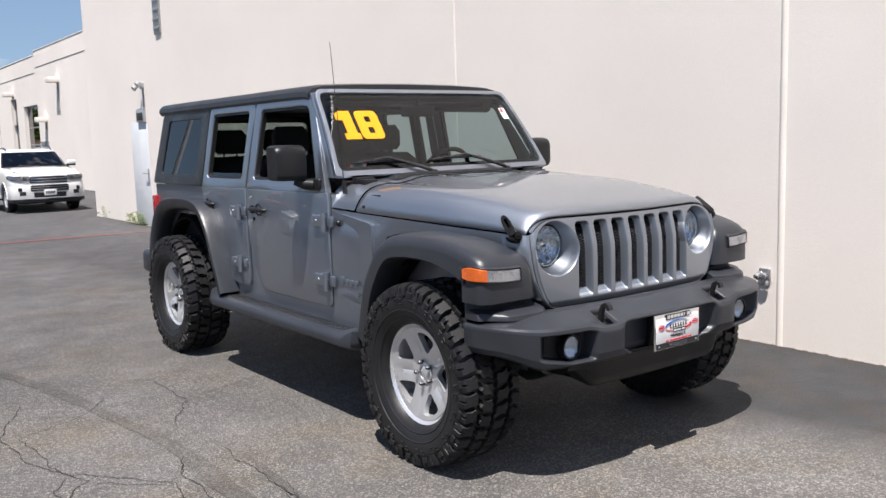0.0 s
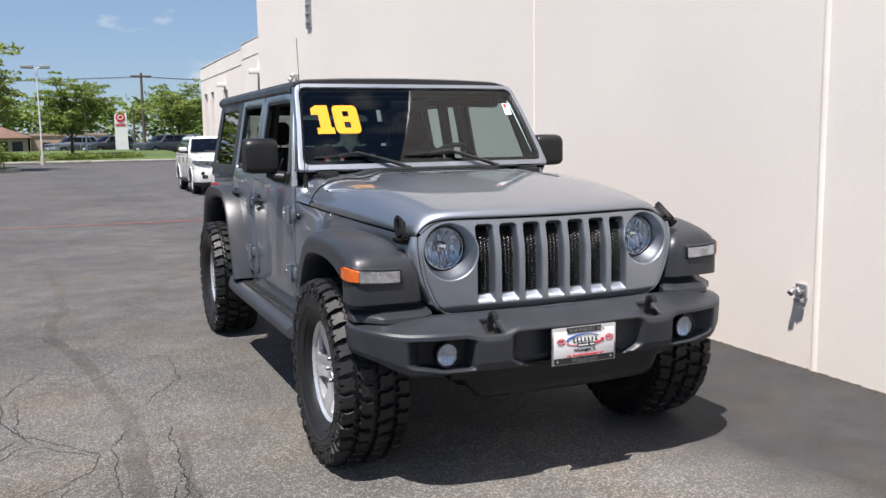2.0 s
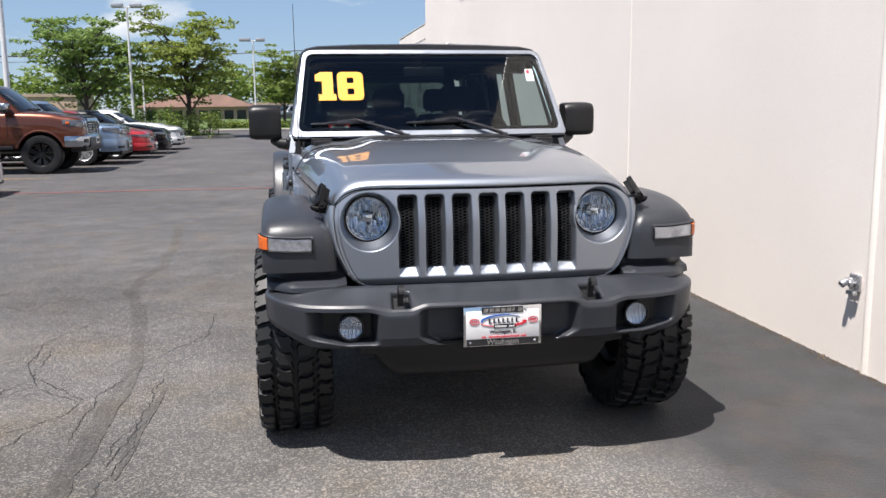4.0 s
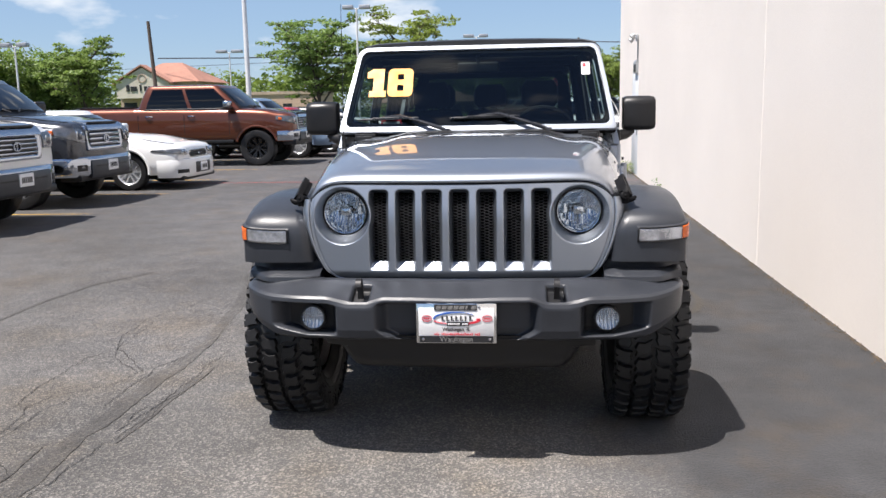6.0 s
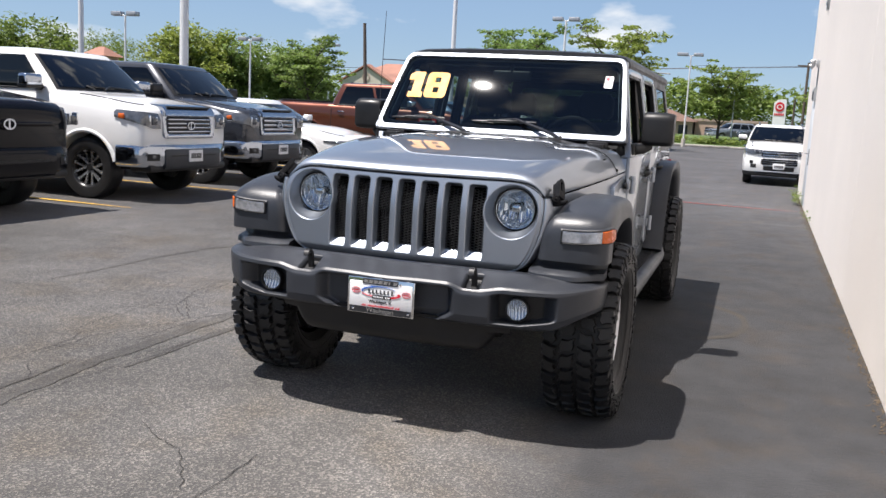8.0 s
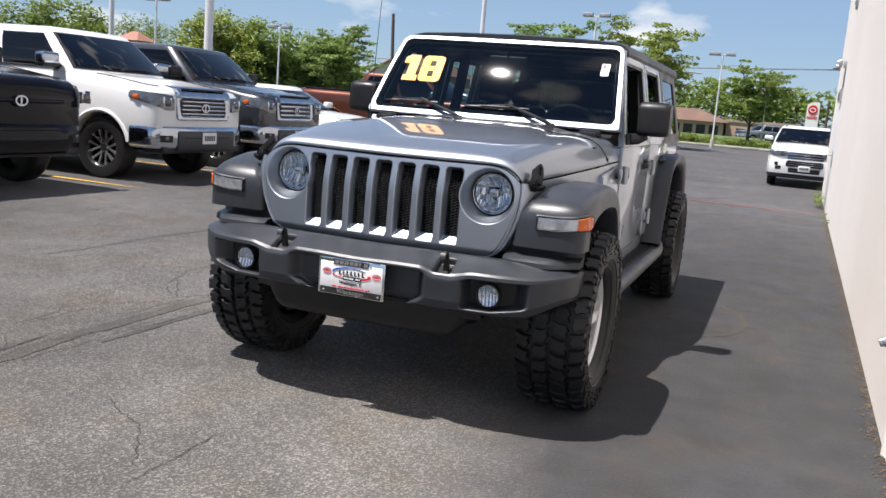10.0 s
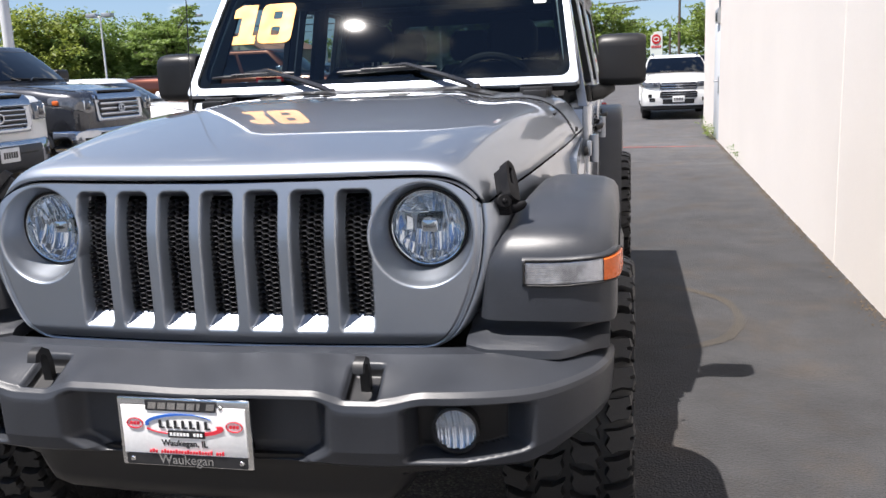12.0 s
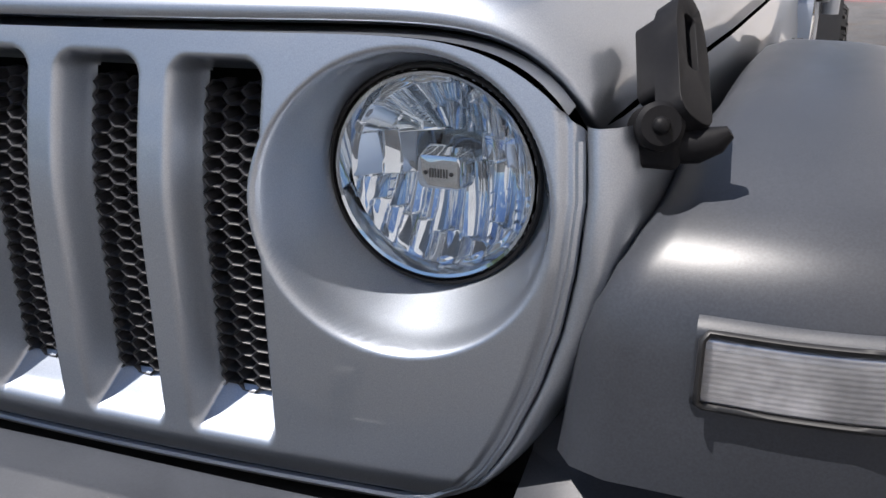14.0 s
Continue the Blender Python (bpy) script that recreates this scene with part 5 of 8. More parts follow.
# the side windows are wound down; a low edge of rear glass still shows
for o in both("glass", lambda b: prism(b, soften([(2.045, 1.245), (2.60, 1.245), (2.60, 1.285), (2.045, 1.285)], 0.008, 3), UPPER, 0.008, 0.012), M_SIDEGLASS, rdoors):
    o.visible_shadow = False


def handle_at(y, z):
    def f(b):
        lathe(b, [(0, -0.006), (0.026, -0.004), (0.034, 0.004), (0.036, 0.006), (0.03, 0.001)], pose(0.791, y, z + 0.004, 0, 90, 0) @ Matrix.Diagonal((1, 1.1, 1, 1)), 20)
        tube(b, [(0.79, y - 0.085, z), (0.812, y - 0.07, z + 0.004), (0.818, y, z + 0.006), (0.812, y + 0.075, z + 0.004), (0.79, y + 0.09, z)], [0.013, 0.014, 0.014, 0.015, 0.014], 10)
        box(b, 0.788, 0.806, y + 0.07, y + 0.105, z - 0.022, z + 0.026, 0.006)
    return f


both("door_handle", handle_at(1.79, 1.066), M_BLACK, fdoors, "black pull handle")
both("door_handle", handle_at(2.56, 1.073), M_BLACK, rdoors, "black pull handle")
both("door_lock", lambda b: lathe(b, [(0, 0.004), (0.011, 0.003), (0.013, -0.004)], pose(0.792, 1.86, 1.01, 0, 90, 0), 14), M_BLACK, fdoors)


def hinge_at(y, z):
    def f(b):
        box(b, 0.788, 0.815, y + 0.02, y + 0.125, z - 0.032, z + 0.032, 0.006)
        box(b, 0.788, 0.806, y - 0.075, y - 0.02, z - 0.028, z + 0.028, 0.005)
        tube(b, [(0.812, y, z - 0.055), (0.812, y, z + 0.045)], 0.017, 12)
        lathe(b, [(0, 0.004), (0.008, 0.003), (0.01, -0.002)], pose(0.815, y + 0.08, z, 0, 90, 0), 10)
    return f


for y, z, D in ((0.965, 1.045, fdoors), (0.965, 0.725, fdoors), (2.04, 1.05, rdoors), (2.055, 0.72, rdoors)):
    both("hinge", hinge_at(y, z), M_SILVER, D, "exposed body-coloured hinge")


def mirror_shell(b):
    secs = []
    for x, k in ((0.825, 0.90), (0.84, 0.98), (0.90, 1.0), (0.965, 0.99), (0.99, 0.94), (1.0, 0.86)):
        zc, yc = 1.36, 1.165
        secs.append([(x, yc + k * u, zc + k * v) for u, v in rounded(-0.075, 0.06, -0.098, 0.095, [0.03, 0.012, 0.012, 0.05], 5)])
    loft(b, secs)
    tube(b, [(0.79, 1.10, 1.235), (0.83, 1.12, 1.24), (0.87, 1.15, 1.262)], [0.032, 0.03, 0.026], 12)
    box(b, 0.775, 0.80, 1.02, 1.16, 1.205, 1.27, 0.01)


shells = both("mirror", mirror_shell, M_BLACK, fdoors, "black door mirror", 50)
both("mirror_glass", lambda b: box(b, 0.835, 0.985, 1.222, 1.2275, 1.275, 1.445, 0.002), M_CHROME, shells)


# windscreen frame and glass
def screen_y(x, z):
    return 0.905 + (z - 1.29) * 0.72 - 0.023 * (1 - (x / 0.70) ** 2) - 0.012 * (1 - ((z - 1.515) / 0.225) ** 2)


def screen(u, v, w):
    return (u, screen_y(u, v) - w * 0.81, v + w * 0.585)


OUT = densify(soften([(-0.765, 1.275), (0.765, 1.275), (0.688, 1.752), (-0.688, 1.752)], [0.02, 0.02, 0.05, 0.05], 5), 0.07)
HOLE = densify(soften([(-0.735, 1.301), (0.735, 1.301), (0.670, 1.732), (-0.670, 1.732)], 0.045, 6), 0.07)
b = bmesh.new()
prism(b, OUT, screen, -0.006, 0.014, [HOLE], bev=0.011, seg=4)
frame_ob = part("windscreen_frame", b, M_SILVER, jeep, "silver windscreen frame", 50)


def pillar(b):
    secs = []
    for z in span(1.275, 1.74, 8):
        xo = 0.765 - (z - 1.275) * 0.161
        y = screen_y(xo, z)
        secs.append([(xo - 0.006, y - 0.0, z), (xo + 0.004, y + 0.03, z), (side_x(z) - 0.004, y + 0.075, z), (xo - 0.05, y + 0.075, z), (xo - 0.05, y + 0.03, z)])
    loft(b, secs)


both("pillar", pillar, M_SILVER, frame_ob)
b = bmesh.new()
grid(b, lambda u, v: screen(u * (0.737 - (v - 1.301) * 0.147), v, 0.002), span(-1, 1, 24), span(1.297, 1.736, 10))
glass = part("windscreen", b, M_GLASS, frame_ob, "tinted windscreen glass")
glass.visible_shadow = False
b = bmesh.new()
IN = densify(soften([(-0.712, 1.326), (0.712, 1.326), (0.655, 1.712), (-0.655, 1.712)], 0.06, 6), 0.07)
prism(b, OUT, screen, -0.034, -0.0065, [IN])
prism(b, HOLE, screen, -0.007, 0.0005, [IN])
part("screen_border", b, M_FRIT, frame_ob, "black glass border")
# price-year sticker and inspection label on the glass
b = bmesh.new()
S18 = lambda u, v, w: screen(-0.630 + u, 1.472 + v * 0.158 / 0.16, w)
one = [(0.0, 0.108), (0.0, 0.142), (0.03, 0.16), (0.098, 0.16), (0.098, 0.034), (0.113, 0.034), (0.113, 0.0), (0.016, 0.0), (0.016, 0.034), (0.037, 0.034), (0.037, 0.108)]
prism(b, one, S18, 0.004, 0.0065)
prism(b, densify(soften([(0.122, 0.0), (0.266, 0.0), (0.266, 0.08), (0.266, 0.16), (0.122, 0.16), (0.122, 0.08)], [0.03, 0.03, 0.006, 0.03, 0.03, 0.006], 5), 0.05), S18, 0.004, 0.0065, [rounded(0.176, 0.213, 0.032, 0.066, 0.006, 3), rounded(0.176, 0.213, 0.096, 0.128, 0.006, 3)])
part("number_sticker", b, M_YELLOW, frame_ob, "yellow windscreen numerals reading 18")
b = bmesh.new()
prism(b, rounded(0.585, 0.632, 1.575, 1.645, 0.004, 2), screen, 0.004, 0.006)
part("label", b, M_WHITE, frame_ob, "small white label")
b = bmesh.new()
prism(b, rounded(0.592, 0.610, 1.618, 1.640, 0.003, 2), screen, 0.006, 0.008)
part("label_mark", b, M_REDINK, frame_ob)

for px, bx0, bx1, zt in ((-0.15, -0.665, -0.32, 1.360), (0.397, -0.145, 0.24, 1.362)):
    b = bmesh.new()
    piv = Vector((px, 0.845, 1.275))
    tip = Vector(screen(bx0 + (bx1 - bx0) * 0.70, zt - 0.006, 0.027))
    end = Vector(screen(bx0 + (bx1 - bx0) * 0.42, zt - 0.011, 0.024))
    tube(b, [piv, piv + Vector((-0.03, 0.0, 0.02)), piv.lerp(tip, 0.5) + Vector((0, -0.010, 0.008)), tip, tip.lerp(end, 0.3), end], [0.013, 0.0115, 0.0095, 0.008, 0.0065, 0.004], 8)
    lathe(b, [(0, 0.02), (0.014, 0.018), (0.018, 0.0)], Matrix.Translation(piv), 14)
    wiper = part("wiper", b, M_WIPER, jeep, "black wiper arm")
    b = bmesh.new()
    pts = [Vector(screen(bx0 + (bx1 - bx0) * k, zt - 0.020 + 0.008 * k, 0.014)) for k in span(0, 1, 12)]
    tube(b, pts, [0.004] + [0.0065] * 11 + [0.004], 6)
    tube(b, [p + Vector((0, -0.008, 0.006)) for p in pts[3:10]], 0.004, 6)
    part("blade", b, M_WIPER, wiper)


# hard top with quarter windows
def top_section(y):
    f = smooth01(1.27, 1.35, y)
    dz = -0.012 * (1 - f)
    return [(x, y, z + dz) for x, z in ((0.685, 1.70), (0.705, 1.725), (0.70, 1.752), (0.672, 1.778), (0.60, 1.792), (0.35, 1.802), (0.0, 1.806), (-0.35, 1.802), (-0.60, 1.792), (-0.672, 1.778), (-0.70, 1.752), (-0.705, 1.725), (-0.685, 1.70), (0, 1.70))]


b = bmesh.new()
loft(b, [top_section(y) for y in (1.275, 1.295, 1.33, 1.6, 1.955, 1.965, 1.975, 2.4, 3.0, 3.5, 3.60, 3.64)])
roof_top = part("hardtop", b, M_ROOF, jeep, "black hard top", 35)
QW = [(2.80, 1.262), (3.49, 1.262), (3.44, 1.655), (2.80, 1.655)]
both("quarter_panel", lambda b: prism(b, densify(soften([(2.685, BELT + 0.004), (3.63, BELT + 0.004), (3.575, 1.71), (2.685, 1.71)], [0.01, 0.04, 0.05, 0.01], 4), 0.2), UPPER, 0, 0.032, [soften(QW, 0.04, 5)], bev=0.008), M_ROOF, roof_top)
both("quarter_window", lambda b: prism(b, soften(QW, 0.04, 5), UPPER, 0.012, 0.024), M_TINT, roof_top, "tinted quarter window")
b = bmesh.new()
prism(b, [(-0.70, BELT), (0.70, BELT), (0.62, 1.71), (-0.62, 1.71)], lambda u, v, w: (u, 3.60 + w - (v - BELT) * 0.05, v), 0.0, 0.03, [rounded(-0.55, 0.55, 1.27, 1.64, 0.05, 4)])
part("rear_panel", b, M_ROOF, roof_top)
b = bmesh.new()
prism(b, rounded(-0.56, 0.56, 1.26, 1.65, 0.05, 4), lambda u, v, w: (u, 3.60 + w - (v - BELT) * 0.05, v), 0.012, 0.018)
part("rear_window", b, M_SIDEGLASS, roof_top)
b = bmesh.new()
tube(b, [(-0.735, 0.86, 1.19), (-0.735, 0.865, 1.26)], 0.012, 8)
tube(b, [(-0.735, 0.865, 1.24), (-0.737, 0.90, 1.6), (-0.74, 0.94, 1.98)], [0.0028, 0.0022, 0.0015], 6)
part("aerial", b, M_BLACK, jeep, "thin black whip aerial")


def tail(b):
    box(b, 0.70, 0.80, 3.58, 3.66, 0.86, 1.10, 0.012)


both("tail_lamp", tail, M_RED, jeep, "red tail lamp")
b = bmesh.new()
box(b, -0.88, 0.88, 3.55, 3.76, 0.50, 0.68, 0.04, 3)
part("rear_bumper", b, M_PLASTIC, jeep)


# side steps
def step(b):
    secs = []
    for y, k, x1 in ((0.565, 0.6, 0.84), (0.60, 0.85, 0.90), (0.68, 1.0, 0.915), (2.28, 1.0, 0.915), (2.36, 0.95, 0.91), (2.45, 0.8, 0.86)):
        up = 0.03 if y > 2.3 or y < 0.62 else 0.0
        secs.append([(0.70, y, 0.50 + up), (x1 - 0.06, y, 0.495 + up), (x1 - 0.015, y, 0.484 + up), (x1, y, 0.462), (x1 - 0.005, y, 0.432), (x1 - 0.04, y, 0.412), (0.70, y, 0.41)])
    loft(b, secs)


steps = both("side_step", step, M_PLASTIC, jeep, "dark grey plastic side step", 45)


def tread_pad(b):
    for k in range(36):
        y = 0.75 + k * 0.042
        box(b, 0.765, 0.85, y, y + 0.018, 0.4955, 0.4995, 0.001, 1)


both("grip_ribs", tread_pad, M_BLACK, steps)


# wheels: mud tyre on a five-spoke alloy
LUGS = 36


def lug(bm, a, pts, ln, r0, r1, skew):
    """One tread block at the angle a round the axle; pts: its outline (along the tread, across it)."""
    b = bmesh.new()
    cor = []
    cx = sum(x for _, x in pts) / len(pts)
    for dr, shrink in ((r0, 1.0), (r1 - 0.004, 0.94), (r1, 0.86)):
        ring = []
        for q, x in pts:
            xx = (x - cx) * shrink + cx
            ang = a + (q * ln * shrink + skew * (xx - cx)) / 0.4
            rr = dr - 0.014 * max(0, (abs(xx) - 0.105) / 0.045) ** 2
            ring.append(b.verts.new((xx, rr * math.sin(ang), rr * math.cos(ang))))
        cor.append(ring)
    n_ = len(pts)
    for lo, hi in zip(cor, cor[1:]):
        for j in range(n_):
            b.faces.new((lo[j], lo[(j + 1) % n_], hi[(j + 1) % n_], hi[j]))
    b.faces.new(cor[-1])
    bmesh.ops.recalc_face_normals(b, faces=b.faces[:])
    merge(bm, b)


def shoulder_block(bm, a, s, odd):
    x0, x1 = 0.088, 0.151 if odd else 0.159
    lug(bm, a, [(q, s * x) for q, x in ((-0.5, x0 + 0.012), (-0.12, x0 - 0.002), (0.2, x0 + 0.008), (0.5, x0 - 0.004), (0.44, 0.12), (0.5, x1 - 0.004), (0.08, x1), (0.02, x1 - 0.012), (-0.08, x1 - 0.012), (-0.14, x1), (-0.5, x1 - 0.006), (-0.42, 0.125))], 0.059, 0.385, 0.418, 0.2 * s)
    # raised bars on the upper sidewall
    for dz, wide, dx in ((0.385 if odd else 0.378, 0.017, 0.1515), (0.352, 0.012, 0.153), (0.338 if odd else 0.33, 0.006, 0.1535)):
        b = bmesh.new()
        box(b, -0.004, 0.005, -wide, wide, -0.022 if wide > 0.015 else -0.006, 0.0, 0.002, 1)
        bmesh.ops.transform(b, matrix=Matrix.Rotation(-a - (0.03 if odd else -0.03) * (wide < 0.015), 4, "X") @ Matrix.Translation((s * dx, 0, dz)), verts=b.verts)
        merge(bm, b)


def centre_block(bm, a, s):
    lug(bm, a + 0.085, [(q, s * x) for q, x in ((-0.5, 0.016), (-0.16, 0.006), (0.12, 0.012), (0.5, 0.004), (0.36, 0.036), (0.52, 0.066), (0.14, 0.080), (-0.1, 0.070), (-0.46, 0.078), (-0.34, 0.044))], 0.060, 0.392, 0.419, -0.25 * s)


def tyre_mesh(blocks=True):
    bm = bmesh.new()
    m = pose(0, 0, 0, 0, 90, 0)
    lathe(bm, [(0.225, 0.085), (0.232, 0.108), (0.26, 0.130), (0.30, 0.148), (0.34, 0.153), (0.372, 0.148), (0.388, 0.132), (0.394, 0.10), (0.397, 0.05), (0.398, 0.0),
               (0.397, -0.05), (0.394, -0.10), (0.388, -0.132), (0.372, -0.148), (0.34, -0.153), (0.30, -0.148), (0.26, -0.130), (0.225, -0.10)], m, 96)
    if blocks:
        for k in range(LUGS):
            for s in (1, -1):
                o = 2 * math.pi * k / LUGS + (math.pi / LUGS if s < 0 else 0)
                shoulder_block(bm, o, s, k % 2)
                centre_block(bm, o, s)
    for r in (0.30, 0.262):
        for s in (1, -1):
            lathe(bm, [(r - 0.004, s * 0.146 if r > 0.28 else s * 0.131), (r, s * 0.1505 if r > 0.28 else s * 0.1345), (r + 0.004, s * 0.149 if r > 0.28 else s * 0.133)], m, 72)
    return bm


def rim_mesh():
    bm = bmesh.new()
    m = pose(0, 0, 0, 0, 90, 0)
    lathe(bm, [(0.205, -0.10), (0.20, 0.03), (0.206, 0.070), (0.212, 0.084), (0.226, 0.096), (0.234, 0.103), (0.237, 0.099), (0.236, 0.085)], m, 80)
    lathe(bm, [(0.0, 0.058), (0.034, 0.058), (0.036, 0.064), (0.045, 0.066), (0.050, 0.062)], m, 40)
    holes = []
    for k in range(5):
        a = radians(72 * k)
        # a window between two spokes: narrow at the hub, wide at the rim
        pts = [(r * math.sin(a + o), r * math.cos(a + o)) for r, o in ((0.098, 0.07), (0.108, 0.14), (0.15, 0.29), (0.180, 0.345), (0.190, 0.30), (0.193, 0.16), (0.194, 0.0), (0.193, -0.16), (0.190, -0.30), (0.180, -0.345), (0.15, -0.29), (0.108, -0.14), (0.098, -0.07))]
        holes.append(soften(pts, 0.014, 3))

    def dish(u, v, w):
        r, ang = math.hypot(u, v), math.atan2(u, v)
        h = lerp_table(r, [(0.0, 0.058), (0.05, 0.058), (0.075, 0.061), (0.11, 0.068), (0.15, 0.077), (0.185, 0.085), (0.215, 0.088)])
        # each spoke is dished along its middle
        s_ = (ang / radians(72) + 0.5) % 1 - 0.5
        off = (abs(s_) - 0.5) * radians(72) * r
        groove = 0.008 * math.exp(-(off / 0.016) ** 2) * smooth01(0.075, 0.10, r) * smooth01(0.215, 0.19, r)
        return (h + w - (groove if w > -0.01 else 0), u, v)

    rings = [[(r * math.sin(2 * math.pi * k / 80), r * math.cos(2 * math.pi * k / 80)) for k in range(80)] for r in (0.213,)]
    b = bmesh.new()
    prism(b, rings[0], dish, -0.028, 0.0, holes, bev=0.0)
    bmesh.ops.subdivide_edges(b, edges=[e for e in b.edges if e.calc_length() > 0.02], cuts=3, use_grid_fill=True)
    for v in b.verts:
        r, ang = math.hypot(v.co.y, v.co.z), math.atan2(v.co.y, v.co.z)
        base = dish(v.co.y, v.co.z, 0.0)[0]
        if v.co.x > base - 0.014:
            v.co.x = base
    merge(bm, b)
    return bm


def disc_mesh():
    bm = bmesh.new()
    m = pose(0, 0, 0, 0, 90, 0)
    lathe(bm, [(0.0, -0.01), (0.08, -0.01), (0.082, -0.03), (0.155, -0.03), (0.155, -0.05), (0.0, -0.05)], m, 40)
    box(bm, -0.07, 0.0, 0.08, 0.17, -0.07, 0.08, 0.02)
    return bm


def back_mesh():
    bm = bmesh.new()
    lathe(bm, [(0.0, -0.06), (0.204, -0.06), (0.204, -0.058), (0.0, -0.058)], pose(0, 0, 0, 0, 90, 0), 32)
    return bm


def cap_mesh():
    bm = bmesh.new()
    lathe(bm, [(0.0, 0.066), (0.026, 0.065), (0.031, 0.062), (0.032, 0.058)], pose(0, 0, 0, 0, 90, 0), 24)
    return bm


def nut_mesh():
    bm = bmesh.new()
    for k in range(1):
        lathe(bm, [(0.0, 0.084), (0.007, 0.083), (0.0105, 0.078), (0.0105, 0.056)], pose(0, 0, 0, 0, 90, 0), 6)
    return bm


WHEEL = {n: finish(f(), n, m, s) for n, f, m, s in (("tyre", tyre_mesh, M_RUBBER, 40), ("plain_tyre", lambda: tyre_mesh(False), M_RUBBER, 40), ("rim", rim_mesh, M_ALLOY, 28), ("brake_disc", disc_mesh, M_STEEL, 40),
                                                 ("backing", back_mesh, M_DARK, 40), ("hub_cap", cap_mesh, M_ALLOY, 40), ("wheel_nut", nut_mesh, M_STEEL, 40))}
BLOCKS = {}
for s in (1, -1):
    for odd in (0, 1):
        b = bmesh.new()
        shoulder_block(b, 0.0, s, odd)
        BLOCKS[s, odd] = finish(b, "tread_block", M_RUBBER, 30)
    b = bmesh.new()
    centre_block(b, 0.0, s)
    BLOCKS[s, "centre"] = finish(b, "tread_block", M_RUBBER, 30)
for s, y, spin in ((1, 0.02, 20), (-1, 0.02, -14), (1, 3.03, 50), (-1, 3.03, 3)):
    wheel = new("wheel", WHEEL["rim"])
    wheel.parent = jeep
    wheel.matrix_local = pose(s * 0.795, y, 0.413, 0, 0, 0 if s > 0 else 180) @ Matrix.Rotation(radians(spin), 4, "X")
    tagged(wheel, "silver five-spoke alloy wheel")
    for n, lab in (("tyre", "black mud-terrain tyre"), ("brake_disc", ""), ("backing", ""), ("hub_cap", "")):
        o = new(n, WHEEL["plain_tyre" if n == "tyre" and y < 1 else n])
        o.parent = wheel
        tagged(o, lab)
    if y < 1:
        for k in range(LUGS):
            for e in (1, -1):
                turn_by = 2 * math.pi * k / LUGS + (math.pi / LUGS if e < 0 else 0)
                for key in ((e, k % 2), (e, "centre")):
                    o = new("tread_block", BLOCKS[key])
                    o.parent = wheel
                    o.matrix_local = Matrix.Rotation(-turn_by, 4, "X")
    for k in range(5):
        o = new("wheel_nut", WHEEL["wheel_nut"])
        o.parent = wheel
        a = radians(72 * k + 36)
        o.matrix_local = Matrix.Translation((0, 0.052 * math.sin(a), 0.052 * math.cos(a)))


# cabin: dash, wheel, seats, roll bar
b = bmesh.new()
loft(b, [[(x, 1.0, 1.14), (x, 0.98, 1.235), (x, 1.12, 1.262), (x, 1.24, 1.245), (x, 1.30, 1.18), (x, 1.30, 0.95), (x, 1.05, 0.9)] for x in (-0.70, -0.5, 0, 0.5, 0.70)])
part("dashboard", b, M_DASH, jeep, "black dashboard", 50)
b = bmesh.new()
box(b, -0.56, -0.44, 1.10, 1.104, 1.275, 1.345, 0.001, 1, Matrix())
tag_card = part("tag_card", b, M_REDINK, jeep, "red and white card on the dash")
b = bmesh.new()
box(b, -0.55, -0.45, 1.096, 1.0985, 1.31, 1.335)
part("card_band", b, M_WHITE, tag_card)
b = bmesh.new()
m = pose(0.37, 1.44, 1.235, -62, 0, 0)
ring = [m @ Vector((0.185 * math.cos(a), 0.185 * math.sin(a), 0)) for a in span(0, 2 * math.pi, 40)]
tube(b, ring, 0.015, 8)
for a in (90, 205, 335):
    tube(b, [m @ Vector((0, 0, -0.02)), m @ Vector((0.18 * math.cos(radians(a)), 0.18 * math.sin(radians(a)), 0))], [0.03, 0.014], 8)
lathe(b, [(0, 0.015), (0.055, 0.008), (0.065, -0.02)], m, 20)
tube(b, [m @ Vector((0, 0, -0.02)), (0.37, 1.22, 1.10)], 0.03, 8)
part("steering_wheel", b, M_DASH, jeep)


def seat(b, x, y, w=0.25):
    secs = []
    for k, (yy, zz, th) in enumerate(((y, 0.80, 0.10), (y + 0.06, 0.95, 0.10), (y + 0.12, 1.15, 0.09), (y + 0.17, 1.33, 0.075), (y + 0.19, 1.38, 0.04))):
        ww = w * (1 - 0.10 * (k >= 3) - 0.15 * (k == 4))
        secs.append([(x + u, yy + v, zz) for u, v in rounded(-ww, ww, -th, th * 0.5, 0.035, 4)])
    loft(b, secs)
    box(b, x - w, x + w, y - 0.5, y + 0.05, 0.66, 0.84, 0.06, 3)
    secs = []
    for zz, k in ((1.40, 0.8), (1.43, 1.0), (1.53, 1.0), (1.575, 0.75)):
        secs.append([(x + u * k, y + 0.20 + v * k, zz) for u, v in rounded(-0.125, 0.125, -0.05, 0.035, 0.03, 4)])
    loft(b, secs)
    for u in (-0.05, 0.05):
        tube(b, [(x + u, y + 0.2, 1.35), (x + u, y + 0.2, 1.43)], 0.007, 6)


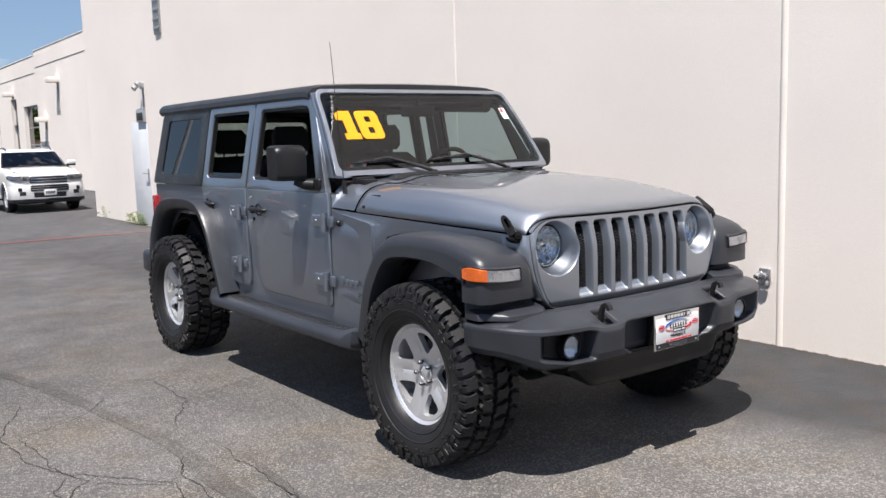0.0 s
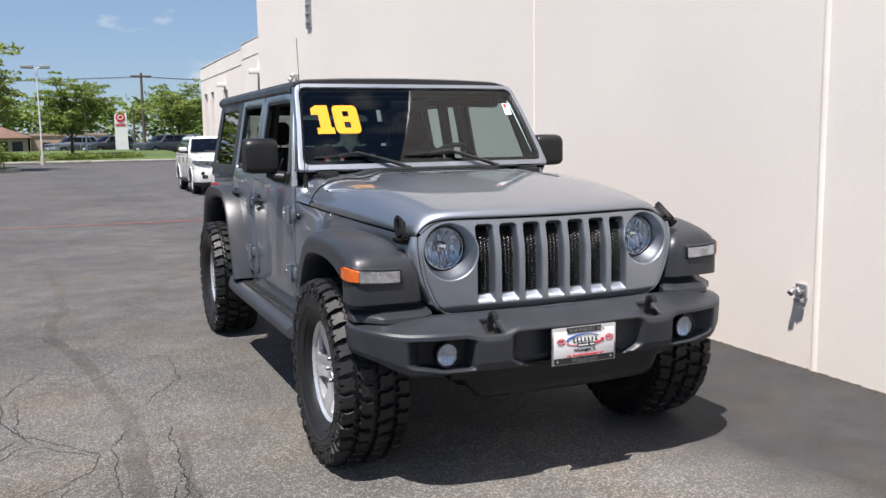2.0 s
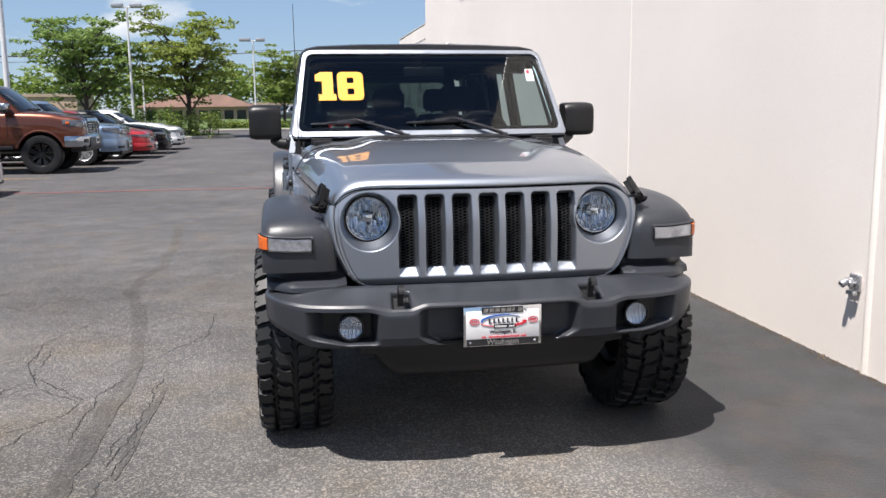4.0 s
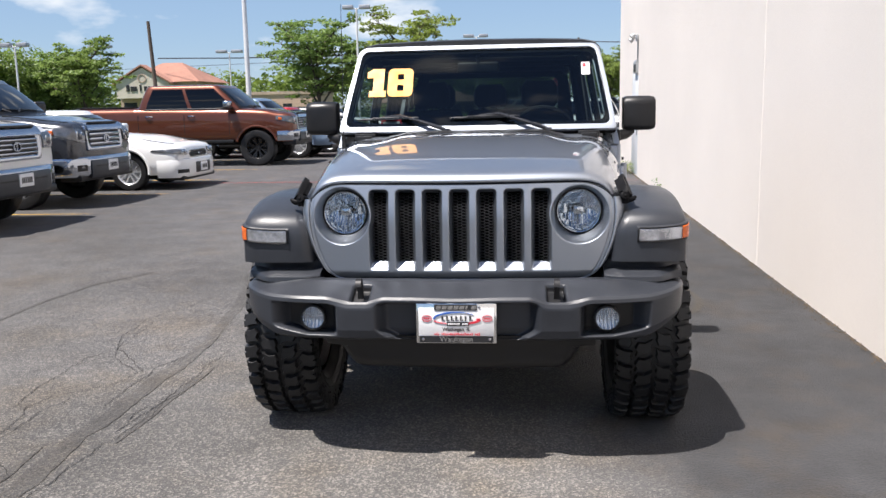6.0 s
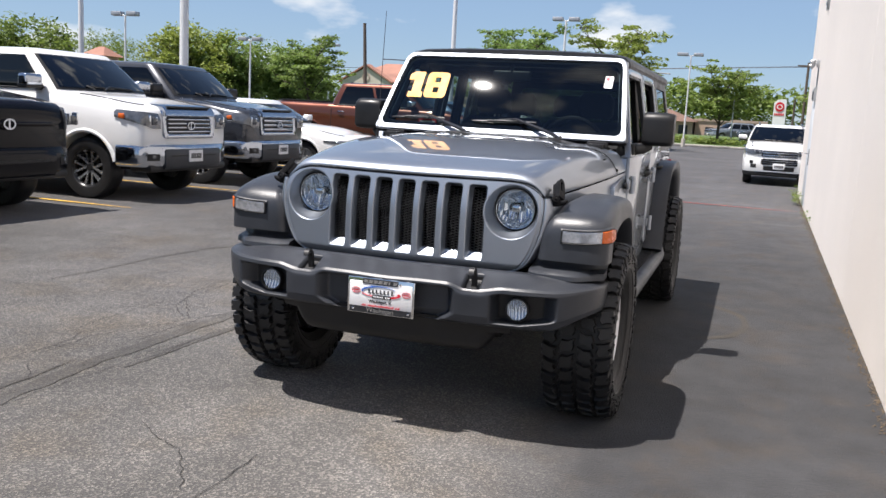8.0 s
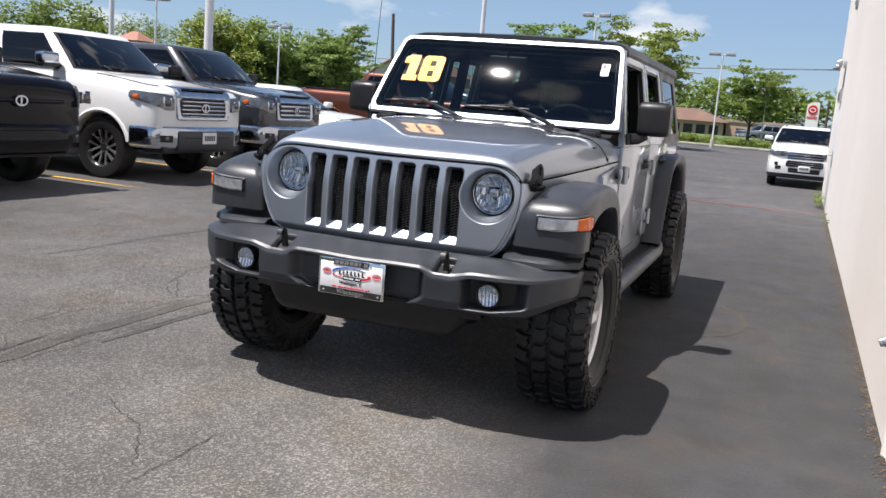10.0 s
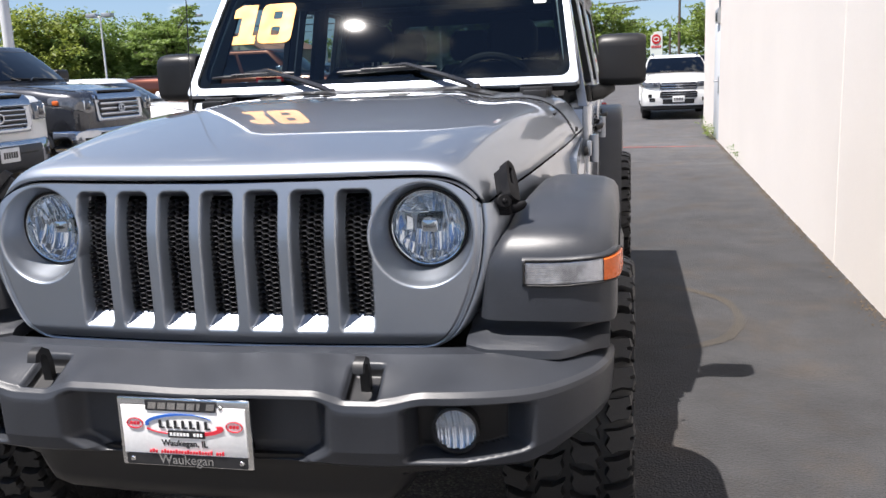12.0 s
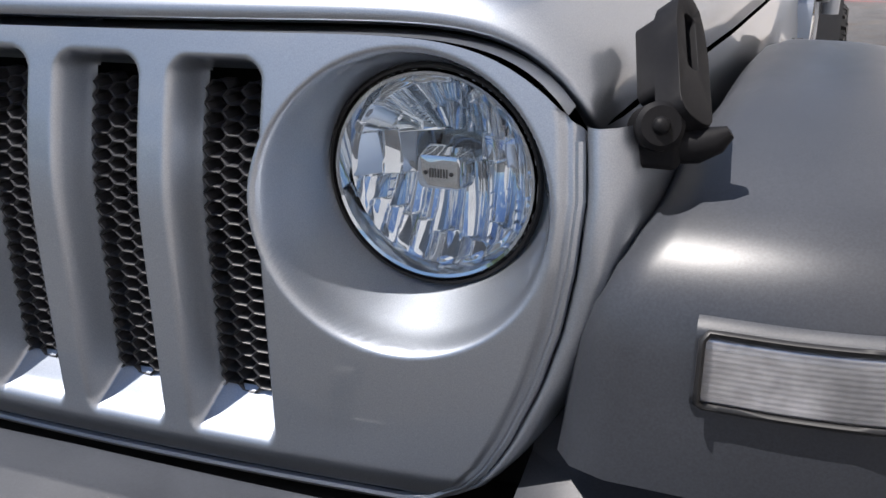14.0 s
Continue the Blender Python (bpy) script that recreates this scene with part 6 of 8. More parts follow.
for x in (-0.37, 0.37):
    b = bmesh.new()
    seat(b, x, 1.95)
    part("front_seat", b, M_CLOTH, jeep, "black cloth front seat", 60)
b = bmesh.new()
for x in (-0.4, 0.0, 0.4):
    q = bmesh.new()
    seat(q, x, 2.85, 0.21)
    merge(b, q)
part("rear_bench", b, M_CLOTH, jeep, "black cloth rear bench", 60)
b = bmesh.new()
for s in (1, -1):
    tube(b, [(s * 0.60, 1.27, 1.66), (s * 0.60, 2.1, 1.70), (s * 0.60, 3.0, 1.70), (s * 0.60, 3.3, 1.68)], 0.035, 8)
    tube(b, [(s * 0.60, 2.1, 1.70), (s * 0.67, 2.08, 1.2), (s * 0.68, 2.06, 0.6)], 0.04, 8)
for y in (2.1, 3.0):
    tube(b, [(-0.60, y, 1.70), (0.60, y, 1.70)], 0.035, 8)
part("roll_bar", b, M_BLACK, jeep, "padded black roll bar")
b = bmesh.new()
box(b, -0.12, 0.12, 1.19, 1.215, 1.60, 1.665, 0.012, 3)
tube(b, [(0, 1.20, 1.65), (0, 1.20, 1.71)], 0.012)
part("rear_view_mirror", b, M_BLACK, jeep)
b = bmesh.new()
box(b, -0.12, 0.12, 1.35, 2.4, 0.60, 0.86, 0.03)
part("console", b, M_DASH, jeep)
b = bmesh.new()
box(b, -0.695, 0.695, 0.66, 3.54, 0.561, 0.58)
for s in (1, -1):
    box(b, min(s * 0.66, s * 0.698), max(s * 0.66, s * 0.698), 0.95, 3.54, 0.58, BELT + 0.03)
part("cabin_trim", b, M_DASH, jeep)


# ---- parked vehicles; built nose to +x, the nose's tip at the origin ----
def paint(name, color, metal=0.0, rough=0.3):
    return material(name, color, rough, metal, 0.03, 0.8, 500, 0.04, coat=0.9, rough_vary=0.03)


P_WHITE = paint("white_paint", (0.78, 0.78, 0.77))
P_GREY = paint("charcoal_paint", (0.035, 0.038, 0.046), 0.4, 0.28)
P_BLACK = material("black_paint", (0.004, 0.004, 0.006), 0.12, 0.0, 0.03, 0.8, 500, 0.04, spec=0.22)
P_COPPER = paint("copper_brown_paint", (0.125, 0.034, 0.015), 0.55, 0.34)
P_BLUE = paint("pale_blue_paint", (0.20, 0.28, 0.40), 0.5)
P_RED = paint("red_paint", (0.42, 0.02, 0.025), 0.3)
P_DARKGREY = paint("dark_grey_paint", (0.06, 0.065, 0.07), 0.5)
P_SILVER = paint("grey_silver_paint", (0.42, 0.44, 0.46), 0.7)
M_LAMPCLEAR = material("headlamp_housing", (0.13, 0.135, 0.145), 0.07, 0.5, 0.3, 9, 60, 0.25, coat=0.8)
M_CARCHROME = material("road_dulled_chrome", (0.46, 0.49, 0.54), 0.14, 1.0, 0.05, 4, 100, 0.04)
M_DARKLENS = material("projector_lens", (0.04, 0.045, 0.055), 0.06, 0.2, 0.1, 9, 60, 0.1, coat=1.0)
M_ALLOY_DARK = material("machined_alloy", (0.52, 0.53, 0.55), 0.28, 0.85, 0.1, 8, 200, 0.1)
M_BLACKRIM = material("gloss_black_alloy", (0.018, 0.018, 0.019), 0.25, 0.3, 0.1, 8, 200, 0.1)


def road_tyre(r, w, rim):
    bm = bmesh.new()
    m = pose(0, 0, 0, 90, 0, 0)
    h = w / 2
    lathe(bm, [(rim, h * 0.75), (rim * 1.04, h * 0.9), ((rim + r) / 2, h), (r * 0.95, h * 0.93), (r * 0.99, h * 0.72), (r, h * 0.4), (r, 0), (r, -h * 0.4), (r * 0.99, -h * 0.72), (r * 0.95, -h * 0.93), ((rim + r) / 2, -h), (rim, -h * 0.8)], m, 40)
    return bm


def road_rim(r, w):
    bm = bmesh.new()
    m = pose(0, 0, 0, 90, 0, 0)
    h = w / 2
    lathe(bm, [(0, h * 0.55), (r * 0.2, h * 0.55), (r * 0.24, h * 0.3), (r * 0.26, -0.02), (r * 0.86, -0.02), (r * 0.88, h * 0.4), (r * 0.95, h * 0.72), (r, h * 0.8), (r * 1.01, h * 0.74)], m, 40)
    return bm


def road_spoke(r, w, off):
    h = w / 2
    secs = []
    for rr, ww, hh in ((0.12, 0.05, 0.5), (0.5, 0.055, 0.55), (0.94, 0.075, 0.7)):
        c = off * r * (0.6 + 0.8 * rr)
        secs.append([(c + u * r, -hh * h + v, rr * r) for u, v in ((-ww, 0.03), (-ww, 0), (ww, 0), (ww, 0.03))])
    return loft(bmesh.new(), secs)


WHEELS = {}


def road_wheel(r, w, rim, n, finish_mat):
    key = (r, w, rim, n, finish_mat.name)
    if key not in WHEELS:
        WHEELS[key] = (finish(road_tyre(r, w, rim), "tyre", M_RUBBER), finish(road_rim(rim, w), "rim", M_BLACKRIM if finish_mat is M_ALLOY_DARK else finish_mat),
                       [finish(road_spoke(rim, w, o), "spoke", finish_mat) for o in (-0.17, 0.17)])
    return WHEELS[key]


def suv_face(car, bump, band, hw):
    """Wide lower grille with bright bars, hooked fog recesses, skid lip and roof rails."""
    part("bumper_intake", band(bmesh.new(), 0.345, 0.655, 0.40, 0.565, 0.006), M_BLACK, bump, "black lower grille")
    part("bumper_intake", band(bmesh.new(), 0.315, 0.685, 0.565, 0.745, 0.006), M_BLACK, bump, "black lower grille")
    for k, (t0, z) in enumerate(((0.335, 0.572), (0.325, 0.628), (0.318, 0.684), (0.33, 0.735))):
        part("intake_bar", band(bmesh.new(), t0, 1 - t0, z, z + 0.024, 0.016), M_CARCHROME, bump, "bright grille bar")
    part("lower_skirt", band(bmesh.new(), 0.06, 0.94, 0.29, 0.385, 0.010), M_BLACK, bump, "black lower skirt")
    part("skid_lip", band(bmesh.new(), 0.25, 0.75, 0.372, 0.395, 0.022), M_CARCHROME, bump, "bright skid lip")
    for s in (1, -1):
        c = 0.5 + s * 0.262
        fog = part("fog_recess", band(bmesh.new(), c - 0.030, c + 0.030, 0.47, 0.60, 0.006, n=8), M_BLACK, bump, "black fog lamp recess")
        c2 = 0.5 + s * 0.285
        part("recess_hook", band(bmesh.new(), c2 - 0.018, c2 + 0.018, 0.58, 0.70, 0.006, n=6), M_BLACK, fog)
        part("fog_lamp", band(bmesh.new(), c - 0.012, c + 0.012, 0.50, 0.55, 0.012, n=4), M_LAMPCLEAR, fog)
        b = bmesh.new()
        tube(b, [(-2.05, s * 0.60, 1.70), (-2.2, s * 0.61, 1.755), (-3.9, s * 0.61, 1.755), (-4.05, s * 0.60, 1.70)], 0.022, 8)
        part("roof_rail", b, M_CARCHROME, car, "bright roof rail")
        b = bmesh.new()
        tube(b, [(-0.28, s * 0.50, 1.115), (-0.7, s * 0.58, 1.165), (-1.1, s * 0.66, 1.20)], 0.012, 6)
        part("hood_crease", b, P_WHITE, car)


def vehicle(name, label, at, turn, body_paint, d, group="parked cars", detail=True):
    """One parked vehicle from a table of its sizes."""
    car = thing(name, label, "car", at, turn, group)
    L, hw, zb = d["L"], d["hw"], d["zb"]
    xc, zc = d["cowl"]
    xr0, xr1, zr = d["roof"]
    xe, ze = d["tail"]
    zl = d["belt"]
    nose = d["nose"]
    st = [(0.0, nose - 0.17, 0.86), (-0.03, nose - 0.07, 0.91), (-0.10, nose - 0.005, 0.95), (-0.22, nose + 0.02, 0.98), (-0.42, nose + 0.04, 0.998), (xc * 0.6, nose + (zc - nose) * 0.75, 1.0), (xc, zc, 1.0), (xc - 0.3, zl, 1.0), (xe + 0.02, ze, 1.0)]
    if d["kind"] == "pickup":
        st += [(xe - 0.02, ze - 0.0, 1.0), (-L + 0.06, ze, 0.99), (-L, ze - 0.03, 0.97)]
    else:
        st += [(-L + 0.25, ze, 0.97), (-L + 0.08, ze - 0.06, 0.93), (-L, ze - 0.22, 0.86)]
    secs = []
    fine = []
    for i in range(len(st) - 1):
        p0, p1, p2, p3 = (Vector(st[max(0, min(len(st) - 1, j))]) for j in (i - 1, i, i + 1, i + 2))
        for f in (0.0, 0.33, 0.67):
            q = p1.lerp(p2, f)
            c = 0.5 * ((2 * p1) + (p2 - p0) * f + (2 * p0 - 5 * p1 + 4 * p2 - p3) * f * f + (3 * p1 - p0 - 3 * p2 + p3) * f ** 3)
            fine.append((q.x, c.y if abs(c.y - q.y) < 0.05 else q.y, min(1.0, c.z)))
    fine.append(st[-1])
    for x, zt, k in fine:
        w = hw * k
        low = zb + (0.12 if x > -0.05 or x < -L + 0.05 else 0.0)
        h = zt - low
        half = [(w * 0.93, low), (w * 0.985, low + 0.12 * h), (w, low + 0.36 * h), (w * 1.0, low + 0.62 * h), (w * 0.985, zt - 0.17 * h), (w * 0.955, zt - 0.066 * h), (w * 0.88, zt - 0.008), (w * 0.5, zt + 0.02), (0, zt + 0.026)]
        secs.append([(x, y, z) for y, z in half] + [(x, -y, z) for y, z in half[-2::-1]])
    b = bmesh.new()
    loft(b, secs)
    body = part("body", b, body_paint, car, "", 42)
    r = d["tyre"]
    xf, xb = d["axles"]
    cutters = []
    for x in (xf, xb):
        for s in (1, -1):
            c = bmesh.new()
            lathe(c, [(0, -0.36), (r * 1.17, -0.36), (r * 1.17, 0.3), (0, 0.3)], pose(x, s * hw, r * 1.02, 90, 0, 0), 28)
            cutters.append(c)
    carve(body, cutters)
    b = bmesh.new()
    for x in (xf, xb):
        box(b, x - r * 1.15, x + r * 1.15, -hw + 0.33, hw - 0.33, zb - 0.05, r * 2.1)
    box(b, -L + 0.3, -0.3, -hw * 0.8, hw * 0.8, zb - 0.08, zb + 0.05)
    part("underbody", b, M_DARK, car)
    # wheel-arch lips
    for x in (xf, xb):
        for s in (1, -1):
            b = bmesh.new()
            ends = math.asin(max(-0.9, min(0.9, (zb - r * 1.02) / (r * 1.19))))
            tube(b, [(x + r * 1.19 * math.cos(a), s * (hw - 0.012), r * 1.02 + r * 1.19 * math.sin(a)) for a in span(ends + 0.05, math.pi - ends - 0.05, 26)], 0.03, 8)
            part("arch_lip", b, d.get("arch_mat", body_paint), body)
    # cabin: one bowed shell, its panes lying on it
    wb, wt = hw * 0.955, hw * d.get("tumble", 0.74)
    xs0, xs1 = xc - 0.02, d["glass_end"]
    zfoot, zedge = zl - 0.06, zr - 0.075
    bow = 0.12 if d["kind"] == "pickup" else 0.22

    def plan(x0, x1, w, bow, a):
        if a < 0.40:
            f = a / 0.40
            return x0 - bow * f ** 2.2, w * 0.90 * f
        if a < 0.48:
            f = (a - 0.40) / 0.08
            return x0 - bow - 0.17 * f ** 1.5, w * (0.90 + 0.10 * math.sin(f * math.pi / 2))
        xa, xz = x0 - bow - 0.17, x1 + 0.16
        if a < 0.90:
            return xa + (xz - xa) * (a - 0.48) / 0.42, w
        if a < 0.95:
            f = (a - 0.90) / 0.05
            return xz - 0.16 * math.sin(f * math.pi / 2), w * (1 - 0.14 * f ** 2)
        return x1, w * 0.86 * (1 - (a - 0.95) / 0.05)

    def shell_at(a, h):
        s = -1 if a < 0 else 1
        p, q = plan(xs0, xs1, wb, bow, abs(a)), plan(xr0, xr1, wt, bow * 0.6, abs(a))
        bulge = 0.03 * 4 * h * (1 - h)
        front = smooth01(0.5, 0.38, abs(a))
        return Vector((p[0] + (q[0] - p[0]) * h + bulge * front * 1.4, s * (p[1] + (q[1] - p[1]) * h + bulge * (1 - front)), zfoot + (zedge - zfoot) * h))

    b = bmesh.new()
    grid(b, shell_at, span(-1, 1, 140), span(0, 1, 20), flip=True)
    mid = (xr0 + xr1) / 2
    rim = [shell_at(a, 1.0) for a in span(-1, 1, 140)]
    rings = [rim] + [[Vector((mid + (v.x - mid) * k, v.y * k, zedge + dz)) for v in rim] for k, dz in ((0.975, 0.030), (0.93, 0.047), (0.80, 0.063), (0.5, 0.073), (0.02, 0.075))]
    q = bmesh.new()
    loft(q, rings, False, False)
    merge(b, q)
    bmesh.ops.remove_doubles(b, verts=b.verts[:], dist=1e-4)
    bmesh.ops.recalc_face_normals(b, faces=b.faces[:])
    cab = part("cabin", b, body_paint, car, "", 50)

    def pane(a0, a1, z0, z1, out=0.008):
        b = bmesh.new()
        top, low = [(z - zfoot) / (zedge - zfoot) for z in (z1, z0)]
        def f(a, h):
            e = 0.004
            n_ = (shell_at(a + e, h) - shell_at(a - e, h)).cross(shell_at(a, h + e) - shell_at(a, h - e)).normalized()
            return shell_at(a, h) + n_ * out
        grid(b, f, span(a0, a1, 40), span(low, top, 16))
        return b

    z0, z1 = zl + 0.015, zedge - 0.035
    part("screen_border", pane(-0.432, 0.432, z0 - 0.01, z1 + 0.012, 0.006), M_BLACK, cab, "black windscreen border")
    part("windscreen", pane(-0.415, 0.415, z0 + 0.02, z1 - 0.008, 0.012), M_CARSCREEN, cab, "dark windscreen")
    for a0, a1 in ((0.955, 1.0), (-1.0, -0.955)):
        part("rear_window", pane(a0, a1, z0 + 0.05, z1), M_TINT, cab)
    for s in (1, -1):
        for f0, f1 in d["panes"]:
            a0, a1 = 0.478 + 0.42 * f0, 0.478 + 0.42 * f1
            part("side_window", pane(*((a0, a1) if s > 0 else (-a1, -a0)), z0, z1 - 0.01), M_TINT, cab, "dark side window")
    hz = (zl + 0.008 - zfoot) / (zedge - zfoot)
    for s in (1, -1):
        b = bmesh.new()
        tube(b, [shell_at(s * a, hz) + Vector((0, s * 0.006, 0)) for a in span(0.49, 0.89, 24)], 0.011, 6)
        part("belt_moulding", b, d.get("moulding", M_BLACK), cab, "thin moulding under the side windows")
        b = bmesh.new()
        tube(b, [Vector((xc + 0.0, s * 0.10 - 0.35 * hw, zl + 0.03)), shell_at(s * 0.10 - 0.12, hz + 0.10) + Vector((0.03, 0, 0.01)), shell_at(s * 0.10 + 0.12, hz + 0.06) + Vector((0.025, 0, 0.01))], 0.012, 6)
        part("wiper", b, M_BLACK, cab, "black wiper")
        seam = [(x, s * hw * 0.80 * (1 - 0.10 * smooth01(-0.35, -0.05, x)), nose + (zc - nose) * smooth01(0.1, xc * 1.05, x) * 0.98 + 0.012) for x in span(-0.16, xc * 0.95, 14)]
        b = bmesh.new()
        tube(b, seam, 0.007, 5)
        part("hood_seam", b, M_BLACK, body)
    for s in (1, -1):
        mx = xs0 - (0.44 if d["kind"] == "pickup" else 0.50)
        b = bmesh.new()
        big = 0.98 if d["kind"] == "pickup" else 0.8
        wide = 0.15 if d["kind"] == "pickup" else 0.12
        box(b, -0.10 * big, 0.07 * big, -wide, wide, -0.085 * big, 0.085 * big, 0.045, 4, Matrix.Translation((mx, s * (hw + wide - 0.03), zl + 0.115)))
        shell = part("mirror", b, d.get("mirror_mat", body_paint), car)
        b = bmesh.new()
        box(b, -0.105 * big, 0.06 * big, -wide, wide, -0.10 * big, -0.03 * big, 0.02, 2, Matrix.Translation((mx, s * (hw + wide - 0.04), zl + 0.095)))
        tube(b, [(mx, s * wb * 0.97, zl + 0.01), (mx, s * (hw + 0.10), zl + 0.07)], 0.035, 8)
        part("mirror_base", b, M_BLACK, shell)
    # lights
    for s in (1, -1):
        zf = nose - d.get("lamp_drop", 0.14)
        b = bmesh.new()
        secs = []
        hh, li = d.get("lamp_h", 0.085), d.get("lamp_in", 0.56)
        back = d.get("lamp_back", 0.42)
        for k in span(0, 1, 18):
            if k < 0.45:
                f = k / 0.45
                x, y = 0.014 - 0.018 * f * f, hw * (li + (0.875 - li) * f)
                nx, ny = 1.0, 0.25 * f
            else:
                f = (k - 0.45) / 0.55
                x = -0.004 - back * f ** 1.25
                y = hw * lerp_table(-x, [(0, 0.872), (0.03, 0.912), (0.10, 0.952), (0.22, 0.978), (0.42, 0.992)])
                nx, ny = 1 - f, 0.5 + 0.5 * f
            lo, hi = zf - hh * (1.0 - 1.25 * max(0, k - 0.3) / 0.7), zf + hh * (0.85 + 0.35 * k)
            out = 0.012
            secs.append([(x - 0.12 * nx, s * (y - 0.12 * ny), lo), (x + out * nx, s * (y + out * ny), lo), (x + out * nx, s * (y + out * ny), lo + (hi - lo) * 0.6), (x - 0.03 * nx, s * (y - 0.03 * ny), hi), (x - 0.12 * nx, s * (y - 0.12 * ny), hi)])
        loft(b, secs)
        hl = part("headlamp", b, M_LAMPCLEAR, car, "bright headlamp", 50)
        b = bmesh.new()
        ya = s * hw * 0.945
        box(b, -0.36, -0.27, min(ya, ya + s * 0.07), max(ya, ya + s * 0.07), zf + hh * 0.1, zf + hh * 0.72, 0.015)
        if d["kind"] == "pickup":
            part("amber_marker", b, M_AMBERBACK, hl, "amber side marker")
        b = bmesh.new()
        yb = s * hw * (d.get("lamp_in", 0.56) + 0.12)
        box(b, -0.01, 0.031, yb - 0.05, yb + 0.05, zf - hh * 0.55, zf + hh * 0.35, 0.012)
        part("lamp_eye", b, M_DARKLENS, hl)
        for q, hi in ((0.075, 0.5), (0.2, 0.62)):
            b = bmesh.new()
            yq = s * hw * (d.get("lamp_in", 0.56) + q)
            box(b, -0.02 - q * 0.2, 0.029 - q * 0.06, yq - 0.012, yq + 0.012, zf - hh * 0.6, zf + hh * hi, 0.006)
            part("lamp_fin", b, M_CHROME, hl, "bright lamp divider")
    # nose
    gw, g0, g1 = d["grille"]
    plain = d.get("plain", False)
    if not plain:
        b = bmesh.new()
        box(b, -0.06, 0.018, -gw, gw, g0, g1, 0.03, 3)
        part("grille_back", b, M_BLACK, car)
        n_ = d.get("bars", 4)
        for k in range(n_):
            z = g0 + (g1 - g0) * (k + 0.6) / (n_ + 0.2)
            b = bmesh.new()
            t = d.get("bar_h", 0.018)
            box(b, 0.005, 0.036, -gw * 0.97, gw * 0.97, z - t, z + t, 0.006)
            part("grille_bar", b, d.get("bar_mat", M_CARCHROME), car)
        b = bmesh.new()
        t = d.get("surround", 0.05)
        prism(b, rounded(-gw - t, gw + t, g0 - t * 0.8, g1 + t * 1.5, 0.07, 4), lambda u, v, w: (w - 0.10 * (v - g0), u, v), -0.05, 0.03, [rounded(-gw, gw, g0, g1, 0.05, 4)], bev=0.012)
        part("grille_surround", b, d.get("bar_mat", M_CARCHROME), car, "bright grille surround")
    else:
        part("nose_moulding", box(bmesh.new(), -0.05, 0.034, -gw * 1.25, gw * 1.25, (g0 + g1) / 2 - 0.022, (g0 + g1) / 2 + 0.022, 0.012, 3), d["bumper_mat"], car, "glossy bar across the nose")
    es = 1.0 if d["kind"] == "pickup" else 0.5
    ring = [(0.085 * es * math.cos(a), (g0 + g1) / 2 + 0.06 * es * math.sin(a)) for a in span(0, 2 * math.pi, 20)[:-1]]
    hole = [(0.065 * es * math.cos(a), (g0 + g1) / 2 + 0.042 * es * math.sin(a)) for a in span(0, 2 * math.pi, 20)[:-1]]
    b = bmesh.new()
    prism(b, ring, lambda u, v, w: (w, u, v), 0.03, 0.05, [hole])
    box(b, 0.032, 0.046, -0.012 * es, 0.012 * es, (g0 + g1) / 2 - 0.045 * es, (g0 + g1) / 2 + 0.045 * es)
    part("emblem", b, M_CARCHROME, car)
    bz0, bz1 = d["bumper"]
    half_plan = [(0.11, 0.0), (0.105, 0.30), (0.09, 0.55), (0.055, 0.75), (-0.01, 0.90), (-0.10, 0.965), (-0.22, 0.995), (d.get("bumper_back", -0.40), 1.01)]
    plan = [(x, -y * hw) for x, y in half_plan[::-1]] + [(x, y * hw) for x, y in half_plan[1:]]

    def bumper_band(b, t0, t1, za, zb_, out, deep=0.07, n=36):
        secs = []
        for t in span(t0, t1, n):
            p = along(plan, t)
            dv = (along(plan, min(1, t + 0.01)) - along(plan, max(0, t - 0.01))).normalized()
            nn = Vector((dv.y, -dv.x))
            o, i_ = p + nn * out, p - nn * deep
            h = zb_ - za
            secs.append([(i_.x, i_.y, za), (o.x - nn.x * 0.03, o.y - nn.y * 0.03, za), (o.x, o.y, za + h * 0.15), (o.x, o.y, zb_ - h * 0.15), (o.x - nn.x * 0.025, o.y - nn.y * 0.025, zb_), (i_.x, i_.y, zb_)])
        loft(b, secs)
        return b

    bump = part("front_bumper", bumper_band(bmesh.new(), 0, 1, bz0, bz1, 0.0), d.get("bumper_mat", body_paint), car, "", 50)
    if d["kind"] == "pickup":
        part("bumper_intake", bumper_band(bmesh.new(), 0.27, 0.73, bz0 - 0.03, bz1 - 0.035, 0.014), M_PLASTIC if not plain else P_BLACK, bump)
        part("intake_slot", bumper_band(bmesh.new(), 0.31, 0.69, bz0 + 0.13, bz0 + 0.16, 0.017), M_BLACK, bump)
    elif d.get("face"):
        suv_face(car, bump, bumper_band, hw)
    else:
        part("bumper_intake", bumper_band(bmesh.new(), 0.36, 0.64, bz0 + 0.03, bz1 - (0.12 if d["kind"] == "suv" else 0.05), 0.005), M_BLACK, bump)
    for s in (1, -1) if not d.get("face") else ():
        tc_ = 0.5 + s * 0.30
        wide = 0.035 if d["kind"] == "pickup" else 0.055
        fog = part("fog_recess", bumper_band(bmesh.new(), tc_ - wide, tc_ + wide, bz0 + 0.07, bz0 + (0.19 if d["kind"] == "pickup" else 0.16), 0.004, n=8), M_BLACK, bump)
        if d["kind"] == "pickup":
            p = along(plan, tc_)
            b = bmesh.new()
            lathe(b, [(0, 0.012), (0.028, 0.010), (0.034, 0.0)], pose(p.x + 0.002, p.y, bz0 + 0.135, 0, 90, s * 30), 14)
            part("fog_lamp", b, M_LAMPCLEAR, fog)
